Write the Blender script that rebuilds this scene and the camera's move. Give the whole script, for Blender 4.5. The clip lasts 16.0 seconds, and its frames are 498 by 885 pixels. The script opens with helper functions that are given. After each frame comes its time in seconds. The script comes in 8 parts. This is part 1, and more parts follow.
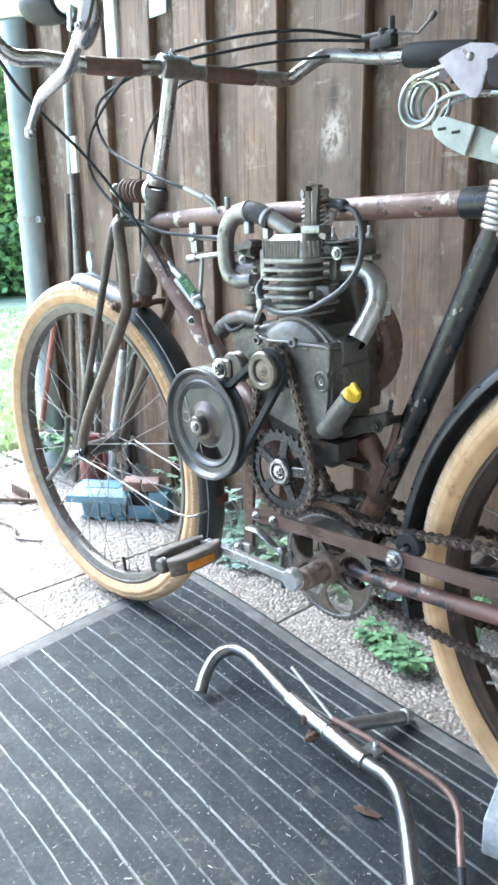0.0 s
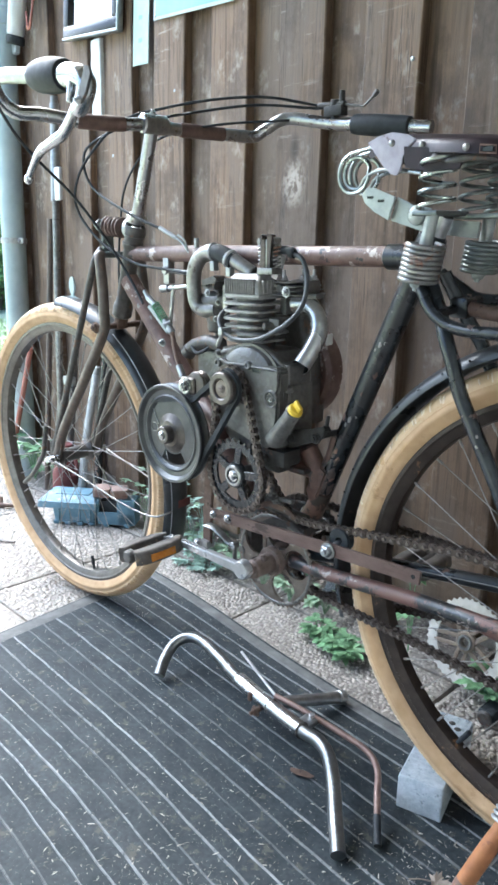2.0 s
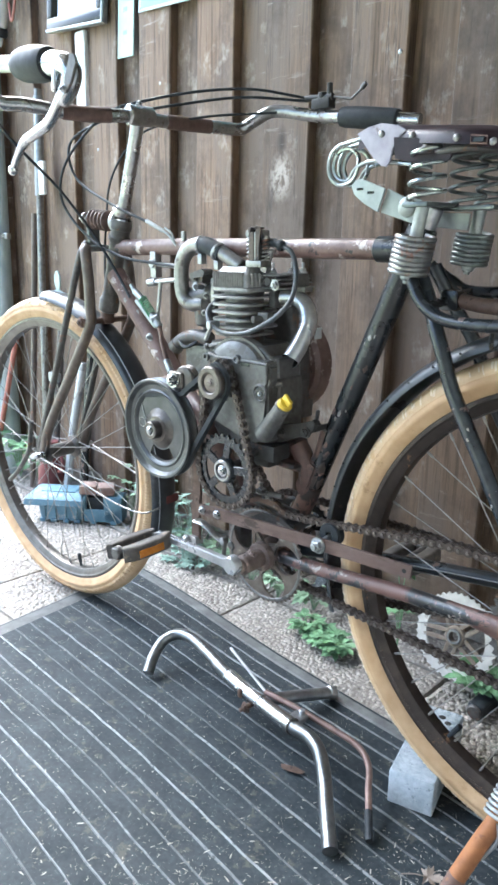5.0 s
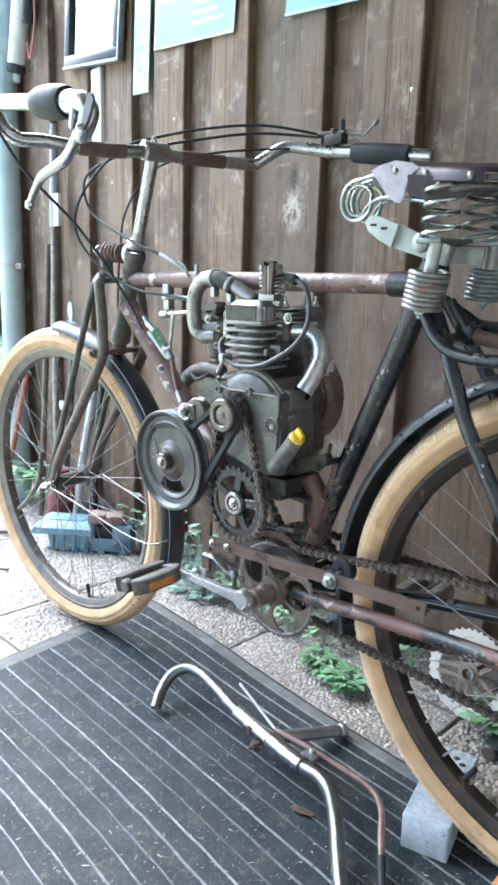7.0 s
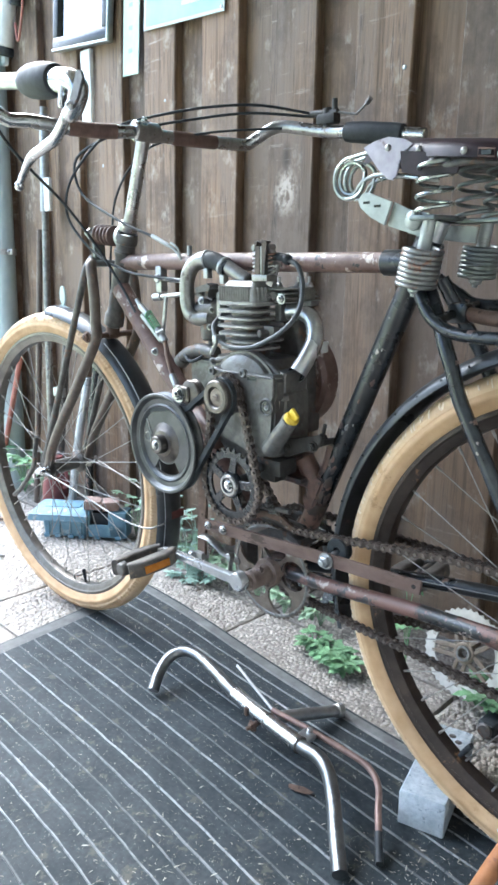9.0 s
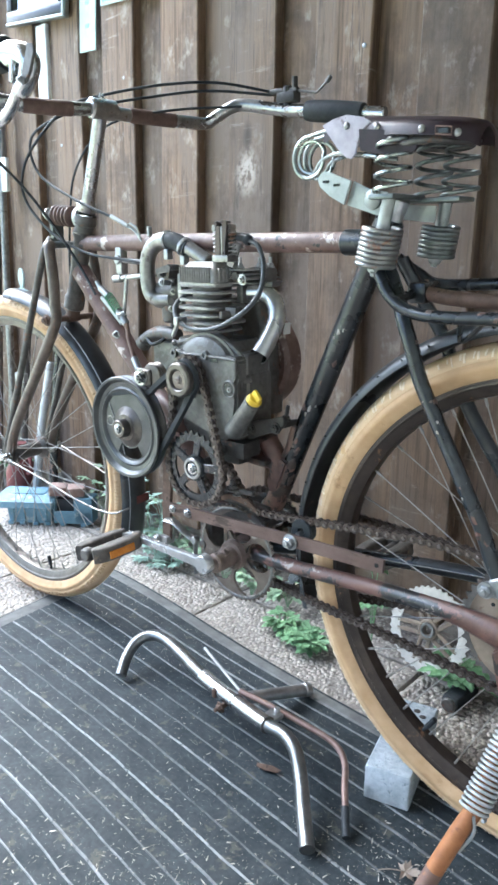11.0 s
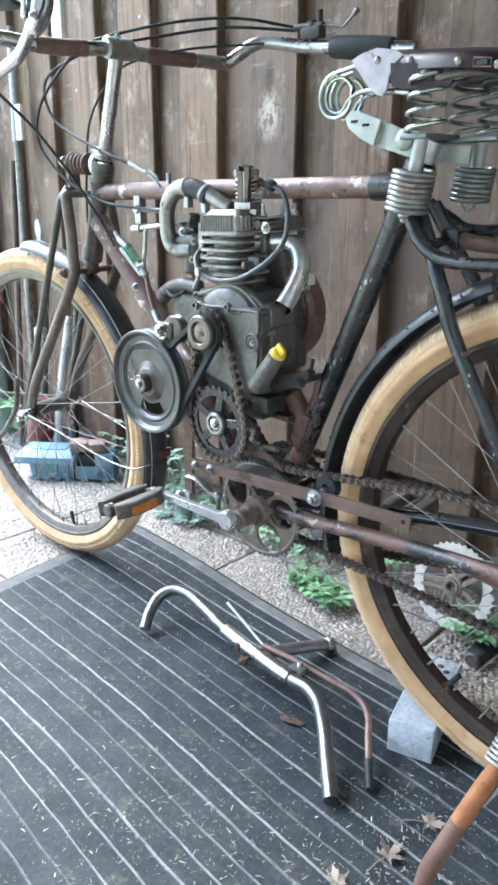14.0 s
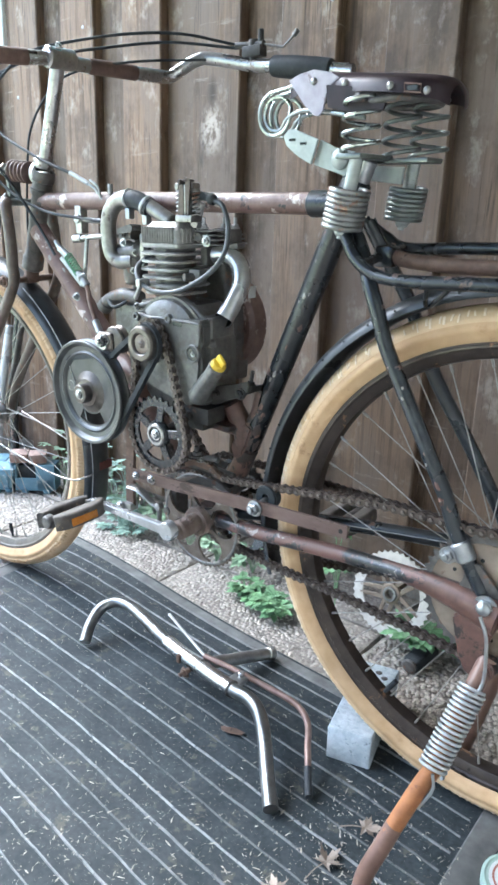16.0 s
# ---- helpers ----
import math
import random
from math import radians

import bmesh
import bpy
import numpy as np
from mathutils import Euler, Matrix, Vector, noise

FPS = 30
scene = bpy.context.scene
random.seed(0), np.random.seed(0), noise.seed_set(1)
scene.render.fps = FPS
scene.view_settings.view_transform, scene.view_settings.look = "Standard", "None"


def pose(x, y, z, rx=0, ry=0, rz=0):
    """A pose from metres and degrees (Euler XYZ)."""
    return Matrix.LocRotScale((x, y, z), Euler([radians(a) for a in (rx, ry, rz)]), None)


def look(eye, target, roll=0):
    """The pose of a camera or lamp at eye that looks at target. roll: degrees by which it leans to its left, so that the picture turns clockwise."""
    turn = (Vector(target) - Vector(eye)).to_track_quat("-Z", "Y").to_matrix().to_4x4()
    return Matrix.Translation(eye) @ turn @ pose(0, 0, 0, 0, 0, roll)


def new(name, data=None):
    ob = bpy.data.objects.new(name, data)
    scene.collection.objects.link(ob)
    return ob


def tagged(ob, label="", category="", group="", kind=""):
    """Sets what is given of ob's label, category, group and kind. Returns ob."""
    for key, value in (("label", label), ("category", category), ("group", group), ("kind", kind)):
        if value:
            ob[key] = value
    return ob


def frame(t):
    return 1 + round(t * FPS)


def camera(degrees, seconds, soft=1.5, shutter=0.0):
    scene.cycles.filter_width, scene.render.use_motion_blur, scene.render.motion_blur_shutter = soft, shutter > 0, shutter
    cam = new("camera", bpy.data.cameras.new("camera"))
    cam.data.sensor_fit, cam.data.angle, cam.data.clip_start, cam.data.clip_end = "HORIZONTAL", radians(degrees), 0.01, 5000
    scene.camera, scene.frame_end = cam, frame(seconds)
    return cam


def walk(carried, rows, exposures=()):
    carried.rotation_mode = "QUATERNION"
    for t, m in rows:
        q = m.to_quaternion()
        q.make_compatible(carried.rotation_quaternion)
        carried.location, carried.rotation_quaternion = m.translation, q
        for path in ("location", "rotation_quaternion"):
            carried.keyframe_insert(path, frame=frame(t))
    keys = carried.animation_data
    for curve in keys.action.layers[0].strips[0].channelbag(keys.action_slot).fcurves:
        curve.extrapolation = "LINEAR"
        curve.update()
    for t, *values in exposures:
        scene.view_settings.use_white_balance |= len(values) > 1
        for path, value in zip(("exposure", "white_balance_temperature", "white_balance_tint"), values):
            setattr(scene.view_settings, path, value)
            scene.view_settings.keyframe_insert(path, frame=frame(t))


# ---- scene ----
cam = camera(38.99, 16.0, 2.9)
PATH = [
    (0, (0.7116, -0.7782, 0.7655), (-0.1374, 0.0060, 0.4426), -0.97),
    (0.5, (0.7410, -0.8047, 0.7858), (-0.1284, -0.0334, 0.4873), 0.17),
    (1, (0.7794, -0.8343, 0.7970), (-0.0736, -0.0401, 0.5113), 0.81),
    (1.5, (0.8142, -0.8505, 0.7896), (-0.0225, -0.0375, 0.5084), 1.13),
    (2, (0.8376, -0.8754, 0.7889), (0.0198, -0.0462, 0.4995), 1.39),
    (2.5, (0.8348, -0.8810, 0.7874), (0.0235, -0.0472, 0.4932), 1.47),
    (3, (0.8307, -0.8781, 0.7824), (0.0216, -0.0437, 0.4839), 1.64),
    (3.5, (0.8322, -0.8758, 0.7835), (0.0289, -0.0366, 0.4827), 1.74),
    (6, (0.8244, -0.8705, 0.7815), (0.0218, -0.0220, 0.5065), 1.48),
    (6.5, (0.8220, -0.8688, 0.7880), (0.0074, -0.0239, 0.5377), 1.54),
    (7, (0.8192, -0.8715, 0.7895), (0.0013, -0.0293, 0.5410), 1.68),
    (7.5, (0.8189, -0.8730, 0.7892), (-0.0014, -0.0342, 0.5369), 1.42),
    (8, (0.8199, -0.8732, 0.7862), (0.0026, -0.0323, 0.5315), 1.34),
    (10.5, (0.8206, -0.8642, 0.7761), (0.0427, 0.0007, 0.4816), 1.03),
    (11, (0.8245, -0.8625, 0.7764), (0.0594, 0.0139, 0.4824), 1.02),
    (11.5, (0.8210, -0.8597, 0.7764), (0.0308, -0.0065, 0.4805), 0.65),
    (12, (0.8203, -0.8589, 0.7765), (0.0324, -0.0062, 0.4730), 0.83),
    (12.5, (0.8188, -0.8606, 0.7765), (0.0389, -0.0053, 0.4598), 1.05),
    (13, (0.8116, -0.8549, 0.7705), (0.0374, -0.0102, 0.4141), 0.72),
    (13.5, (0.8092, -0.8533, 0.7696), (0.0415, -0.0079, 0.4009), 0.66),
    (14, (0.8068, -0.8530, 0.7703), (0.0326, -0.0130, 0.4029), 0.49),
    (14.5, (0.8103, -0.8517, 0.7730), (0.0416, 0.0000, 0.4213), 0.82),
    (15, (0.8149, -0.8517, 0.7743), (0.0667, 0.0219, 0.4324), 1.27),
    (15.5, (0.8187, -0.8518, 0.7748), (0.0876, 0.0354, 0.4305), 1.57),
    (16, (0.8186, -0.8529, 0.7726), (0.1092, 0.0504, 0.4248), 1.88),
]
EXPOSURES = [(0.0, 2.83, 5320, 5.2), (0.6, 2.44, 5320, 5.2), (1.4, 2.36, 5320, 5.2), (3.5, 2.62, 5320, 5.2), (6.5, 2.67, 5320, 5.2), (8.0, 2.60, 5320, 5.2), (10.5, 2.62, 5320, 5.2), (11.5, 2.70, 5320, 5.2), (13.0, 2.70, 5320, 5.2), (16.0, 2.79, 5320, 5.2)]
walk(cam, [(t, look(eye, target, roll)) for t, eye, target, roll in PATH], EXPOSURES)

# ---- world and light ----
world = bpy.data.worlds.new("overcast_sky")
scene.world = world
world.use_nodes = True
wnodes, wlinks = world.node_tree.nodes, world.node_tree.links
sky = wnodes.new("ShaderNodeTexSky")
sky.sky_type, sky.sun_disc = 'NISHITA', False
sky.sun_elevation, sky.sun_rotation = radians(48), radians(-70)
sky.air_density, sky.dust_density, sky.ozone_density = 1.0, 6.0, 1.0
wlinks.new(sky.outputs[0], wnodes["Background"].inputs[0])
wnodes["Background"].inputs[1].default_value = 0.15
sun_data = bpy.data.lights.new("sun", 'SUN')
sun_data.energy, sun_data.angle, sun_data.color = 1.4, radians(60), (1.0, 0.97, 0.92)
sun_lamp = new("sun", sun_data)
sun_lamp.matrix_world = look((-3.0, -1.1, 3.6), (0, 0, 0))


# ---- materials ----
def ramp(nt, fac, stops):
    n = nt.nodes.new("ShaderNodeValToRGB")
    el = n.color_ramp.elements
    while len(el) < len(stops):
        el.new(0.5)
    for e, (p, c) in zip(el, stops):
        e.position, e.color = p, (*c, 1)
    nt.links.new(fac, n.inputs[0])
    return n.outputs[0]


def mixed(nt, fac, a, b, mode='MIX'):
    n = nt.nodes.new("ShaderNodeMix")
    n.data_type, n.blend_type = 'RGBA', mode
    if isinstance(fac, float):
        n.inputs[0].default_value = fac
    else:
        nt.links.new(fac, n.inputs[0])
    for sock, v in ((n.inputs[6], a), (n.inputs[7], b)):
        if isinstance(v, tuple):
            sock.default_value = (*v, 1)
        else:
            nt.links.new(v, sock)
    return n.outputs[2]


def noised(nt, co, scale, detail=6.0, stretch=(1, 1, 1), rough=0.6):
    mp = nt.nodes.new("ShaderNodeMapping")
    mp.inputs["Scale"].default_value = stretch
    nt.links.new(co, mp.inputs[0])
    n = nt.nodes.new("ShaderNodeTexNoise")
    n.inputs["Scale"].default_value, n.inputs["Detail"].default_value, n.inputs["Roughness"].default_value = scale, detail, rough
    nt.links.new(mp.outputs[0], n.inputs[0])
    return n.outputs[0]


def surface(name, c1, c2, scale=60.0, rough=(0.4, 0.6), metal=0.0, bump=0.2, stretch=(1, 1, 1), spots=None, vary=0.0, island=False, coat=0.0, depth=0.002, flecks=None, spec=0.5):
    """A worn surface: two tones in fine grain over broad blotches, patches of a third colour, uneven gloss, fine relief."""
    m = bpy.data.materials.new(name)
    m.use_nodes = True
    nt = m.node_tree
    bsdf = nt.nodes["Principled BSDF"]
    co = nt.nodes.new("ShaderNodeTexCoord").outputs["Object"]
    fine, broad = noised(nt, co, scale, 7.0, stretch), noised(nt, co, scale / 7, 4.0, stretch)
    col = ramp(nt, fine, [(0.3, c1), (0.7, c2)])
    dark = tuple(0.6 * v for v in c1)
    col = mixed(nt, ramp(nt, broad, [(0.35, (0, 0, 0)), (0.7, (0.55, 0.55, 0.55))]), col, dark)
    rsock = ramp(nt, broad, [(0.3, (rough[0],) * 3), (0.75, (rough[1],) * 3)])
    if spots:
        c3, sc, limit, r3 = spots
        mask = ramp(nt, noised(nt, co, sc, 8.0, stretch, 0.7), [(limit, (0, 0, 0)), (limit + 0.04, (1, 1, 1))])
        col = mixed(nt, mask, col, c3)
        rsock = mixed(nt, mask, rsock, (r3, r3, r3))
        if metal > 0:
            msock = ramp(nt, mask, [(0.0, (metal,) * 3), (1.0, (0.0,) * 3)])
            nt.links.new(msock, bsdf.inputs["Metallic"])
    if flecks:
        c4, sc4, lim4 = flecks
        col = mixed(nt, ramp(nt, noised(nt, co, sc4, 6.0, stretch, 0.75), [(lim4, (0, 0, 0)), (lim4 + 0.02, (1, 1, 1))]), col, c4)
    if vary > 0:
        src = nt.nodes.new("ShaderNodeNewGeometry").outputs["Random Per Island"] if island else nt.nodes.new("ShaderNodeObjectInfo").outputs["Random"]
        tone = ramp(nt, src, [(0.0, (1 - vary,) * 3), (1.0, (1 + vary,) * 3)])
        col = mixed(nt, 1.0, col, tone, 'MULTIPLY')
    nt.links.new(col, bsdf.inputs["Base Color"])
    nt.links.new(rsock, bsdf.inputs["Roughness"])
    if not (spots and metal > 0):
        bsdf.inputs["Metallic"].default_value = metal
    bsdf.inputs["Coat Weight"].default_value = coat
    bsdf.inputs["Specular IOR Level"].default_value = spec
    if bump > 0:
        b = nt.nodes.new("ShaderNodeBump")
        b.inputs["Strength"].default_value, b.inputs["Distance"].default_value = bump, depth
        nt.links.new(fine, b.inputs["Height"])
        nt.links.new(b.outputs[0], bsdf.inputs["Normal"])
    return m


def wood_material(name, light, dark, grey):
    m = bpy.data.materials.new(name)
    m.use_nodes = True
    nt = m.node_tree
    bsdf = nt.nodes["Principled BSDF"]
    tc = nt.nodes.new("ShaderNodeTexCoord").outputs["Object"]
    rnd = nt.nodes.new("ShaderNodeObjectInfo").outputs["Random"]
    shift = nt.nodes.new("ShaderNodeVectorMath")
    shift.operation = 'ADD'
    nt.links.new(tc, shift.inputs[0])
    mul = nt.nodes.new("ShaderNodeMath")
    mul.operation, mul.inputs[1].default_value = 'MULTIPLY', 37.0
    nt.links.new(rnd, mul.inputs[0])
    nt.links.new(mul.outputs[0], shift.inputs[1])
    co = shift.outputs[0]
    grain = noised(nt, co, 9.0, 9.0, (9, 9, 0.35), 0.65)
    fibre = noised(nt, co, 42.0, 5.0, (6, 6, 0.22), 0.6)
    blot = noised(nt, co, 4.2, 7.0, (1.8, 1.8, 0.55), 0.65)
    col = ramp(nt, grain, [(0.3, dark), (0.5, light), (0.72, tuple(0.75 * v for v in light))])
    col = mixed(nt, ramp(nt, fibre, [(0.42, (0.0,) * 3), (0.8, (0.5,) * 3)]), col, dark)
    col = mixed(nt, ramp(nt, blot, [(0.42, (0.0,) * 3), (0.58, (0.9,) * 3)]), col, grey)
    blot2 = noised(nt, co, 7.0, 8.0, (1.0, 1.0, 0.7), 0.7)
    col = mixed(nt, ramp(nt, blot2, [(0.48, (0.0,) * 3), (0.62, (0.75,) * 3)]), col, tuple(0.9 * v for v in dark))
    mask = ramp(nt, noised(nt, co, 11.0, 10.0, (1.2, 1.2, 0.8), 0.72), [(0.56, (0,) * 3), (0.66, (0.65,) * 3)])
    col = mixed(nt, mask, col, (0.30, 0.262, 0.226))
    vor = nt.nodes.new("ShaderNodeTexVoronoi")
    mp = nt.nodes.new("ShaderNodeMapping")
    mp.inputs["Scale"].default_value = (7, 7, 3.2)
    nt.links.new(co, mp.inputs[0])
    nt.links.new(mp.outputs[0], vor.inputs[0])
    vor.inputs["Scale"].default_value = 1.0
    knot = ramp(nt, vor.outputs["Distance"], [(0.05, (1,) * 3), (0.13, (0,) * 3)])
    col = mixed(nt, knot, col, (0.045, 0.028, 0.018))
    crack = ramp(nt, noised(nt, co, 5.0, 4.0, (10, 10, 0.28), 0.55), [(0.478, (0,) * 3), (0.492, (0.85,) * 3), (0.506, (0,) * 3)])
    crack = mixed(nt, 1.0, crack, ramp(nt, noised(nt, co, 3.0, 3.0), [(0.5, (0,) * 3), (0.62, (1,) * 3)]), 'MULTIPLY')
    col = mixed(nt, crack, col, (0.03, 0.02, 0.014))
    scuff = ramp(nt, noised(nt, co, 10.0, 6.0, (0.7, 0.7, 7.0), 0.7), [(0.60, (0,) * 3), (0.66, (0.5,) * 3)])
    scuff = mixed(nt, 1.0, scuff, ramp(nt, noised(nt, co, 2.6, 3.0), [(0.5, (0,) * 3), (0.66, (1,) * 3)]), 'MULTIPLY')
    col = mixed(nt, scuff, col, (0.42, 0.38, 0.34))
    place = nt.nodes.new("ShaderNodeNewGeometry").outputs["Position"]
    near = nt.nodes.new("ShaderNodeMapping")
    near.vector_type = 'TEXTURE'
    near.inputs["Location"].default_value, near.inputs["Scale"].default_value = (-0.274, 0.373, 0.975), (0.042, 0.08, 0.060)
    nt.links.new(place, near.inputs[0])
    far = nt.nodes.new("ShaderNodeVectorMath")
    far.operation = 'LENGTH'
    nt.links.new(near.outputs[0], far.inputs[0])
    rubbed = ramp(nt, noised(nt, tc, 48.0, 7.0, (1, 1, 0.8), 0.75), [(0.44, (0.0,) * 3), (0.54, (0.85,) * 3)])
    rubbed = mixed(nt, 1.0, rubbed, ramp(nt, far.outputs["Value"], [(0.35, (1,) * 3), (1.0, (0,) * 3)]), 'MULTIPLY')
    col = mixed(nt, rubbed, col, (0.46, 0.405, 0.36))
    tone = ramp(nt, rnd, [(0.0, (0.80, 0.79, 0.78)), (0.5, (1.0, 0.985, 0.97)), (1.0, (1.14, 1.10, 1.06))])
    col = mixed(nt, 1.0, col, tone, 'MULTIPLY')
    nt.links.new(col, bsdf.inputs["Base Color"])
    nt.links.new(ramp(nt, grain, [(0.3, (0.85,) * 3), (0.7, (0.6,) * 3)]), bsdf.inputs["Roughness"])
    b = nt.nodes.new("ShaderNodeBump")
    b.inputs["Strength"].default_value, b.inputs["Distance"].default_value = 0.55, 0.003
    nt.links.new(grain, b.inputs["Height"])
    b2 = nt.nodes.new("ShaderNodeBump")
    b2.inputs["Strength"].default_value, b2.inputs["Distance"].default_value = 0.4, 0.001
    nt.links.new(fibre, b2.inputs["Height"])
    nt.links.new(b.outputs[0], b2.inputs["Normal"])
    nt.links.new(b2.outputs[0], bsdf.inputs["Normal"])
    return m


WOOD = wood_material("weathered_boards", (0.174, 0.1145, 0.0715), (0.062, 0.0405, 0.0265), (0.129, 0.096, 0.0725))
SLAB = surface("washed_concrete", (0.215, 0.193, 0.168), (0.33, 0.30, 0.265), 180, (0.75, 0.9), 0, 0.5, vary=0.08)
PEBBLE = surface("river_pebbles", (0.29, 0.258, 0.225), (0.41, 0.374, 0.333), 300, (0.6, 0.85), 0, 0.2, vary=0.24, island=True)
SOIL = surface("soil", (0.05, 0.04, 0.03), (0.10, 0.08, 0.055), 90, (0.9, 1.0), 0, 0.8, depth=0.01)
LAWN = surface("mown_grass", (0.50, 0.56, 0.33), (0.66, 0.70, 0.47), 40, (0.7, 0.9), 0, 0.6, depth=0.02)
BLADE = surface("grass_blade", (0.42, 0.52, 0.25), (0.58, 0.66, 0.38), 30, (0.5, 0.7), 0, 0.0, vary=0.3, island=True)
HEDGE = surface("hedge_leaf", (0.13, 0.25, 0.06), (0.36, 0.52, 0.19), 9, (0.4, 0.6), 0, 0.0, vary=0.55, island=True)
WEED = surface("weed_leaf", (0.13, 0.26, 0.12), (0.25, 0.42, 0.22), 120, (0.45, 0.65), 0, 0.3, vary=0.3, island=True)
PALEWEED = surface("pale_weed_leaf", (0.22, 0.33, 0.20), (0.34, 0.46, 0.30), 120, (0.5, 0.7), 0, 0.3, vary=0.25, island=True)
MISTWEED = surface("misty_weed_leaf", (0.25, 0.37, 0.30), (0.42, 0.56, 0.46), 120, (0.5, 0.7), 0, 0.3, vary=0.25, island=True)
MATRUB = surface("ribbed_rubber", (0.0150, 0.0205, 0.0240), (0.040, 0.049, 0.0545), 130, (0.70, 0.9), 0, 0.6, spots=((0.068, 0.066, 0.058), 26, 0.58, 0.9), depth=0.001, spec=0.3, flecks=((0.25, 0.25, 0.24), 420, 0.655))
RIBTOP = surface("pale_rib", (0.11, 0.116, 0.12), (0.27, 0.28, 0.285), 38, (0.8, 0.95), 0, 0.4, depth=0.0008, spots=((0.05, 0.056, 0.06), 110, 0.57, 0.9), spec=0.3, vary=0.4)
BORDER = surface("mat_border", (0.085, 0.087, 0.085), (0.185, 0.186, 0.182), 30, (0.65, 0.85), 0, 0.3, depth=0.0008, spec=0.3, flecks=((0.24, 0.23, 0.21), 300, 0.70))
CHIPS = surface("wood_chips", (0.25, 0.222, 0.18), (0.45, 0.42, 0.37), 50, (0.7, 0.9), 0, 0.0, vary=0.5, island=True)
DRYLEAF = surface("dry_leaf", (0.15, 0.115, 0.09), (0.31, 0.26, 0.215), 90, (0.7, 0.9), 0, 0.5, vary=0.2)
CREAM = surface("cream_rubber", (0.54, 0.375, 0.21), (0.67, 0.505, 0.325), 35, (0.6, 0.8), 0, 0.25, spots=((0.50, 0.33, 0.168), 22, 0.57, 0.7), depth=0.0006, flecks=((0.25, 0.18, 0.11), 90, 0.68))
BLACKPAINT = surface("chipped_black_paint", (0.010, 0.012, 0.014), (0.027, 0.031, 0.035), 60, (0.17, 0.38), 0, 0.2, spots=((0.13, 0.078, 0.058), 26, 0.61, 0.8), depth=0.0008, flecks=((0.46, 0.45, 0.42), 40, 0.67))
CHIPSTAY = surface("scarred_black_paint", (0.010, 0.013, 0.016), (0.028, 0.034, 0.040), 60, (0.17, 0.38), 0, 0.25, spots=((0.16, 0.10, 0.08), 33, 0.645, 0.7), depth=0.0008, flecks=((0.34, 0.34, 0.34), 55, 0.665))
WORNSTAY = surface("rust_worn_black_paint", (0.018, 0.019, 0.021), (0.048, 0.048, 0.049), 50, (0.2, 0.42), 0, 0.3, spots=((0.15, 0.083, 0.068), 16, 0.475, 0.5), depth=0.0008, flecks=((0.36, 0.31, 0.28), 34, 0.60))
BARRUST = surface("rubbed_rusty_flat_bar", (0.085, 0.054, 0.046), (0.235, 0.168, 0.145), 34, (0.28, 0.5), 0.4, 0.35, stretch=(0.4, 1, 1), spots=((0.055, 0.034, 0.027), 30, 0.58, 0.7), depth=0.0007)
PALEALLOY = surface("pale_worn_alloy", (0.46, 0.465, 0.465), (0.66, 0.665, 0.665), 70, (0.2, 0.36), 0.7, 0.2, depth=0.0004, spots=((0.25, 0.23, 0.21), 60, 0.62, 0.6))
FENDER = surface("worn_black_enamel", (0.018, 0.021, 0.024), (0.045, 0.05, 0.055), 40, (0.22, 0.5), 0, 0.1, spots=((0.12, 0.10, 0.085), 48, 0.64, 0.7), depth=0.0004, flecks=((0.30, 0.31, 0.32), 120, 0.72))
RUSTPAINT = surface("rusty_oxide_paint", (0.10, 0.056, 0.046), (0.25, 0.165, 0.14), 38, (0.35, 0.65), 0, 0.45, spots=((0.46, 0.40, 0.37), 24, 0.585, 0.45), depth=0.0010, flecks=((0.030, 0.028, 0.028), 26, 0.60))
RUST = surface("rusty_steel", (0.075, 0.045, 0.031), (0.17, 0.108, 0.078), 75, (0.55, 0.85), 0.15, 0.6, spots=((0.045, 0.028, 0.02), 60, 0.6, 0.9), depth=0.001)
ORANGERUST = surface("orange_rust", (0.22, 0.085, 0.026), (0.36, 0.15, 0.05), 55, (0.6, 0.8), 0.0, 0.4, spots=((0.15, 0.062, 0.03), 40, 0.6, 0.8), depth=0.0008)
FORKPAINT = surface("faded_brown_enamel", (0.075, 0.056, 0.045), (0.15, 0.12, 0.10), 50, (0.3, 0.55), 0, 0.3, spots=((0.17, 0.10, 0.07), 42, 0.60, 0.7), depth=0.0006)
CHROME = surface("chrome", (0.44, 0.455, 0.46), (0.60, 0.61, 0.62), 90, (0.16, 0.30), 1.0, 0.04, spots=((0.20, 0.175, 0.15), 75, 0.64, 0.6), depth=0.0003)
OLDCHROME = surface("pitted_chrome", (0.34, 0.345, 0.345), (0.54, 0.545, 0.545), 110, (0.2, 0.40), 1.0, 0.2, spots=((0.18, 0.14, 0.11), 55, 0.59, 0.7), depth=0.0004)
STEEL = surface("dull_steel", (0.34, 0.345, 0.345), (0.54, 0.545, 0.545), 90, (0.3, 0.5), 0.9, 0.2, depth=0.0004)
ZINC = surface("galvanised_steel", (0.29, 0.303, 0.308), (0.44, 0.452, 0.46), 60, (0.35, 0.55), 0.85, 0.15, depth=0.0004, spots=((0.16, 0.14, 0.12), 90, 0.64, 0.7))
CAST = surface("oily_cast_aluminium", (0.095, 0.093, 0.088), (0.185, 0.182, 0.172), 110, (0.30, 0.52), 0.30, 0.5, spots=((0.075, 0.068, 0.058), 24, 0.57, 0.5), depth=0.0008, flecks=((0.36, 0.35, 0.33), 150, 0.68))
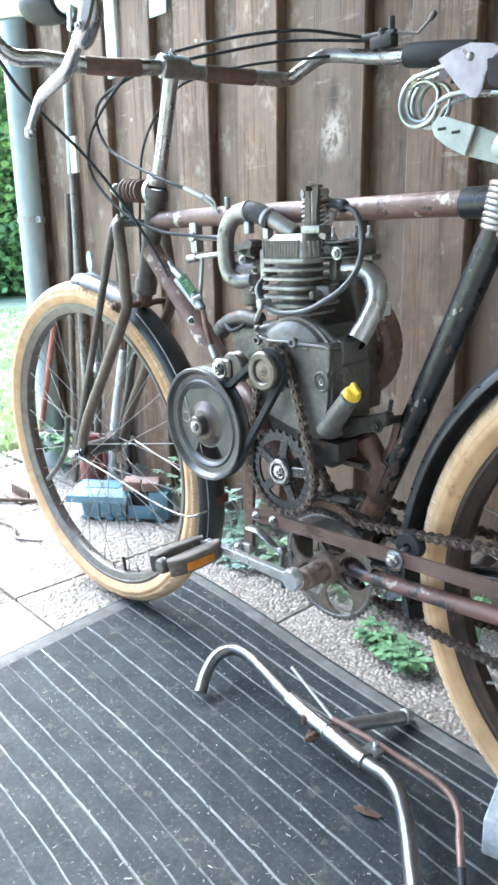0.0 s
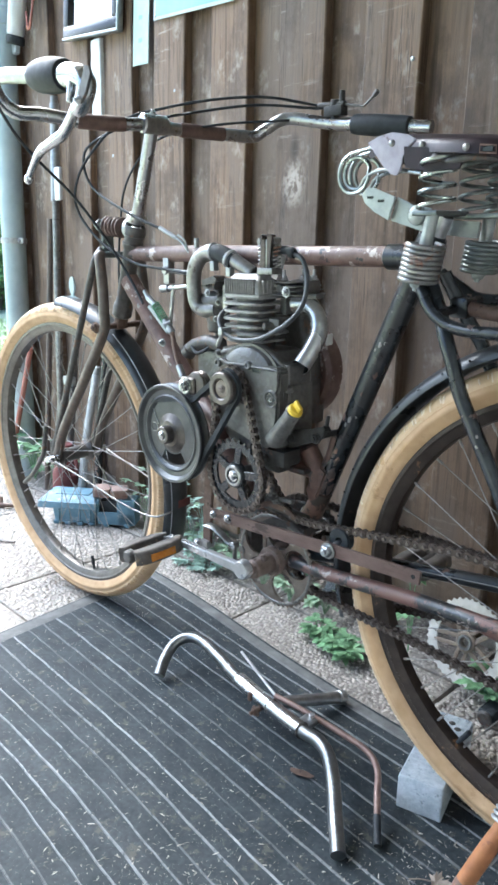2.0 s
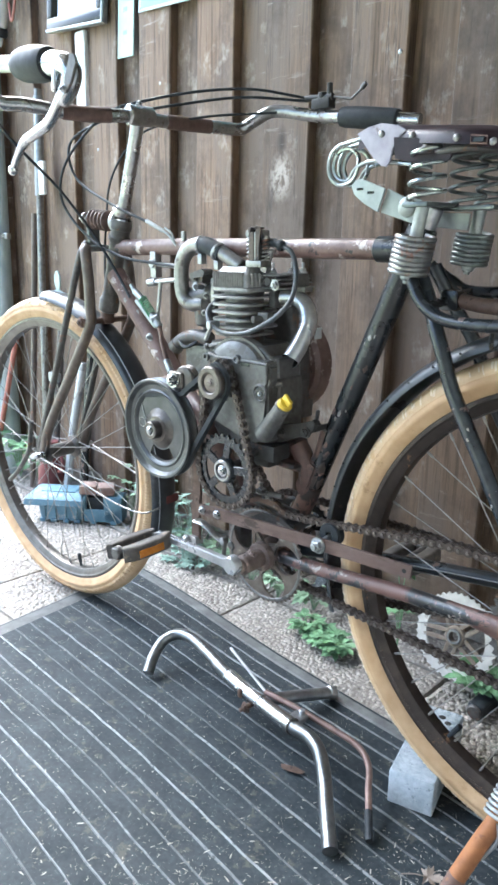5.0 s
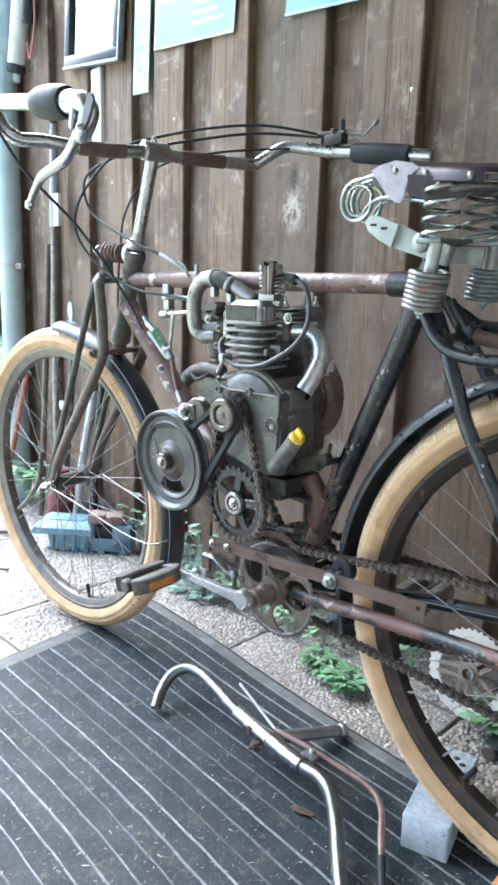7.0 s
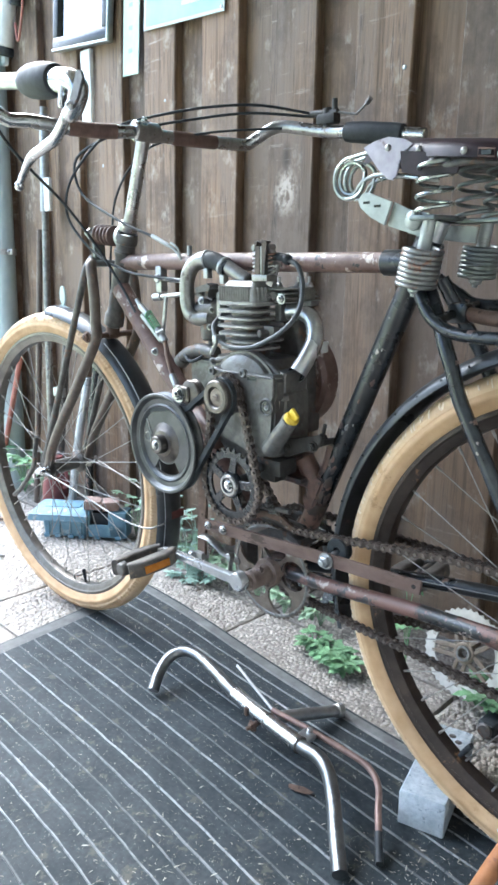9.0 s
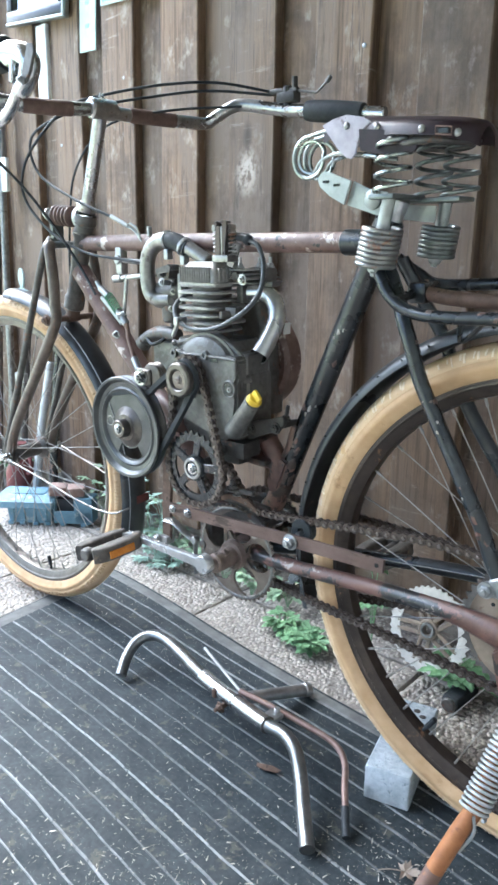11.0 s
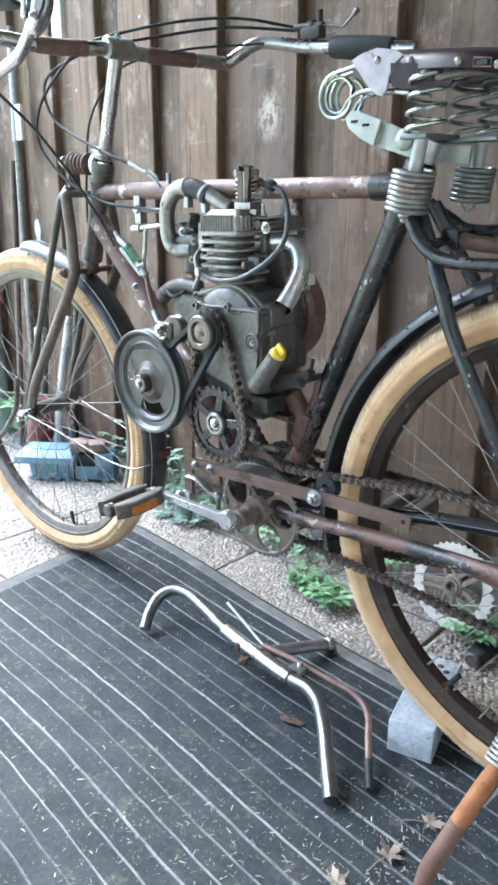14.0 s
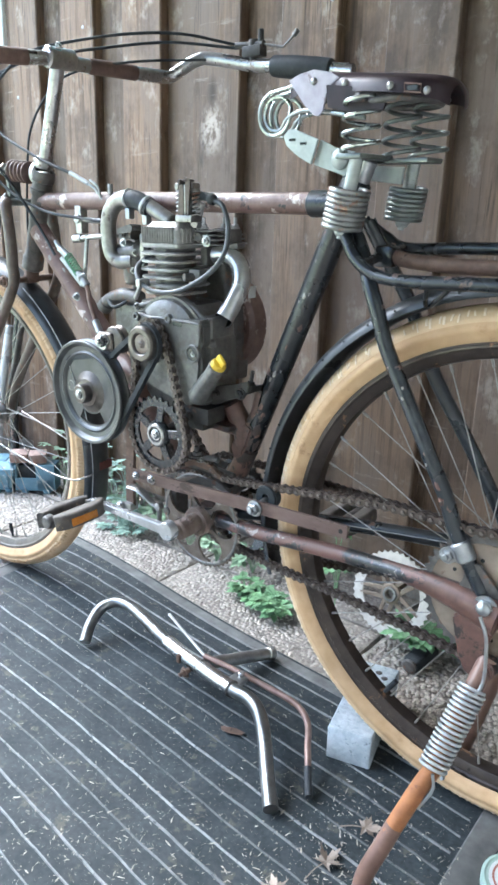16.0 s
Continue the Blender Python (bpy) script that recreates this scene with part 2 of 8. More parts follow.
FINMETAL = surface("cylinder_fins", (0.235, 0.23, 0.218), (0.40, 0.392, 0.375), 110, (0.35, 0.55), 0.35, 0.35, spots=((0.09, 0.085, 0.08), 42, 0.62, 0.7), depth=0.0006)
DARKMETAL = surface("dark_oily_metal", (0.062, 0.058, 0.054), (0.135, 0.128, 0.12), 100, (0.35, 0.6), 0.3, 0.4, spots=((0.13, 0.08, 0.055), 45, 0.58, 0.8), depth=0.0008)
BLACKIRON = surface("black_oily_iron", (0.024, 0.023, 0.022), (0.066, 0.062, 0.057), 80, (0.45, 0.7), 0, 0.5, spots=((0.10, 0.06, 0.042), 36, 0.60, 0.7), depth=0.0008, spec=0.25)
CHAINMETAL = surface("oily_chain", (0.052, 0.040, 0.034), (0.135, 0.106, 0.090), 160, (0.3, 0.5), 0.5, 0.2, depth=0.0003)
BLACKRUB = surface("black_rubber", (0.016, 0.019, 0.022), (0.038, 0.043, 0.048), 90, (0.5, 0.7), 0, 0.15, depth=0.0004, spec=0.3)
PEDALRUB = surface("worn_pedal_rubber", (0.055, 0.048, 0.042), (0.14, 0.125, 0.11), 60, (0.5, 0.75), 0, 0.5, depth=0.001, spots=((0.22, 0.17, 0.12), 40, 0.60, 0.8))
GREYRUB = surface("grey_cable_sleeve", (0.045, 0.05, 0.053), (0.075, 0.08, 0.084), 70, (0.35, 0.5), 0, 0.1, depth=0.0003)
LEATHER = surface("aged_leather", (0.012, 0.007, 0.010), (0.036, 0.020, 0.026), 70, (0.38, 0.55), 0, 0.3, depth=0.0006, spec=0.3)
PALELEATHER = surface("pale_leather", (0.33, 0.305, 0.36), (0.50, 0.47, 0.53), 60, (0.25, 0.45), 0, 0.3, depth=0.0006, spots=((0.20, 0.16, 0.17), 45, 0.60, 0.6))
ORANGE = surface("orange_reflector", (0.48, 0.17, 0.02), (0.58, 0.24, 0.04), 200, (0.2, 0.3), 0, 0.4, depth=0.0006)
YELLOW = surface("yellow_plastic", (0.62, 0.42, 0.02), (0.72, 0.52, 0.04), 60, (0.35, 0.5), 0, 0.1)
REDRUBBER = surface("brown_rubber", (0.080, 0.045, 0.035), (0.15, 0.092, 0.075), 80, (0.5, 0.7), 0, 0.3, depth=0.0006)
WHITEPAINT = surface("white_paint", (0.62, 0.64, 0.64), (0.76, 0.78, 0.78), 40, (0.4, 0.6), 0, 0.1)
PALEBLUE = surface("pale_concrete_block", (0.34, 0.39, 0.43), (0.52, 0.57, 0.61), 140, (0.6, 0.85), 0, 1.0, depth=0.003, spots=((0.19, 0.215, 0.235), 95, 0.60, 0.9))
BLUEBOX = surface("blue_plastic", (0.10, 0.20, 0.265), (0.17, 0.28, 0.345), 40, (0.45, 0.7), 0, 0.15, spots=((0.30, 0.36, 0.38), 30, 0.57, 0.8))
BRICKRED = surface("worn_brick", (0.20, 0.13, 0.105), (0.34, 0.25, 0.21), 80, (0.8, 0.95), 0, 0.5)
PIPEGREY = surface("zinc_downpipe", (0.36, 0.44, 0.45), (0.46, 0.54, 0.545), 20, (0.4, 0.55), 0.1, 0.05)
REDPAINT = surface("faded_red_paint", (0.30, 0.10, 0.075), (0.42, 0.19, 0.14), 40, (0.5, 0.7), 0, 0.2)
DEEPRED = surface("dark_red_plastic", (0.10, 0.02, 0.02), (0.17, 0.045, 0.042), 60, (0.4, 0.6), 0, 0.2)
SIGNBLUE = surface("faded_blue_enamel", (0.17, 0.36, 0.45), (0.25, 0.44, 0.52), 12, (0.25, 0.42), 0, 0.03)
SIGNWHITE = surface("white_enamel", (0.38, 0.48, 0.49), (0.49, 0.58, 0.585), 10, (0.25, 0.42), 0, 0.03)
SIGNGREEN = surface("pale_green_enamel", (0.31, 0.44, 0.39), (0.41, 0.53, 0.48), 25, (0.3, 0.45), 0, 0.05, spots=((0.25, 0.2, 0.15), 40, 0.68, 0.8))
MIRRORGLASS = surface("mirror_glass", (0.86, 0.88, 0.88), (0.9, 0.92, 0.92), 5, (0.02, 0.05), 1.0, 0.0)
# lacquer of the mirror rails, and shade painted in for holes and slots
BLACKGLOSS = surface("black_lacquer_and_hole_shade", (0.012, 0.014, 0.014), (0.03, 0.034, 0.034), 30, (0.12, 0.25), 0, 0.05)
SPRINGGREEN = surface("green_wire", (0.10, 0.30, 0.16), (0.18, 0.42, 0.24), 60, (0.3, 0.5), 0.2, 0.1)
COPPER = surface("rusty_copper_tube", (0.15, 0.092, 0.075), (0.26, 0.175, 0.145), 70, (0.4, 0.6), 0.25, 0.3, depth=0.0005)
OLIVEZINC = surface("greenish_zinc_plate", (0.29, 0.315, 0.30), (0.44, 0.465, 0.445), 60, (0.35, 0.5), 0.45, 0.15, depth=0.0004, spots=((0.13, 0.12, 0.10), 50, 0.62, 0.7))
SPRINGSTEEL = surface("dark_spring_steel", (0.11, 0.125, 0.12), (0.24, 0.26, 0.25), 70, (0.3, 0.5), 0.65, 0.15, depth=0.0004)
RUSTYSPRING = surface("rust_flecked_spring", (0.20, 0.20, 0.195), (0.40, 0.40, 0.39), 60, (0.25, 0.45), 0.8, 0.3, spots=((0.20, 0.11, 0.075), 40, 0.57, 0.7), depth=0.0005)
FOOTRUST = surface("rust_eaten_black_paint", (0.030, 0.024, 0.022), (0.085, 0.055, 0.045), 45, (0.3, 0.6), 0, 0.5, spots=((0.17, 0.095, 0.072), 18, 0.50, 0.5), depth=0.001, flecks=((0.28, 0.21, 0.18), 60, 0.66))
RUBBED = surface("rubbed_dirty_steel", (0.075, 0.064, 0.056), (0.175, 0.158, 0.145), 70, (0.3, 0.5), 0.7, 0.2, depth=0.0005)
CRUST = surface("crusty_rust", (0.12, 0.085, 0.070), (0.28, 0.22, 0.19), 55, (0.6, 0.85), 0.1, 0.9, spots=((0.06, 0.045, 0.038), 45, 0.57, 0.9), depth=0.002)
DULLALLOY = surface("dull_alloy", (0.20, 0.198, 0.19), (0.36, 0.355, 0.34), 90, (0.3, 0.5), 0.85, 0.3, spots=((0.10, 0.09, 0.08), 36, 0.58, 0.7), depth=0.0005)
ROOFING = surface("dark_planks", (0.10, 0.075, 0.055), (0.17, 0.13, 0.10), 14, (0.7, 0.9), 0, 0.4, stretch=(1, 8, 8))
PLASTER = surface("plain_render", (0.50, 0.49, 0.46), (0.62, 0.61, 0.58), 30, (0.8, 0.95), 0, 0.2)


# ---- mesh helpers ----
def part(name, bm, material, parent=None, label="", smooth=35, at=None):
    """Links a bmesh as one mesh object under a thing or a part."""
    bmesh.ops.recalc_face_normals(bm, faces=bm.faces)
    me = bpy.data.meshes.new(name)
    bm.to_mesh(me)
    bm.free()
    me.materials.append(material)
    me.shade_smooth()
    me.set_sharp_from_angle(angle=radians(smooth))
    return placed(name, me, parent, label, at)


def placed(name, me, parent=None, label="", at=None):
    ob = new(name, me)
    ob.parent = parent
    if at is not None:
        ob.matrix_basis = at
    return tagged(ob, label=label)


def joined(*bms):
    out = bms[0]
    for b in bms[1:]:
        me = bpy.data.meshes.new("tmp")
        b.to_mesh(me)
        b.free()
        out.from_mesh(me)
        bpy.data.meshes.remove(me)
    return out


def moved(bm, m):
    bmesh.ops.transform(bm, matrix=m, verts=bm.verts)
    return bm


def along(a, b):
    """A matrix at a whose z axis points to b."""
    a, b = Vector(a), Vector(b)
    return Matrix.Translation(a) @ (b - a).to_track_quat('Z', 'Y').to_matrix().to_4x4()


def lathe(profile, seg=32, m=None, closed=False):
    """Turns (radius, height) pairs round the z axis."""
    bm = bmesh.new()
    rings = []
    for r, h in profile:
        if r < 1e-6:
            rings.append([bm.verts.new((0, 0, h))])
        else:
            rings.append([bm.verts.new((r * math.cos(2 * math.pi * k / seg), r * math.sin(2 * math.pi * k / seg), h)) for k in range(seg)])
    pairs = list(zip(rings, rings[1:])) + ([(rings[-1], rings[0])] if closed else [])
    for a, b in pairs:
        for k in range(seg):
            q = [a[k % len(a)], a[(k + 1) % len(a)], b[(k + 1) % len(b)], b[k % len(b)]]
            q = [v for i, v in enumerate(q) if v not in q[:i]]
            if len(q) > 2:
                bm.faces.new(q)
    return moved(bm, m) if m else bm


def rod(a, b, r, r2=None, seg=16, edge=0.0):
    """A turned bar from a to b with eased ends."""
    r2 = r if r2 is None else r2
    n = (Vector(b) - Vector(a)).length
    e = edge or min(r, r2) * 0.18
    return lathe([(0, 0), (r - e, 0), (r, e), (r2, n - e), (r2 - e, n), (0, n)], seg, along(a, b))


def spline(pts, per=8, closed=False):
    """A smooth curve through the points."""
    P = [Vector(p) for p in pts]
    n = len(P)
    out = []
    for i in range(n if closed else n - 1):
        p1, p2 = P[i], P[(i + 1) % n]
        p0 = P[i - 1] if (i > 0 or closed) else p1 * 2 - p2
        p3 = P[(i + 2) % n] if (i + 2 < n or closed) else p2 * 2 - p1
        for k in range(per):
            t = k / per
            out.append(0.5 * ((2 * p1) + (p2 - p0) * t + (2 * p0 - 5 * p1 + 4 * p2 - p3) * t * t + (3 * p1 - p0 - 3 * p2 + p3) * t ** 3))
    if not closed:
        out.append(P[-1])
    return out


def sweep(path, section, closed=False, caps=True, up=None):
    """Carries a 2D section along a path; section: (a, b) pairs or a function of the step that gives them."""
    bm = bmesh.new()
    n = len(path)
    tans = []
    for i in range(n):
        a = path[(i - 1) % n] if (i > 0 or closed) else path[i]
        b = path[(i + 1) % n] if (i < n - 1 or closed) else path[i]
        tans.append((b - a).normalized())
    ref = Vector(up) if up else (Vector((0, 0, 1)) if abs(tans[0].z) < 0.9 else Vector((1, 0, 0)))
    rings = []
    for i in range(n):
        t = tans[i]
        side = t.cross(ref)
        if side.length < 1e-6:
            side = t.orthogonal()
        side.normalize()
        nrm = side.cross(t).normalized()
        if not up:
            ref = nrm
        sec = section(i) if callable(section) else section
        rings.append([bm.verts.new(path[i] + side * a + nrm * b) for a, b in sec])
    k = len(rings[0])
    for i in range(n if closed else n - 1):
        a, b = rings[i], rings[(i + 1) % n]
        for j in range(k):
            bm.faces.new((a[j], a[(j + 1) % k], b[(j + 1) % k], b[j]))
    if caps and not closed:
        bm.faces.new(rings[0][::-1])
        bm.faces.new(rings[-1])
    return bm


def ring_section(r, seg=12):
    return [(r * math.cos(2 * math.pi * k / seg), r * math.sin(2 * math.pi * k / seg)) for k in range(seg)]


def pipe(pts, r, seg=12, per=8, closed=False, straight=False):
    """A round tube along a smooth or straight path."""
    path = [Vector(p) for p in pts] if straight else spline(pts, per, closed)
    return sweep(path, ring_section(r, seg), closed)


def helix(a, b, radius, wire, turns, seg=8, per=20, radius2=None):
    """A coil spring from a to b."""
    m = along(a, b)
    n = (Vector(b) - Vector(a)).length
    steps = int(turns * per)
    r2 = radius if radius2 is None else radius2
    path = [m @ Vector(((radius + (r2 - radius) * k / steps) * math.cos(2 * math.pi * k / per), (radius + (r2 - radius) * k / steps) * math.sin(2 * math.pi * k / per), n * k / steps)) for k in range(steps + 1)]
    return sweep(path, ring_section(wire, seg))


def block(a, b, bevel=0.002, seg=2, m=None):
    """A box from corner to corner with rounded edges."""
    bm = bmesh.new()
    a, b = Vector(a), Vector(b)
    bmesh.ops.create_cube(bm, size=1, matrix=Matrix.LocRotScale((a + b) / 2, None, b - a))
    if bevel > 0:
        bmesh.ops.bevel(bm, geom=bm.edges[:], offset=bevel, segments=seg, affect='EDGES', profile=0.6)
    return moved(bm, m) if m else bm


def slabbed(outline, thick, m=None, bevel=0.0):
    """A flat outline in x and z, given depth in y from 0 to thick."""
    bm = bmesh.new()
    f = bm.faces.new([bm.verts.new((x, 0, z)) for x, z in outline])
    ext = bmesh.ops.extrude_face_region(bm, geom=[f])
    bmesh.ops.translate(bm, verts=[v for v in ext["geom"] if isinstance(v, bmesh.types.BMVert)], vec=(0, thick, 0))
    if bevel > 0:
        bmesh.ops.recalc_face_normals(bm, faces=bm.faces)
        bmesh.ops.bevel(bm, geom=[e for e in bm.edges if len(e.link_faces) == 2 and e.calc_face_angle(0) > 0.6], offset=bevel, segments=2, affect='EDGES')
    return moved(bm, m) if m else bm


def bolt(c, direction, r=0.007, h=0.006, shank=0.003):
    """A hexagon bolt head with a washer and a threaded end."""
    c, d = Vector(c), Vector(direction).normalized()
    head = lathe([(0, h), (r * 0.8, h), (r, h * 0.8), (r, 0), (0, 0)], 6, along(c, c + d))
    wash = lathe([(0, 0.0012), (r * 1.35, 0.0012), (r * 1.35, -0.0008), (0, -0.0008)], 20, along(c, c + d))
    stud = rod(c, c + d * (h + shank), r * 0.5, seg=12)
    return joined(head, wash, stud)


def disc_gear(R, teeth, bore, thick, tooth=0.006):
    """A toothed ring round y, from bore radius out to the teeth."""
    bm = bmesh.new()
    n = teeth * 4
    outer = []
    for k in range(n):
        r = R if k % 4 in (1, 2) else R - tooth
        outer.append(r)
    layers = []
    for y in (-thick / 2, thick / 2):
        o = [bm.verts.new((outer[k] * math.cos(2 * math.pi * (k + (0.28 if k % 4 == 1 else -0.28 if k % 4 == 2 else 0)) / n), y * (0.55 if outer[k] == R else 1), outer[k] * math.sin(2 * math.pi * (k + (0.28 if k % 4 == 1 else -0.28 if k % 4 == 2 else 0)) / n))) for k in range(n)]
        i = [bm.verts.new((bore * math.cos(2 * math.pi * k / n), y, bore * math.sin(2 * math.pi * k / n))) for k in range(n)]
        layers.append((o, i))
    (o1, i1), (o2, i2) = layers
    for k in range(n):
        j = (k + 1) % n
        bm.faces.new((o1[k], o1[j], i1[j], i1[k]))
        bm.faces.new((o2[k], i2[k], i2[j], o2[j]))
        bm.faces.new((o1[k], o2[k], o2[j], o1[j]))
        bm.faces.new((i1[k], i1[j], i2[j], i2[k]))
    return bm


Y_AXIS = Matrix.Rotation(radians(-90), 4, 'X')   # turns a lathe's z axis onto +y


def turned(profile, c, seg=36):
    """A lathe about the y axis at c: (radius, y offset) pairs."""
    return lathe(profile, seg, Matrix.Translation(c) @ Y_AXIS)


def structure(name, label, category):
    return tagged(new(name), label=label, category=category, kind="structure")


# ---- the setting ----
rng = random.Random(7)
nrng = np.random.default_rng(11)

ground = part("ground", block((-60, -60, -0.30), (60, 60, -0.045), 0), LAWN)
tagged(ground, "mown green lawn that reaches to the garden's edge", "ground", kind="structure")

SLAB_TOP = -0.008
pavement = structure("pavement", "worn exposed-aggregate concrete paving slabs with dark joints", "paving")
bed = part("bedding", block((-1.93, -2.2, -0.07), (2.3, 0.9, -0.040), 0), SOIL, pavement)


def wall_frame():
    return pose(0, 0.361, 0, 0, 0, -2.56)


wall = structure("wall_north", "weathered brown vertical board-on-board timber cladding", "wall")
wall.matrix_world = wall_frame()
WALL_END, BOARD_STEP = -1.76, 0.2385


def board_mesh(width, height, thick, seed):
    """A sawn plank with slightly uneven, softened edges."""
    r = random.Random(seed)
    bm = bmesh.new()
    n = 14
    rings = []
    for k in range(n + 1):
        z = height * k / n
        l, w, b = r.uniform(-0.0012, 0.0012), width + r.uniform(-0.0015, 0.0015), r.uniform(-0.0008, 0.0008)
        c = 0.003
        rings.append([bm.verts.new((x, y + b, z)) for x, y in ((l + c, 0), (w - c, 0), (w, c), (w, thick), (l, thick), (l, c))])
    for a, b in zip(rings, rings[1:]):
        for j in range(6):
            bm.faces.new((a[j], a[(j + 1) % 6], b[(j + 1) % 6], b[j]))
    bm.faces.new(rings[0][::-1])
    bm.faces.new(rings[-1])
    return bm


for k in range(-7, 10):
    e = 0.04 + BOARD_STEP * k
    low = 0.075 + 0.012 * math.sin(k * 2.3)
    if e - 0.135 > WALL_END - 0.01:
        part("board", board_mesh(0.135, 2.16 - low, 0.024, 100 + k), WOOD, wall, at=pose(e - 0.135, 0, low))
    part("board", board_mesh(0.150, 2.16 - low, 0.022, 200 + k), WOOD, wall, at=pose(max(e - 0.023, WALL_END), 0.025, low + 0.006))
part("corner_board", board_mesh(0.10, 2.08, 0.024, 55), WOOD, wall, at=pose(WALL_END + 0.026, 0.05, 0.06, 0, 0, 90))
part("sill_beam", block((WALL_END, 0.05, 0.11), (2.2, 0.13, 0.21), 0.004), WOOD, wall, at=None)
part("plinth", block((WALL_END + 0.01, 0.14, -0.2), (2.2, 0.30, 0.12), 0.004), SLAB, wall)
part("backing", block((WALL_END, 0.055, 0.22), (2.2, 0.075, 2.15), 0), ROOFING, wall)

# out-of-view slab, added only to shade the upper and right wall
shade_roof = part("roof", block((-0.85, -2.3, 2.14), (1.75, 1.2, 2.26), 0.004), ROOFING, at=pose(0, 0, 0, 4))
tagged(shade_roof, "unseen dark timber roof added to shade the wall", "roof", kind="structure")
# two unseen walls, added to block side light and bounce a soft fill
for nm, a, b in (("wall_east", (1.04, -2.30, -0.1), (1.17, 1.0, 3.0)), ("wall_south", (0.05, -2.43, -0.1), (1.17, -2.30, 3.0))):
    tagged(part(nm, block(a, b, 0), PLASTER), "unseen pale wall added to screen and bounce light", "wall", kind="structure")

# rubber mat
mat_thing = tagged(new("floor_mat"), "large black ribbed rubber mat strewn with chips", "mat")
MAT_C = [Vector((-0.574, 0.192, 0)), Vector((0.634, 0.072, 0)), Vector((0.648, -0.98, 0)), Vector((-0.44, -0.94, 0))]


def on_mat(u, v):
    """The mat's surface: u along it, v from its far edge, 0 to 1; it lies in slight waves."""
    a = MAT_C[0].lerp(MAT_C[1], u)
    b = MAT_C[3].lerp(MAT_C[2], u)
    p = a.lerp(b, v)
    wave = 0.0055 * math.sin(9 * u + 2.0 * v) * math.sin(7 * v + 1.3) * (1 - 0.5 * v)
    return Vector((p.x + wave * 0.6, p.y + wave, 0.0006 * math.sin(14 * u + 3 * v)))


def strip(u0, u1, v0, v1, z0, z1, nu=40, soft=0.0, wobble=0.0):
    """A raised strip of the mat."""
    bm = bmesh.new()
    rows = []
    for k in range(nu + 1):
        u = u0 + (u1 - u0) * k / nu
        dv = (v1 - v0)
        drift = soft * (1 - math.exp(-4 * u))
        rows.append([bm.verts.new(on_mat(u, v - drift + wobble * (math.sin(41 * u + 900 * v0) + 0.7 * math.sin(97 * u + 1700 * v0))) + Vector((0, 0, z))) for v, z in ((v0, z0), (v0 + dv * 0.22, z1), (v1 - dv * 0.22, z1), (v1, z0))])
    for a, b in zip(rows, rows[1:]):
        for j in range(3):
            bm.faces.new((a[j], b[j], b[j + 1], a[j + 1]))
    bm.faces.new(rows[0])
    bm.faces.new(rows[-1][::-1])
    return bm


sheet = bmesh.new()
grid = [[sheet.verts.new(on_mat(i / 60, j / 50) + Vector((0, 0, -0.0012))) for j in range(51)] for i in range(61)]
under = [[sheet.verts.new(on_mat(i / 60, j / 50) + Vector((0, 0, -0.0075))) for j in range(51)] for i in range(61)]
for i in range(60):
    for j in range(50):
        sheet.faces.new((grid[i][j], grid[i + 1][j], grid[i + 1][j + 1], grid[i][j + 1]))
        sheet.faces.new((under[i][j], under[i][j + 1], under[i + 1][j + 1], under[i + 1][j]))
rim_loop = [(i, 0) for i in range(60)] + [(60, j) for j in range(50)] + [(i, 50) for i in range(60, 0, -1)] + [(0, j) for j in range(50, 0, -1)]
for (a, b), (c, d) in zip(rim_loop, rim_loop[1:] + rim_loop[:1]):
    sheet.faces.new((grid[a][b], under[a][b], under[c][d], grid[c][d]))
part("sheet", sheet, MATRUB, mat_thing)
part("edging", strip(0.0, 1.0, 0.0, 0.034, -0.006, 0.0012), BORDER, mat_thing, "grey smooth rubber edge")
for u0, u1 in ((0.0, 0.034), (0.962, 1.0)):
    bm = bmesh.new()
    rows = []
    for k in range(41):
        v = 0.034 + (1 - 0.034) * k / 40
        rows.append([bm.verts.new(on_mat(u, v) + Vector((0, 0, z))) for u, z in ((u0, -0.0065), (u0 + 0.006, 0.001), (u1 - 0.006, 0.001), (u1, -0.001))])
    for a, b in zip(rows, rows[1:]):
        for j in range(3):
            bm.faces.new((a[j], b[j], b[j + 1], a[j + 1]))
    part("edging", bm, BORDER, mat_thing, "grey smooth rubber edge")
RIB_STEP = 0.0318
for k in range(-10, 20):
    v = 0.384 + RIB_STEP * k
    if 0.045 < v < 0.99:
        w = 0.0031 + 0.0008 * math.sin(k * 1.9)
        part("rib", strip(0.036, 0.960, v - w / 2, v + w / 2, -0.0012, 0.0008, 110, 0.018, 0.0005), RIBTOP, mat_thing)

# pebbles of the paving, and the slabs that carry them
slab_me = None
for i in range(-4, 5):
    for j in range(-4, 2):
        x0, y0 = -0.235 + 0.5 * i, -0.185 + 0.5 * j
        if x0 < -1.95 or x0 > 1.9:
            continue
        if slab_me is None:
            ob = part("paving_slab", block((0.003, 0.003, -0.045), (0.497, 0.497, 0), 0.004), SLAB, pavement, at=pose(x0, y0, SLAB_TOP))
            slab_me = ob.data
        else:
            placed("paving_slab", slab_me, pavement, at=pose(x0, y0, SLAB_TOP + rng.uniform(-0.0012, 0.0012), rng.uniform(-0.15, 0.15), rng.uniform(-0.15, 0.15), 0))


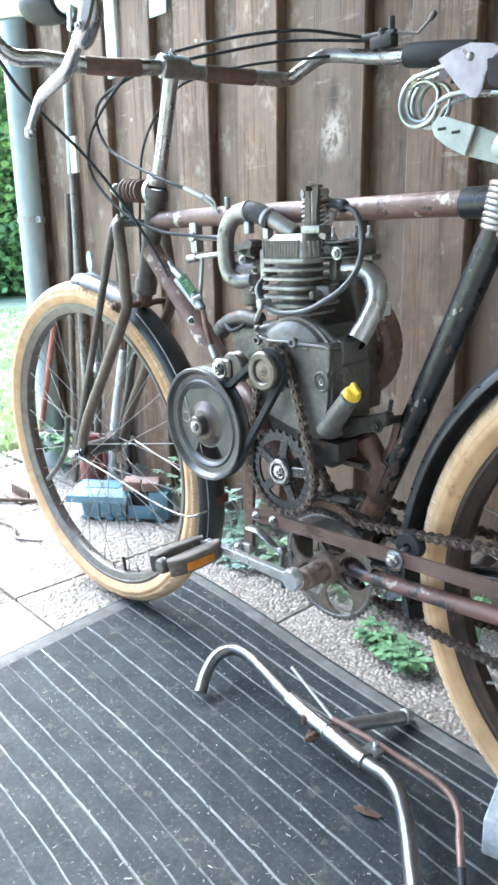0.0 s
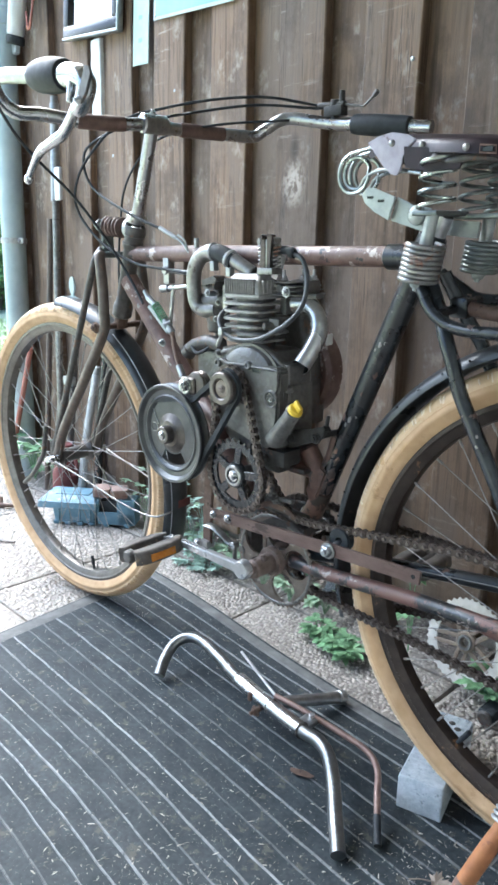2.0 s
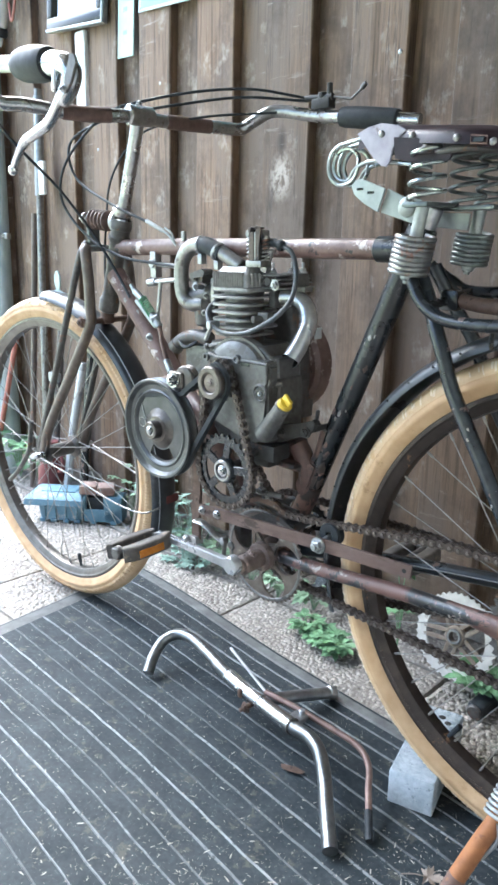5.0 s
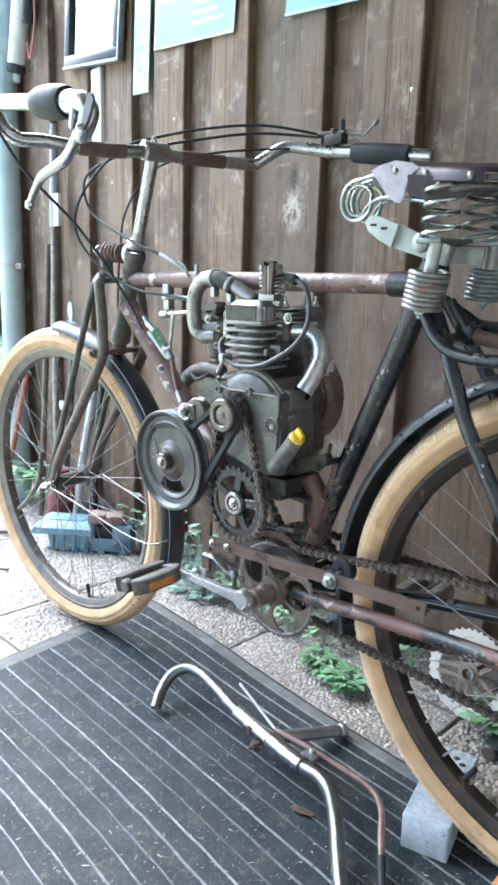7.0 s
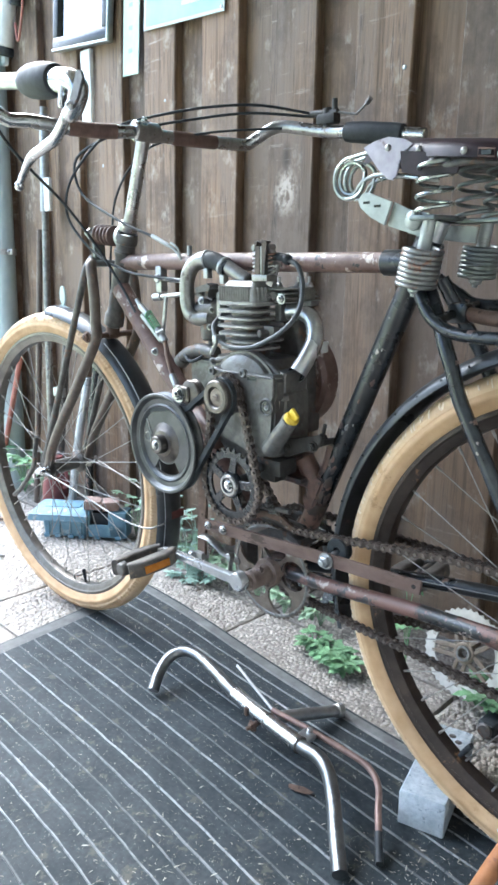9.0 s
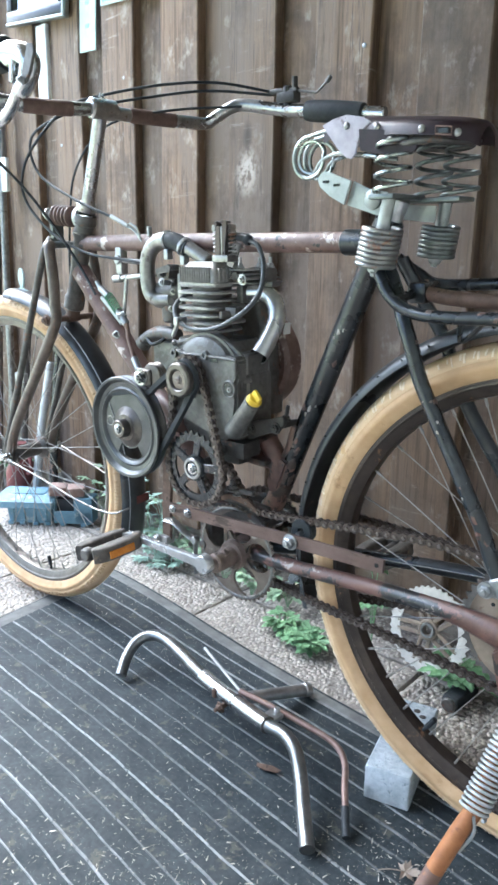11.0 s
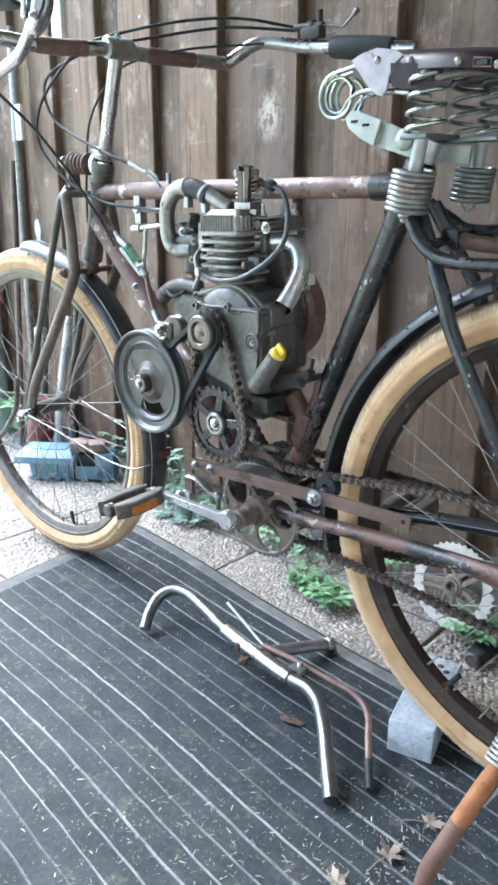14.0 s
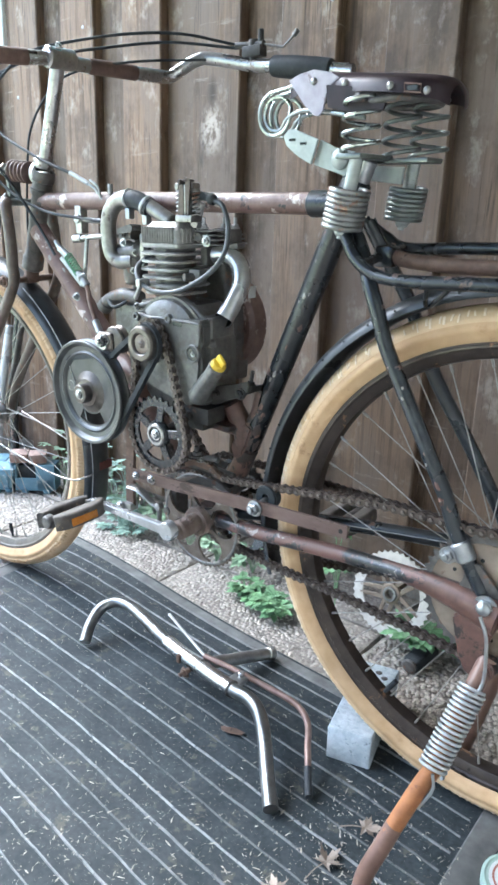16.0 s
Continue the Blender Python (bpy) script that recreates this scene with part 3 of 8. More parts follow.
def pebbles(regions):
    """Many rounded stones, half sunk, as one mesh."""
    vs, fs, n0 = [], [], 0
    seg = 7
    for x0, x1, y0, y1, size in regions:
        step = size * 0.86
        nx, ny = int((x1 - x0) / step), int((y1 - y0) / step)
        for i in range(nx):
            for j in range(ny):
                x, y = x0 + (i + 0.5 * (j % 2) + rng.uniform(-0.33, 0.33)) * step, y0 + (j + rng.uniform(-0.33, 0.33)) * step
                fx, fy = (x + 0.235) % 0.5, (y + 0.185) % 0.5
                if min(fx, fy) < 0.008 or max(fx, fy) > 0.492:
                    continue
                if y > 0.195 - 0.098 * (x + 0.574) / 1.17 - 0.75 and -0.53 < x < 0.62 and y < 0.17 - 0.098 * (x + 0.574) / 1.17:
                    continue
                s, q, t = size * rng.uniform(0.34, 0.68), rng.uniform(0.6, 1.0), rng.uniform(0, 6.3)
                h = s * rng.uniform(0.26, 0.48)
                ca, sa = math.cos(t), math.sin(t)
                for rr, zz in ((1.0, -0.25), (0.82, 0.55)):
                    for k in range(seg):
                        a = 2 * math.pi * k / seg
                        w = rr * rng.uniform(0.88, 1.1)
                        px, py = s * w * math.cos(a), s * q * w * math.sin(a)
                        vs.append((x + ca * px - sa * py, y + sa * px + ca * py, SLAB_TOP + h * zz))
                vs.append((x, y, SLAB_TOP + h))
                for k in range(seg):
                    m = (k + 1) % seg
                    fs.append((n0 + k, n0 + m, n0 + seg + m, n0 + seg + k))
                    fs.append((n0 + seg + k, n0 + seg + m, n0 + 2 * seg))
                n0 += 2 * seg + 1
    me = bpy.data.meshes.new("pebbles")
    me.from_pydata(vs, [], fs)
    me.materials.append(PEBBLE)
    me.shade_smooth()
    return me


gravel = placed("pebbles", pebbles([(-0.60, 0.95, -0.02, 0.52, 0.0115), (-1.92, -0.60, -0.55, 0.52, 0.0125), (-0.60, -0.45, -0.55, -0.02, 0.012), (0.62, 0.85, -0.45, -0.02, 0.012)]))
tagged(gravel, "grey and tan rounded pebbles set in the concrete slabs", "pebbles", kind="stuff")

# downpipe at the corner of the wall
downpipe = tagged(new("downpipe"), "pale grey zinc rain downpipe at the wall corner", "drainpipe")
PX, PY = -1.615, 0.385
part("pipe", rod((PX, PY, -0.03), (PX, PY, 2.6), 0.041, seg=32), PIPEGREY, downpipe)
for z in (0.862, 2.05):
    part("bracket", joined(lathe([(0.0415, -0.010), (0.0455, -0.010), (0.0455, 0.010), (0.0415, 0.010)], 32, pose(PX, PY, z), True), block((PX + 0.040, PY - 0.006, z - 0.010), (PX + 0.075, PY + 0.006, z + 0.010), 0.002), bolt((PX + 0.058, PY - 0.006, z), (0, -1, 0), 0.006, 0.006)), STEEL, downpipe, "clamped metal pipe bracket")
part("collar", lathe([(0.041, 0), (0.046, 0.004), (0.046, 0.05), (0.041, 0.055)], 32, pose(PX, PY, 1.55)), PIPEGREY, downpipe)


def leaf_cloud(name, n, place, size, material, seg=1):
    """Many small folded leaves as one mesh; place() gives a point and a leaning."""
    vs, fs = [], []
    for i in range(n):
        p, lean = place(i)
        s = size * rng.uniform(0.6, 1.3)
        d = Vector((rng.gauss(0, 1), rng.gauss(0, 1), rng.gauss(0, 0.7) + lean)).normalized()
        w = d.cross(Vector((rng.gauss(0, 1), rng.gauss(0, 1), rng.gauss(0, 1)))).normalized() * s * 0.36
        up = d.cross(w).normalized() * s * 0.12
        b = len(vs)
        p = Vector(p)
        for q in (p, p + d * s * 0.45 + w + up, p + d * s, p + d * s * 0.45 - w + up, p + d * s * 0.5):
            vs.append(tuple(q))
        fs += [(b, b + 1, b + 4), (b + 1, b + 2, b + 4), (b + 2, b + 3, b + 4), (b + 3, b, b + 4)]
    me = bpy.data.meshes.new(name)
    me.from_pydata(vs, [], fs)
    me.materials.append(material)
    me.shade_smooth()
    return me


def hedge_point(i):
    y = rng.uniform(0.0, 13.0)
    z = rng.uniform(0.0, 1.0) ** 0.9 * (4.6 + 0.5 * math.sin(y * 1.7) + 0.3 * math.sin(y * 4.1))
    x = -11.0 + rng.gauss(0, 0.30) - 0.12 * z + 0.35 * math.sin(y * 2.3 + z * 1.9) + 0.25 * math.sin(z * 4.0 + y)
    return (x, y, z), 0.3


hedge = tagged(new("hedge"), "tall dense green hedge of trees beyond the lawn", "hedge")
placed("leaves", leaf_cloud("hedge_leaves", 46000, hedge_point, 0.14, HEDGE), hedge)
for k in range(16):
    y = 0.2 + 0.82 * k + rng.uniform(-0.2, 0.2)
    part("stem", pipe([(-11.3, y, -0.05), (-11.25 + rng.uniform(-0.1, 0.1), y + 0.1, 0.9), (-11.2 + rng.uniform(-0.2, 0.2), y + rng.uniform(-0.3, 0.3), 2.3)], 0.03, 8, 4), ROOFING, hedge)
inner = part("inner_growth", joined(*[block((-12.3, -0.6 + 1.2 * k, -0.1), (-11.8, 0.7 + 1.2 * k, 3.4 + 0.4 * math.sin(k * 2.1)), 0.1, 2) for k in range(12)]), HEDGE, hedge)


def grass_point(i):
    x = -1.95 - rng.uniform(0, 1) ** 1.7 * 7.0
    return (x, rng.uniform(-0.2, 1.0) + 0.62 * rng.uniform(0.2, 1.0) * (-x - 1.0), -0.045), 3.0


grass = placed("grass_tufts", leaf_cloud("grass_tufts", 9000, grass_point, 0.05, BLADE))
tagged(grass, "short light green lawn grass along the paving", "grass", kind="stuff")


def weed(name, x, y, count, spread, size, material, label, height=0.05):
    """A low plant: stalks from one root, each with lobed leaflets."""
    thing = tagged(new(name), label, "weed")
    thing.matrix_world = pose(x, y, SLAB_TOP)
    vs, fs = [], []
    for i in range(count):
        a = 2 * math.pi * i / count + rng.uniform(-0.5, 0.5)
        rr, h = spread * rng.uniform(0.3, 1.0), height * rng.uniform(0.5, 1.2)
        tip = Vector((rr * math.cos(a), rr * math.sin(a), h))
        path = [(0, 0, 0), (tip.x * 0.4, tip.y * 0.4, h * 0.8), tuple(tip)]
        part("stalk", pipe(path, 0.0009, 5, 3), material, thing)
        for k in range(7):
            la = a + (k - 3) * 0.55 + rng.uniform(-0.15, 0.15)
            s = size * rng.uniform(0.7, 1.15) * (1.1 - 0.12 * abs(k - 3))
            d = Vector((math.cos(la), math.sin(la), rng.uniform(-0.35, 0.25))).normalized()
            w = Vector((-math.sin(la), math.cos(la), rng.uniform(-0.2, 0.2))) * s * 0.23
            b = len(vs)
            up = Vector((0, 0, s * 0.06))
            for q in (tip, tip + d * s * 0.3 + w * 0.8 + up, tip + d * s * 0.62 + w + up, tip + d * s, tip + d * s * 0.62 - w + up, tip + d * s * 0.3 - w * 0.8 + up, tip + d * s * 0.4, tip + d * s * 0.7):
                vs.append(tuple(q))
            fs += [(b, b + 1, b + 6), (b + 1, b + 2, b + 7, b + 6), (b + 2, b + 3, b + 7), (b + 3, b + 4, b + 7), (b + 4, b + 5, b + 6, b + 7), (b + 5, b, b + 6)]
    me = bpy.data.meshes.new("leaves")
    me.from_pydata(vs, [], fs)
    me.materials.append(material)
    me.shade_smooth()
    placed("leaves", me, thing)
    return thing


G1 = "green lobed weed growing from a paving joint by the wall"
G2 = "pale grey-green weed growing at the foot of the wall"
weed("weed", -0.040, 0.246, 12, 0.0288, 0.027, WEED, G1, 0.032)
weed("weed", -0.008, 0.240, 9, 0.0245, 0.0252, WEED, G1, 0.028)
weed("weed", 0.034, 0.228, 12, 0.0288, 0.0288, WEED, G1, 0.032)
weed("weed", 0.060, 0.222, 14, 0.0288, 0.0297, WEED, G1, 0.032)
weed("weed", 0.335, 0.300, 13, 0.044, 0.032, WEED, G1, 0.05)
weed("weed", 0.372, 0.325, 9, 0.036, 0.032, WEED, G1, 0.035)
weed("weed", 0.13, 0.345, 6, 0.03, 0.03, WEED, G1, 0.16)
for x, y, h in ((-0.50, 0.36, 0.09), (-0.42, 0.35, 0.07), (-0.30, 0.34, 0.08), (-0.20, 0.33, 0.07), (-0.10, 0.345, 0.05), (-0.62, 0.36, 0.12), (-0.80, 0.40, 0.17), (-0.88, 0.40, 0.14), (-0.72, 0.385, 0.10)):
    weed("weed", x, y, 10, 0.055, 0.030, PALEWEED, G2, h)
for x, y, h in ((-0.530, 0.300, 0.01), (-0.505, 0.312, 0.07), (-0.540, 0.318, 0.12), (-0.510, 0.325, 0.17), (-0.470, 0.310, 0.03), (-0.655, 0.318, 0.22), (-0.690, 0.325, 0.20), (-0.625, 0.330, 0.17)):
    weed("weed", x, y, 11, 0.040, 0.024, MISTWEED, "pale blue-green leafy weed growing along the wall", h)
weed("weed", -1.52, 0.37, 14, 0.09, 0.05, WEED, "light green leafy weed beside the downpipe", 0.16)
weed("weed", -1.42, 0.39, 10, 0.07, 0.05, WEED, "light green leafy weed beside the downpipe", 0.12)

# ---- the motorised bicycle ----
bike = tagged(new("bicycle"), "old rusty black bicycle with an engine built into its frame", "bicycle")
bike.matrix_world = pose(0, 0, 0.0054, 2.6)
R_OUT, TUBE, DEEP = 0.350, 0.0264, 0.0258


WALLTAN = surface("tan_tyre_wall", (0.43, 0.275, 0.135), (0.57, 0.395, 0.225), 35, (0.6, 0.8), 0, 0.25, spots=((0.35, 0.22, 0.11), 22, 0.57, 0.7), depth=0.0006, flecks=((0.25, 0.18, 0.11), 90, 0.68))
# lighter than the casing: the light on the raised bars, put into colour
PALECREAM = surface("pale_lit_tread", (0.70, 0.57, 0.40), (0.80, 0.69, 0.52), 60, (0.6, 0.8), 0, 0.2, depth=0.0004)


def tyre_mesh():
    """A balloon tyre: a round casing with a raised tread band, a groove and a tanner side wall."""
    prof = []
    for j in range(56):
        b = 2 * math.pi * (j + 0.5) / 56
        c = math.cos(b)
        r = 1.0 if c > 0.34 else 0.925 if c > 0.16 else 0.975 if c > -0.1 else 0.965
        prof.append((R_OUT - DEEP + r * DEEP * c, r * TUBE * math.sin(b) * (0.94 if c < -0.2 else 1.0)))
    bm = lathe(prof, 160, Y_AXIS, True)
    for f in bm.faces:
        f.material_index = 1 if f.calc_center_median().xz.length < R_OUT - DEEP + 0.26 * DEEP else 0
    return bm


def tread_mesh(n, fine, material, seed, low):
    """Ragged short raised bars along both shoulders of the tyre."""
    q = random.Random(seed)
    vs, fs = [], []
    for k in range(n):
        for side in (-1, 1):
            for d in (-0.0030, 0.0030):
                if q.random() < 0.14:
                    continue
                a = 2 * math.pi * (k + (0.5 if side > 0 else 0)) / n + (d + q.uniform(-0.0012, 0.0012)) / R_OUT
                lean = q.uniform(-0.0022, 0.0034)
                b0 = low + q.uniform(-6, 6)
                b1 = low + q.uniform(16, 30)
                hw = fine * q.uniform(0.6, 1.2)
                base = len(vs)
                for b in (b0, (b0 + b1) / 2, b1):
                    for w, h in ((-1, -0.0003), (-0.7, 0.0010), (0.7, 0.0010), (1, -0.0003)):
                        e = radians(b)
                        rr = R_OUT - DEEP + (DEEP + h * (1 if b == (b0 + b1) / 2 else 0.85)) * math.cos(e)
                        t = a + (w * hw + lean * (b - b0) / (b1 - b0)) / R_OUT
                        vs.append((rr * math.cos(t), side * (TUBE + h) * math.sin(e), rr * math.sin(t)))
                for u in range(2):
                    for w in range(3):
                        o = base + 4 * u + w
                        fs.append((o, o + 1, o + 5, o + 4))
    me = bpy.data.meshes.new("tread")
    me.from_pydata(vs, [], fs)
    me.materials.append(material)
    return me


SPOKEWIRE = surface("pale_spoke_wire", (0.24, 0.228, 0.21), (0.38, 0.365, 0.34), 60, (0.3, 0.5), 0.4, 0.1, depth=0.0002)


def ring_about_y(profile, seg=96):
    """Turns (radius, y) pairs round the y axis into a closed ring."""
    return lathe([(r, y) for r, y in profile], seg, Y_AXIS, True)


def build_wheel(at, rim_mat, hub_r, flange, label, low, tread):
    w = part("wheel", ring_about_y([(0.3135, -0.015), (0.316, -0.0170), (0.3135, -0.0180), (0.298, -0.0165), (low + 0.002, -0.010), (low, 0), (low + 0.002, 0.010), (0.298, 0.0165), (0.3135, 0.0180), (0.316, 0.0170), (0.3135, 0.015), (0.296, 0.008), (0.296, -0.008)]), rim_mat, bike, label, at=at)
    tyre = part("tyre", tyre_mesh(), CREAM, w, "cream balloon tyre with cut tread", 50)
    tyre.data.materials.append(WALLTAN)
    tagged(placed("tread", tread, tyre), kind="stuff")
    part("hub", turned([(0, -0.055), (0.010, -0.055), (0.010, -0.043), (flange, -0.041), (flange, -0.036), (hub_r, -0.030), (hub_r, 0.030), (flange, 0.036), (flange, 0.041), (0.010, 0.043), (0.010, 0.055), (0, 0.055)], (0, 0, 0), 32), DARKMETAL, w)
    for y in (-0.0188, 0.0188):
        part("bead", lathe([(0.2985, y * 0.90), (0.3010, y), (0.3040, y), (0.3055, y * 0.85), (0.3010, y * 0.70)], 96, Y_AXIS, True), rim_mat, w, "dark rim edge")
    spoke = None
    for k in range(36):
        a = 2 * math.pi * k / 36
        side = -1 if k % 2 else 1
        b = a + (0.62 if (k // 2) % 2 else -0.62)
        p = Vector((flange * 0.92 * math.cos(b), side * 0.0385, flange * 0.92 * math.sin(b)))
        q = Vector(((low + 0.002) * math.cos(a), side * 0.003, (low + 0.002) * math.sin(a)))
        if spoke is None:
            length = (q - p).length
            bm = joined(rod((0, 0, 0), (0, 0, length), 0.00082, seg=6), rod((0, 0, length - 0.013), (0, 0, length + 0.001), 0.0019, seg=6))
            ob = part("spoke", bm, SPOKEWIRE, w, at=along(p, q))
            spoke = ob.data
        else:
            placed("spoke", spoke, w, at=along(p, q))
    part("valve", joined(rod((0, 0, -0.290), (0, 0, -0.258), 0.003, seg=10), rod((0, 0, -0.276), (0, 0, -0.254), 0.0042, seg=10)), BLACKRUB, w, at=pose(0, 0, 0, 0, 12, 0))
    return w


RIMDARK = surface("dark_rusty_rim", (0.034, 0.027, 0.023), (0.075, 0.058, 0.048), 50, (0.25, 0.5), 0.4, 0.2, spots=((0.24, 0.135, 0.07), 22, 0.60, 0.8), depth=0.0004)
RIMGREY = surface("grey_rim", (0.115, 0.105, 0.092), (0.205, 0.192, 0.175), 40, (0.3, 0.5), 0.6, 0.15, spots=((0.16, 0.12, 0.09), 34, 0.64, 0.8), depth=0.0004)
FRONT_TURN = 2.0
rear_wheel = build_wheel(pose(0.58, 0, 0.35, 0, 20, 0), RIMDARK, 0.022, 0.036, "rear wheel with a dark rusty rim", 0.2850, tread_mesh(118, 0.0017, PALECREAM, 3, 40))
front_wheel = build_wheel(pose(-0.581, -0.0085, 0.35, 0, 0, FRONT_TURN) @ pose(0, 0, 0, 0, -22, 0), RIMGREY, 0.016, 0.026, "front wheel with a grey painted rim", 0.2850, tread_mesh(150, 0.0006, WALLTAN, 5, 48))


def fender(center, radius, a0, a1, width, turn=0.0, n=48):
    """A mudguard: a rolled arc over the tyre from angle a0 to a1 (degrees from the rear, upward)."""
    m = pose(*center, 0, 0, turn)
    path = [m @ Vector((radius * math.cos(radians(a0 + (a1 - a0) * k / n)), 0, radius * math.sin(radians(a0 + (a1 - a0) * k / n)))) for k in range(n + 1)]
    mid = m.translation
    sec = []
    for k in range(9):
        t = radians(-78 + 156 * k / 8)
        sec.append((width / 2 * math.sin(t) / math.sin(radians(78)), 0.016 * math.cos(t) - 0.012))
    sec = [(-width / 2 - 0.001, -0.014)] + sec + [(width / 2 + 0.001, -0.014)]
    inner = [(a * 0.965, b - 0.0014) for a, b in sec[::-1]]
    full = sec + inner
    bm = bmesh.new()
    rings = []
    for i, p in enumerate(path):
        out = (p - mid).normalized()
        ax = m.to_3x3() @ Vector((0, 1, 0))
        rings.append([bm.verts.new(p + ax * a + out * b) for a, b in full])
    c = len(full)
    for p, q in zip(rings, rings[1:]):
        for j in range(c):
            bm.faces.new((p[j], p[(j + 1) % c], q[(j + 1) % c], q[j]))
    bm.faces.new(rings[0])
    bm.faces.new(rings[-1][::-1])
    return bm


rear_guard = part("rear_mudguard", fender((0.58, 0, 0.35), 0.374, 18, 196, 0.060), FENDER, bike, "black enamelled mudguard with small rivet holes")
# small black domes give the shade of the guard's rivet holes; none are cut
for k in range(26):
    a = radians(24 + 6.6 * k)
    for side in (-1, 1):
        c = Vector((0.58, 0, 0.35)) + 0.3675 * Vector((math.cos(a), 0, math.sin(a))) + Vector((0, side * 0.0295, 0))
        out = Vector((0.25 * math.cos(a), side, 0.25 * math.sin(a)))
        part("rivet", lathe([(0.0016, 0), (0.0016, 0.0012), (0.0008, 0.0018), (0, 0.0018)], 8, along(c, c + out)), BLACKGLOSS, rear_guard)
PALETAB = surface("dull_pale_metal", (0.40, 0.42, 0.43), (0.55, 0.57, 0.58), 60, (0.45, 0.65), 0.3, 0.1)
front_guard = part("front_mudguard", fender((-0.581, -0.0085, 0.339), 0.3725, -22, 88, 0.056, FRONT_TURN), FENDER, bike, "black enamelled front mudguard with a worn edge")
part("crest", slabbed([(-0.032, -0.012), (0.032, -0.014), (0.022, -0.002), (0.006, 0.004)] + [(0.0112 * math.sin(radians(a)), 0.025 - 0.0200 * math.cos(radians(a))) for a in range(30, 331, 20)] + [(-0.006, 0.005), (-0.022, 0.002)], 0.004, pose(-0.540, -0.006, 0.712, 0, 0, 0), 0.001), SIGNWHITE, front_guard, "small oval grey metal tab on the mudguard tip")
pin = pose(-0.581, -0.0085, 0.339, 0, 0, FRONT_TURN)
part("pin_line", pipe([pin @ Vector((0.3727 * math.cos(radians(a)), -0.020, 0.3727 * math.sin(radians(a)))) for a in range(-16, 62, 6)], 0.0009, 6, 3), PALETAB, front_guard, "thin pale line along the mudguard")
part("reflector_band", block((0.3715, -0.006, -0.009), (0.3775, 0.026, 0.008), 0.002, 2, pin @ pose(0, 0, 0, 0, 3.2, 0)), DEEPRED, front_guard, "dark red reflector on the mudguard")
part("paint_spot", lathe([(0.0040, 0), (0.0036, 0.0008), (0, 0.0010)], 10, pin @ pose(0, 0, 0, 0, 6.4, 0) @ pose(0.3735, 0.004, 0, 0, 90, 0)), WHITEPAINT, front_guard, "white spot of paint")

REDRUST = surface("red_rust", (0.058, 0.032, 0.026), (0.185, 0.100, 0.078), 34, (0.30, 0.6), 0, 0.5, spots=((0.026, 0.022, 0.021), 22, 0.55, 0.6), depth=0.001, flecks=((0.27, 0.185, 0.155), 60, 0.66))
WORNSTEEL = surface("rubbed_steel", (0.10, 0.075, 0.065), (0.26, 0.23, 0.21), 60, (0.3, 0.5), 0.6, 0.3, stretch=(0.3, 1, 1), spots=((0.06, 0.035, 0.026), 30, 0.58, 0.7), depth=0.0006)
# frame
BB = Vector((0.092, 0, 0.306))
frame_part = part("frame", joined(
    pipe([(-0.318, 0, 0.805), (-0.1, 0, 0.806), (0.13, 0, 0.804), (0.318, 0, 0.803)], 0.0142, 16, 6)), RUSTPAINT, bike, "rusty frame with red oxide and chipped black paint")
part("down_tube", rod((-0.336, 0, 0.758), (0.07, 0, 0.325), 0.0182, seg=20), RUSTPAINT, frame_part, "rusty brown down tube")
part("seat_tube", rod((0.333, 0, 0.822), (0.165, 0, 0.44), 0.0165, seg=20), BLACKPAINT, frame_part, "black seat tube with chipped paint")
part("seat_tube_foot", rod((0.1648, 0, 0.4395), (0.105, 0, 0.31), 0.0165, seg=20), FOOTRUST, frame_part, "rusted lower seat tube")
part("head_tube", lathe([(0.016, 0), (0.0195, 0.003), (0.0195, 0.024), (0.0165, 0.030), (0.0160, 0.075), (0.0165, 0.140), (0.0205, 0.146), (0.0205, 0.152), (0.018, 0.154), (0.018, 0.166), (0.0205, 0.168), (0.0205, 0.176), (0.0185, 0.186)], 28, along((-0.367, 0, 0.682), (-0.301, 0, 0.864))), DARKMETAL, frame_part, "dark head tube with rusty lugs")
part("seat_lug", joined(rod((0.268, 0, 0.803), (0.322, 0, 0.803), 0.0172, seg=20), rod((0.338, 0, 0.832), (0.318, 0, 0.787), 0.0195, seg=20)), BLACKPAINT, frame_part, "black seat lug")
part("bottom_bracket", turned([(0.012, -0.05), (0.024, -0.05), (0.0255, -0.046), (0.0255, 0.046), (0.024, 0.05), (0.012, 0.05)], BB, 32), CRUST, frame_part, "rusty bottom bracket shell")
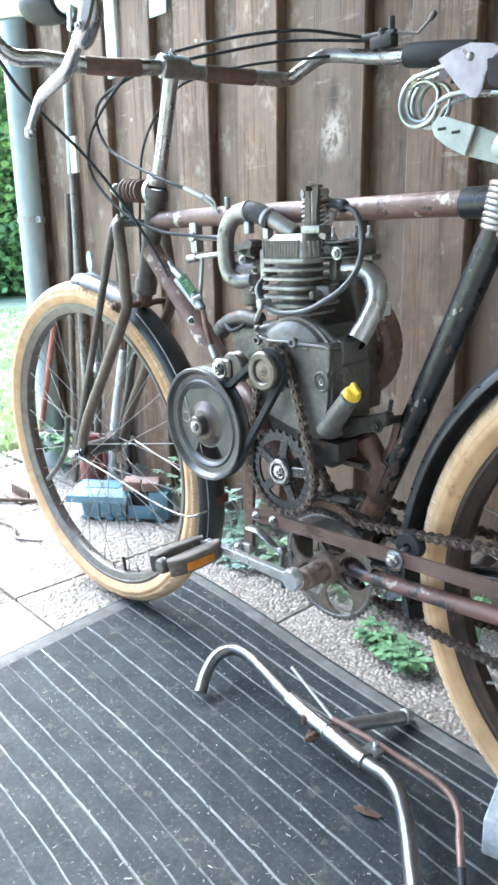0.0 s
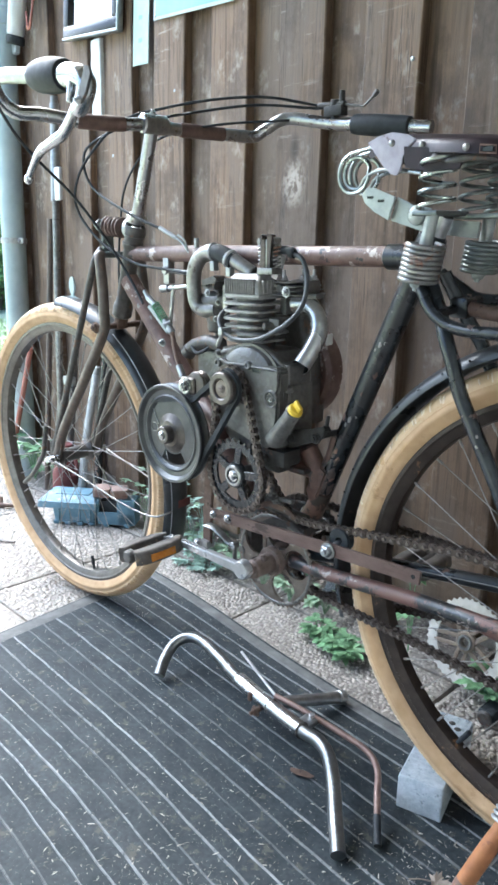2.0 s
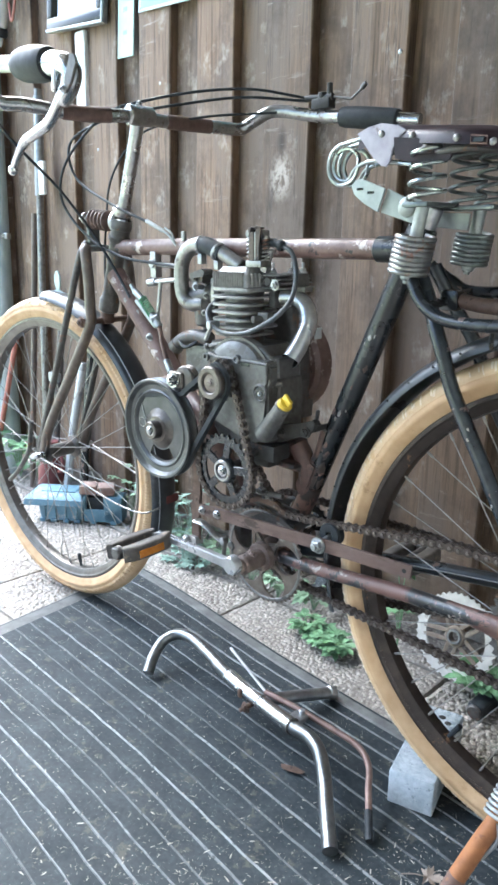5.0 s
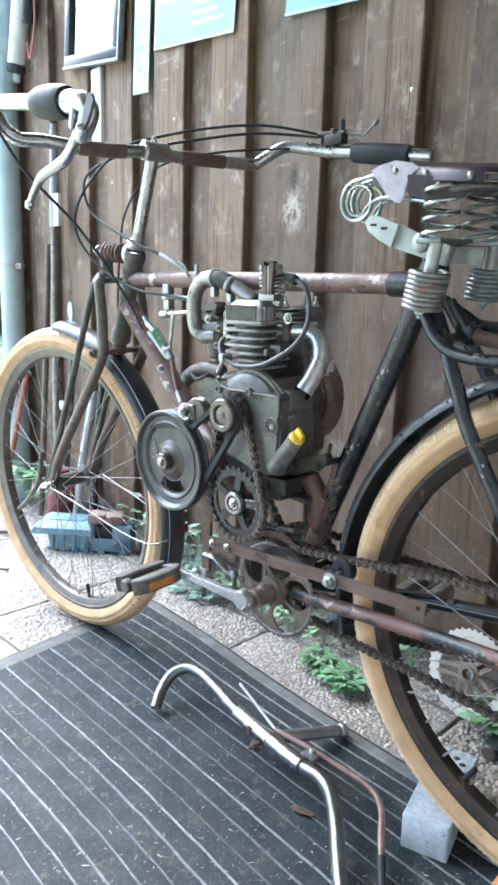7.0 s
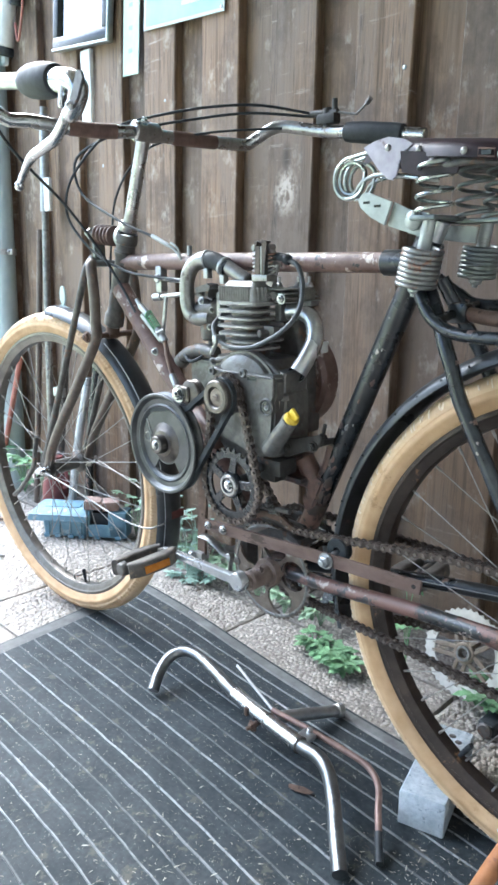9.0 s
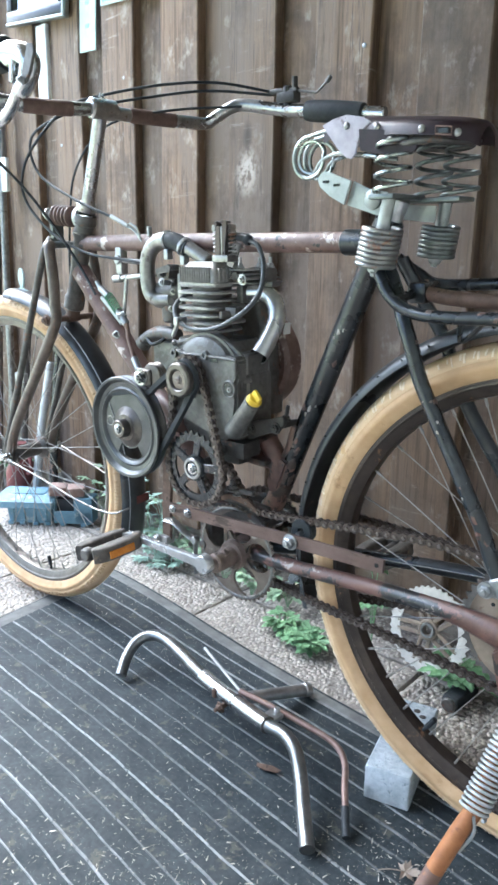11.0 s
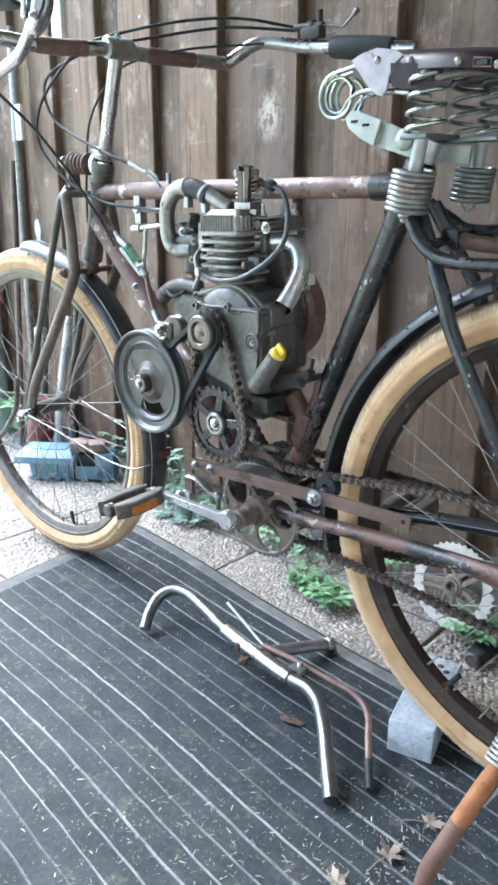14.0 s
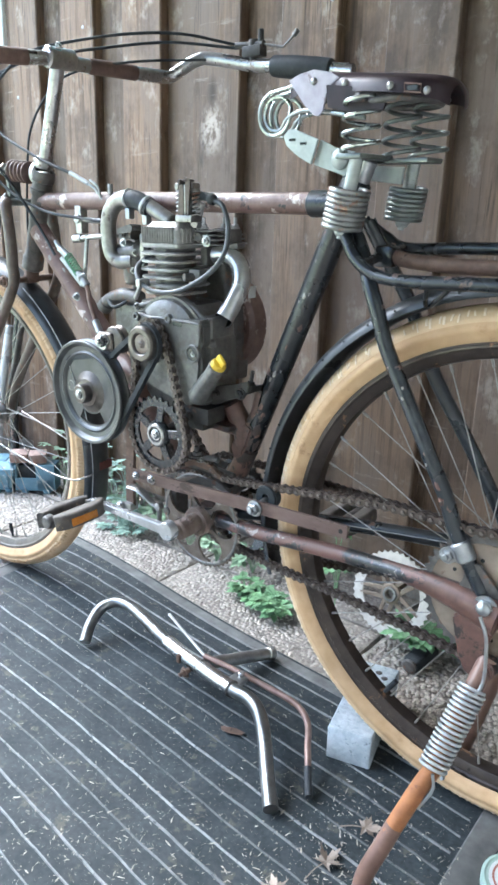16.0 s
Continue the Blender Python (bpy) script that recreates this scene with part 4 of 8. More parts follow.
for side, mt, lb in ((-1, WORNSTAY, "chain stay with worn black paint and rust"), (1, BLACKPAINT, "black chain stay")):
    part("chain_stay", pipe([(0.115, side * 0.020, 0.306), (0.20, side * 0.036, 0.318), (0.30, side * 0.046, 0.332), (0.38, side * 0.052, 0.342), (0.46, side * 0.059, 0.349), (0.50, side * 0.062, 0.352), (0.565, side * 0.065, 0.354)], 0.0110, 16, 6), mt, frame_part, lb)
    near_stay = [(0.345, -0.020, 0.782), (0.375, -0.036, 0.735), (0.390, -0.046, 0.708), (0.404, -0.050, 0.679), (0.4185, -0.051, 0.640), (0.442, -0.053, 0.598), (0.4665, -0.055, 0.556), (0.490, -0.057, 0.515), (0.513, -0.058, 0.474), (0.532, -0.060, 0.432), (0.548, -0.062, 0.405), (0.575, -0.064, 0.362)]
    far_stay = [(0.345, 0.020, 0.782), (0.375, 0.036, 0.722), (0.398, 0.047, 0.680), (0.434, 0.052, 0.595), (0.500, 0.057, 0.492), (0.560, 0.062, 0.390), (0.575, 0.064, 0.362)]
    part("seat_stay", pipe(near_stay if side < 0 else far_stay, 0.0096, 14, 6), CHIPSTAY, frame_part, "black seat stay with chipped paint")
    part("dropout", slabbed([(0.535, 0.340), (0.560, 0.325), (0.610, 0.330), (0.618, 0.352), (0.595, 0.372), (0.570, 0.398), (0.556, 0.398), (0.550, 0.372)], 0.005, pose(0, side * 0.065 - 0.0025, 0), 0.0008), DARKMETAL, frame_part)
    part("axle_nut", joined(rod((0.585, side * 0.064, 0.353), (0.585, side * 0.078, 0.353), 0.007), bolt((0.585, side * 0.0765, 0.353), (0, side, 0), 0.0105, 0.006, 0.002), lathe([(0.0085, 0), (0.0085, 0.004), (0.005, 0.0075), (0, 0.0085)], 16, along((0.585, side * 0.0815, 0.353), (0.585, side * 0.1, 0.353)))), ZINC, frame_part, "bright domed axle nut")
part("stay_clamp", joined(rod((0.5395, -0.0612, 0.418), (0.5530, -0.0620, 0.396), 0.0120, seg=28), block((0.526, -0.070, 0.392), (0.546, -0.062, 0.411), 0.004), bolt((0.530, -0.070, 0.400), (0, -1, 0), 0.0078, 0.006)), ZINC, frame_part, "bright clamp on the seat stay")
part("stay_sheath", sweep(spline([(0.440, -0.0575, 0.3492), (0.49, -0.062, 0.350), (0.545, -0.067, 0.347), (0.600, -0.070, 0.338)], 6), lambda i: [(a * 0.72, b) for a, b in ring_section(0.0106 + 0.0120 * (i / 18) ** 1.4, 18)]), REDRUST, frame_part, "rust-red flared end of the chain stay")
part("side_plate", slabbed([(0.544, 0.322), (0.549, 0.300), (0.556, 0.272), (0.566, 0.252), (0.576, 0.246), (0.586, 0.256), (0.592, 0.300), (0.604, 0.345), (0.566, 0.348)], 0.010, pose(0, -0.073, 0), 0.003), REDRUST, frame_part, "rust-red plate beside the axle")



def bare_patch(a, b, r, t, angle, size, material, seed):
    """A ragged chip in the paint of a tube: a thin shell bent round it, t along from a to b."""
    q = random.Random(seed)
    a, b = Vector(a), Vector(b)
    m = along(a, b)
    z0 = (b - a).length * t
    bm = bmesh.new()
    n = 14
    rings = []
    for f in (0.0, 0.7, 1.0):
        ring = []
        for k in range(n):
            u = 2 * math.pi * k / n
            w = size * f * (q.uniform(0.45, 1.15) if f else 0)
            e = radians(angle) + w * math.cos(u) / r * 0.55
            rr = r + (0.0006 if f < 1 else -0.0002)
            ring.append(bm.verts.new(m @ Vector((rr * math.cos(e), rr * math.sin(e), z0 + w * math.sin(u)))))
        rings.append(ring)
    for p, o in zip(rings, rings[1:]):
        for k in range(n):
            bm.faces.new((p[k], p[(k + 1) % n], o[(k + 1) % n], o[k]))
    bmesh.ops.remove_doubles(bm, verts=bm.verts, dist=1e-5)
    return part("bare_patch", bm, material, frame_part)


def facing(a, b):
    """The angle round the tube from a to b that looks to the open side."""
    v = along(a, b).to_3x3().inverted() @ Vector((0.45, -0.85, 0.25))
    return math.degrees(math.atan2(v.y, v.x))


CHIPPED = surface("bare_scratched_metal", (0.20, 0.185, 0.17), (0.38, 0.36, 0.34), 90, (0.4, 0.6), 0.2, 0.3)
SEAT_A, SEAT_B = (0.333, 0, 0.822), (0.165, 0, 0.44)
for k, (t, da, s, mt) in enumerate(((0.36, 20, 0.0055, CHIPPED), (0.385, 34, 0.003, CHIPPED), (0.66, 12, 0.006, CHIPPED), (0.685, 22, 0.0045, CHIPPED), (0.64, -14, 0.003, CHIPPED), (0.47, -22, 0.007, REDRUST), (0.55, 6, 0.004, REDRUST), (0.74, 20, 0.005, FOOTRUST), (0.80, 16, 0.008, FOOTRUST), (0.84, -10, 0.010, FOOTRUST), (0.90, -12, 0.016, FOOTRUST), (0.93, 26, 0.015, FOOTRUST), (0.965, 5, 0.018, FOOTRUST), (0.97, 50, 0.014, FOOTRUST), (0.965, -40, 0.014, FOOTRUST), (0.86, 40, 0.007, FOOTRUST), (0.24, 30, 0.0025, CHIPPED))):
    bare_patch(SEAT_A, SEAT_B, 0.0165, t, facing(SEAT_A, SEAT_B) + da, s, mt, 300 + k)
STAY_A, STAY_B = (0.442, -0.053, 0.598), (0.532, -0.060, 0.432)
for k, (t, da, s, mt) in enumerate(((0.04, 0, 0.003, CHIPPED), (0.10, 30, 0.003, CHIPPED), (0.30, -10, 0.004, REDRUST), (0.48, 14, 0.004, REDRUST), (0.62, -20, 0.006, REDRUST), (0.70, 10, 0.008, REDRUST), (0.80, 26, 0.007, REDRUST), (0.86, -8, 0.007, REDRUST), (0.55, 34, 0.003, CHIPPED))):
    bare_patch(STAY_A, STAY_B, 0.0098, t, facing(STAY_A, STAY_B) + da, s, mt, 400 + k)
DOWN_A, DOWN_B = (-0.336, 0, 0.758), (0.07, 0, 0.325)
for k, (t, da, s) in enumerate(((0.12, 20, 0.008), (0.18, -16, 0.006), (0.35, 30, 0.006), (0.52, 8, 0.010), (0.57, 24, 0.007), (0.27, 0, 0.004))):
    bare_patch(DOWN_A, DOWN_B, 0.0182, t, facing(DOWN_A, DOWN_B) + da, s, CHIPPED, 500 + k)

# fork with the sprung girder
CHALKY = surface("chalky_alloy", (0.54, 0.52, 0.475), (0.70, 0.68, 0.635), 60, (0.4, 0.6), 0.15, 0.2, spots=((0.26, 0.22, 0.17), 40, 0.62, 0.6), depth=0.0004)
STAND_LINE = [(-0.600, -0.064, 0.425), (-0.610, -0.065, 0.385), (-0.622, -0.065, 0.352), (-0.655, -0.065, 0.315), (-0.695, -0.065, 0.280), (-0.728, -0.065, 0.257)]
fork = part("fork", joined(
    lathe([(0.0135, 0), (0.0135, 0.10)], 16, along((-0.372, 0, 0.668), (-0.345, 0, 0.74))),
    block((-0.383, -0.013, 0.656), (-0.363, 0.013, 0.672), 0.005)), RUST, bike, "brown enamelled sprung girder fork")
for side in (-1, 1):
    part("fork_blade", pipe([(-0.368, side * 0.040, 0.804), (-0.362, side * 0.047, 0.795), (-0.355, side * 0.049, 0.745), (-0.355, side * 0.050, 0.692), (-0.361, side * 0.050, 0.655), (-0.44, side * 0.051, 0.552), (-0.540, side * 0.053, 0.424), (-0.577, side * 0.054, 0.352)], 0.0106, 14, 6), FORKPAINT, fork, "brown enamelled fork blade")
    part("girder_tube", pipe([(-0.372, side * 0.034, 0.815), (-0.378, side * 0.047, 0.795), (-0.400, side * 0.049, 0.750), (-0.475, side * 0.050, 0.60), (-0.553, side * 0.053, 0.440), (-0.590, side * 0.054, 0.366)], 0.0070, 12, 4), DARKMETAL, fork)
    part("fork_end", slabbed([(-0.600, 0.380), (-0.575, 0.400), (-0.548, 0.402), (-0.548, 0.380), (-0.566, 0.345), (-0.574, 0.332), (-0.590, 0.330), (-0.604, 0.350)], 0.0045, pose(0, side * 0.0565 - 0.002, 0), 0.0008), DARKMETAL, fork)
    part("axle_nut", bolt((-0.5736 + side * -0.005, side * 0.061, 0.35), (0, side, 0), 0.0095, 0.009, 0.008), OLDCHROME, fork)
    part("guard_stay", pipe([(-0.562, side * 0.070, 0.3475), (-0.491, side * 0.066, 0.336), (-0.413, side * 0.063, 0.323), (-0.324, side * 0.058, 0.3055), (-0.258, side * 0.053, 0.2985), (-0.2215, side * 0.0475, 0.3000), (-0.207, side * 0.036, 0.3055), (-0.203, side * 0.020, 0.3080)], 0.0018, 8, 6), DULLALLOY if side < 0 else SPOKEWIRE, fork, "bright wire mudguard stay")
part("wing_nut", joined(rod((-0.600, -0.070, 0.342), (-0.566, -0.072, 0.352), 0.0055), rod((-0.582, -0.066, 0.349), (-0.582, -0.078, 0.349), 0.0075)), CHALKY, fork, "pale corroded wing nut")
part("front_stand", pipe(STAND_LINE, 0.0055, 10, 6), DARKMETAL, fork, "thin dark tube of a folded front stand")
part("link", joined(block((-0.405, -0.013, 0.805), (-0.397, 0.013, 0.868), 0.003), rod((-0.378, -0.046, 0.803), (-0.378, 0.046, 0.803), 0.006), block((-0.400, -0.010, 0.798), (-0.374, 0.010, 0.810), 0.003)), SPRINGSTEEL, fork)
bell = [(0.006, 0)]
for k in range(5):
    h = 0.008 + k * 0.0105
    bell += [(0.0150, h), (0.0192, h + 0.004), (0.0192, h + 0.0065), (0.0150, h + 0.0100)]
bell += [(0.006, 0.063)]
part("bumper", lathe(bell, 24, along((-0.394, -0.010, 0.859), (-0.330, -0.006, 0.853))), REDRUBBER, fork, "ribbed brown rubber bumper")
part("bumper_bolt", joined(rod((-0.420, -0.011, 0.862), (-0.29, 0, 0.849), 0.0048), bolt((-0.409, -0.010, 0.860), (-1, -0.05, 0.09), 0.0085, 0.007, 0.010), lathe([(0.020, 0), (0.021, 0.002), (0.021, 0.010), (0.016, 0.013)], 24, along((-0.322, -0.001, 0.852), (-0.30, 0, 0.850)))), STEEL, fork)
part("crown_bolt", joined(rod((-0.372, -0.062, 0.664), (-0.372, 0.062, 0.664), 0.006), bolt((-0.372, -0.060, 0.664), (0, -1, 0), 0.0085, 0.007)), RUST, fork)

# handlebar
bar = part("handlebar", joined(
    pipe([(-0.203, 0.218, 1.022), (-0.2325, 0.06, 1.0225), (-0.2365, 0, 1.0255), (-0.246, -0.06, 1.0225), (-0.265, -0.125, 1.0215), (-0.285, -0.190, 1.028), (-0.300, -0.226, 1.029), (-0.304, -0.250, 1.045), (-0.294, -0.266, 1.064), (-0.268, -0.270, 1.0705), (-0.155, -0.270, 1.055), (-0.07, -0.270, 1.042)], 0.0112, 16, 8),
    pipe([(-0.215, 0.155, 1.0215), (-0.203, 0.214, 1.022), (-0.188, 0.232, 1.033), (-0.163, 0.248, 1.049), (-0.137, 0.262, 1.052), (-0.057, 0.280, 1.036), (0.01, 0.286, 1.028), (0.142, 0.300, 1.010)], 0.0112, 16, 8)), OLDCHROME, bike, "chromed handlebar with worn brown sleeves")
for pts in ([(-0.2325, 0.056, 1.0227), (-0.2235, 0.104, 1.0222), (-0.2155, 0.148, 1.0216)], [(-0.2455, -0.057, 1.0227), (-0.255, -0.092, 1.0215), (-0.2685, -0.136, 1.0224)]):
    part("sleeve", pipe(pts, 0.0126, 20, 6), REDRUBBER, bar, "brown taped bar sleeve")
part("stem", joined(rod((-0.298, 0, 0.870), (-0.240, 0, 1.024), 0.0118, seg=20), rod((-0.2375, -0.026, 1.0270), (-0.2350, 0.026, 1.0262), 0.0168, seg=24), lathe([(0.017, 0), (0.019, 0.004), (0.019, 0.012), (0.013, 0.018)], 24, along((-0.303, 0, 0.862), (-0.296, 0, 0.880))), bolt((-0.238, 0, 1.043), (0.1, 0, 1), 0.006, 0.006)), OLDCHROME, bar, "chromed stem with a clamp")
grip_profile = [(0.0115, 0), (0.0165, 0.002), (0.0178, 0.012), (0.0188, 0.05), (0.0178, 0.10), (0.0165, 0.115), (0.0115, 0.118)]
part("grip", lathe([(r, h) for r, h in grip_profile], 24, along((-0.012, 0.2845, 1.0305), (0.11, 0.2965, 1.0145))), BLACKRUB, bar, "black rubber grip")
part("bar_end", rod((0.096, 0.2955, 1.0165), (0.143, 0.300, 1.0100), 0.0108), CHROME, bar)
part("grip", lathe([(0.0115, 0), (0.0150, 0.001), (0.0185, 0.007), (0.0222, 0.022), (0.0236, 0.042), (0.0232, 0.062), (0.0215, 0.078), (0.0198, 0.083), (0.0115, 0.084)], 28, along((-0.162, -0.270, 1.0545), (-0.075, -0.270, 1.0435))), BLACKRUB, bar, "thick black rubber grip")
lever = part("brake_lever", joined(
    sweep(spline([(-0.086, -0.270, 1.0445), (-0.074, -0.270, 1.0428), (-0.060, -0.270, 1.0410), (-0.042, -0.270, 1.0365), (-0.0295, -0.270, 1.0265), (-0.033, -0.2705, 1.0130), (-0.044, -0.271, 1.0010), (-0.053, -0.271, 0.9965)], 6), lambda i: ring_section(0.0170 - 0.0060 * (i / 42), 18)),
    block((-0.0035, -0.005, -0.015), (0.0055, 0.005, 0.017), 0.004, 3, pose(-0.0560, -0.278, 1.020, 0, 14, 0)),
    sweep(spline([(-0.056, -0.2715, 1.003), (-0.0660, -0.273, 0.9880), (-0.0865, -0.275, 0.9705), (-0.1175, -0.276, 0.9620), (-0.1500, -0.276, 0.9535), (-0.1740, -0.276, 0.9355), (-0.1905, -0.276, 0.9195)], 6), lambda i: ring_section(0.0062 + 0.0020 * math.sin(math.pi * min(1.0, i / 30)) - 0.0010 * i / 36, 14)),
    lathe([(0, 0), (0.005, 0.001), (0.0072, 0.005), (0.0072, 0.009), (0.005, 0.013), (0, 0.014)], 16, along((-0.186, -0.276, 0.9235), (-0.196, -0.276, 0.9120)))), CHROME, bar, "polished inverted brake lever")
# flat dark slab paints the shaded gap between the cheeks
part("lever_slot", slabbed([(-0.030, 1.0395), (-0.019, 1.0370), (-0.0155, 1.0280), (-0.030, 1.0060), (-0.042, 0.9960), (-0.052, 0.9975), (-0.049, 1.0060), (-0.040, 1.0220)], 0.004, pose(0.020, -0.2850, 0.003), 0.0012), DARKMETAL, lever, "dark slab for the shade between the lever cheeks")
part("lever_pivot", bolt((-0.0275, -0.2850, 1.0040), (0, -1, 0), 0.0045, 0.004), STEEL, lever)
throttle = part("throttle_lever", joined(block((-0.072, 0.270, 1.047), (-0.030, 0.292, 1.066), 0.004), rod((-0.052, 0.281, 1.036), (-0.052, 0.281, 1.076), 0.009), rod((-0.092, 0.2800, 1.070), (-0.028, 0.2805, 1.066), 0.006), rod((-0.036, 0.2805, 1.062), (-0.036, 0.2805, 1.090), 0.0052)), BLACKIRON, bar, "black thumb control on the bar")
part("thumb_arm", joined(pipe([(-0.03, 0.2805, 1.066), (0.008, 0.2805, 1.058), (0.016, 0.2805, 1.059), (0.040, 0.2805, 1.076)], 0.0021, 8, 4), rod((0.034, 0.2805, 1.071), (0.043, 0.2805, 1.079), 0.0042)), DARKMETAL, throttle)

# cables
def cable(pts, r=0.0026, material=BLACKRUB, label="black control cable"):
    return part("cable", pipe(pts, r, 8, 8), material, bike, label)


cable([(-0.09, 0.280, 1.071), (-0.152, 0.20, 1.084), (-0.21, 0.12, 1.078), (-0.276, 0.05, 1.063), (-0.318, 0.0, 1.045), (-0.362, -0.03, 1.008), (-0.412, -0.05, 0.95), (-0.424, -0.05, 0.889), (-0.362, -0.04, 0.826), (-0.275, -0.03, 0.790), (-0.195, -0.022, 0.779), (-0.12, -0.02, 0.773)])
cable([(-0.09, 0.280, 1.066), (-0.18, 0.20, 1.074), (-0.247, 0.10, 1.058), (-0.285, 0.03, 1.042), (-0.34, -0.01, 1.028), (-0.415, -0.03, 0.995), (-0.400, -0.03, 0.932), (-0.289, -0.03, 0.880), (-0.196, -0.02, 0.847)])
cable([(-0.300, -0.262, 1.040), (-0.288, -0.24, 0.995), (-0.300, -0.2, 0.962), (-0.355, -0.1, 0.909), (-0.336, -0.05, 0.836), (-0.290, -0.032, 0.764), (-0.251, -0.031, 0.716)])
cable([(-0.12, 0.23, 1.044), (-0.20, 0.12, 1.034), (-0.262, 0.04, 1.012), (-0.325, 0.03, 0.978), (-0.372, 0.026, 0.925), (-0.385, 0.022, 0.86), (-0.396, 0.02, 0.782), (-0.40, 0.02, 0.69)], 0.0022)
part("cable_end", joined(rod((-0.205, -0.021, 0.851), (-0.165, -0.016, 0.833), 0.0036), pipe([(-0.165, -0.016, 0.833), (-0.150, -0.014, 0.824), (-0.136, -0.012, 0.808)], 0.0024, 8, 4), pipe([(-0.158, -0.018, 0.838), (-0.142, -0.016, 0.828), (-0.138, -0.014, 0.812)], 0.002, 8, 4), rod((-0.118, -0.010, 0.816), (-0.118, -0.010, 0.832), 0.0042)), ZINC, bike, "silver cable end clamped on the top tube")
lock = part("brake_linkage", joined(rod((-0.245, -0.031, 0.740), (-0.234, -0.031, 0.726), 0.0042), rod((-0.236, -0.031, 0.7285), (-0.212, -0.031, 0.713), 0.0062)), ZINC, bike, "brake cable adjuster with a green spring")
part("spring_sleeve", rod((-0.232, -0.030, 0.712), (-0.176, -0.032, 0.668), 0.0050), OLIVEZINC, lock)
part("spring_seat", joined(rod((-0.186, -0.033, 0.690), (-0.164, -0.034, 0.668), 0.0066), rod((-0.180, -0.040, 0.679), (-0.172, -0.028, 0.686), 0.0058)), ZINC, lock)
part("anchor_bolt", bolt((-0.198, -0.030, 0.647), (0, -1, 0), 0.0055, 0.006), ZINC, lock)
part("return_spring", helix((-0.214, -0.031, 0.7155), (-0.184, -0.033, 0.688), 0.0072, 0.0010, 8), SPRINGGREEN, lock)
part("copper_tube", pipe([(-0.166, -0.034, 0.671), (-0.161, -0.034, 0.657), (-0.159, -0.035, 0.645), (-0.149, -0.036, 0.620), (-0.143, -0.036, 0.606), (-0.128, -0.040, 0.590)], 0.0042, 10, 6), COPPER, lock)
part("tube_ferrule", rod((-0.146, -0.036, 0.611), (-0.130, -0.040, 0.592), 0.0062), ZINC, lock)

# engine
def rounded_section(cx, cy, hx, hy, r, seg=5):
    """A rounded rectangle in x and y."""
    out = []
    for qx, qy, a0 in ((1, 1, 0), (-1, 1, 90), (-1, -1, 180), (1, -1, 270)):
        for k in range(seg + 1):
            a = radians(a0 + 90 * k / seg)
            out.append((cx + qx * (hx - r) + r * math.cos(a), cy + qy * (hy - r) + r * math.sin(a)))
    return out


def stack(layers):
    """A solid from rounded rectangles (cx, cy, hx, hy, r, z) one above another."""
    bm = bmesh.new()
    rings = [[bm.verts.new((x, y, z)) for x, y in rounded_section(cx, cy, hx, hy, r)] for cx, cy, hx, hy, r, z in layers]
    k = len(rings[0])
    for a, b in zip(rings, rings[1:]):
        for j in range(k):
            bm.faces.new((a[j], a[(j + 1) % k], b[(j + 1) % k], b[j]))
    bm.faces.new(rings[0][::-1])
    bm.faces.new(rings[-1])
    return bm


engine = part("engine", joined(
    stack([(0.066, -0.020, 0.054, 0.040, 0.012, 0.500), (0.060, -0.020, 0.066, 0.043, 0.014, 0.522), (0.056, -0.020, 0.068, 0.044, 0.014, 0.560), (0.054, -0.020, 0.068, 0.044, 0.014, 0.628), (0.052, -0.020, 0.064, 0.042, 0.016, 0.645), (0.045, -0.020, 0.056, 0.042, 0.02, 0.660)]),
    block((0.095, -0.058, 0.536), (0.143, -0.002, 0.616), 0.007, 3),
    block((0.095, -0.056, 0.600), (0.139, -0.004, 0.646), 0.007, 3),
    block((0.104, -0.072, 0.518), (0.134, -0.046, 0.545), 0.006, 3)), CAST, bike, "oily grey single-cylinder four-stroke engine")
CYL = Vector((0.040, -0.025, 0))
cover_outline = [(-0.010, 0.622), (-0.003, 0.640), (0.006, 0.6475), (0.018, 0.6475), (0.030, 0.6440), (0.064, 0.6455), (0.071, 0.6500), (0.086, 0.6500), (0.093, 0.6450), (0.110, 0.6445), (0.139, 0.6440), (0.1435, 0.6390), (0.1420, 0.6120), (0.1380, 0.6040), (0.1400, 0.5800), (0.1350, 0.5420), (0.1290, 0.5220), (0.112, 0.5150), (0.094, 0.5160), (0.060, 0.5250), (0.015, 0.5380), (-0.012, 0.5560), (-0.018, 0.6000)]
part("side_cover", slabbed(cover_outline, 0.024, pose(0, -0.082, 0), 0.0045), CAST, engine, "oily cast side cover")
part("cover_lip", joined(pipe([(0.004, -0.0815, 0.6425), (0.020, -0.0820, 0.6435), (0.034, -0.0820, 0.6405), (0.064, -0.0820, 0.6415), (0.095, -0.0820, 0.6410), (0.134, -0.0820, 0.6405), (0.1385, -0.0820, 0.6355), (0.1375, -0.0820, 0.6130)], 0.0026, 10, 6), *[lathe([(0.0030, -0.002), (0.0030, 0.0040), (0.0045, 0.0046), (0.0068, 0.0040), (0.0072, -0.002)], 20, along((x, -0.082, z), (x, -1, z)), True) for x, z in ((0.0105, 0.6395), (0.0785, 0.6420))]), CAST, engine, "rounded edge of the cover")
# no opening here: a thin black strip paints the slot's darkness
part("cover_slot", block((0.0865, -0.0828, 0.6330), (0.1045, -0.0810, 0.6395), 0.0008, 1), BLACKGLOSS, engine, "black strip for the shade of a slot in the cover")
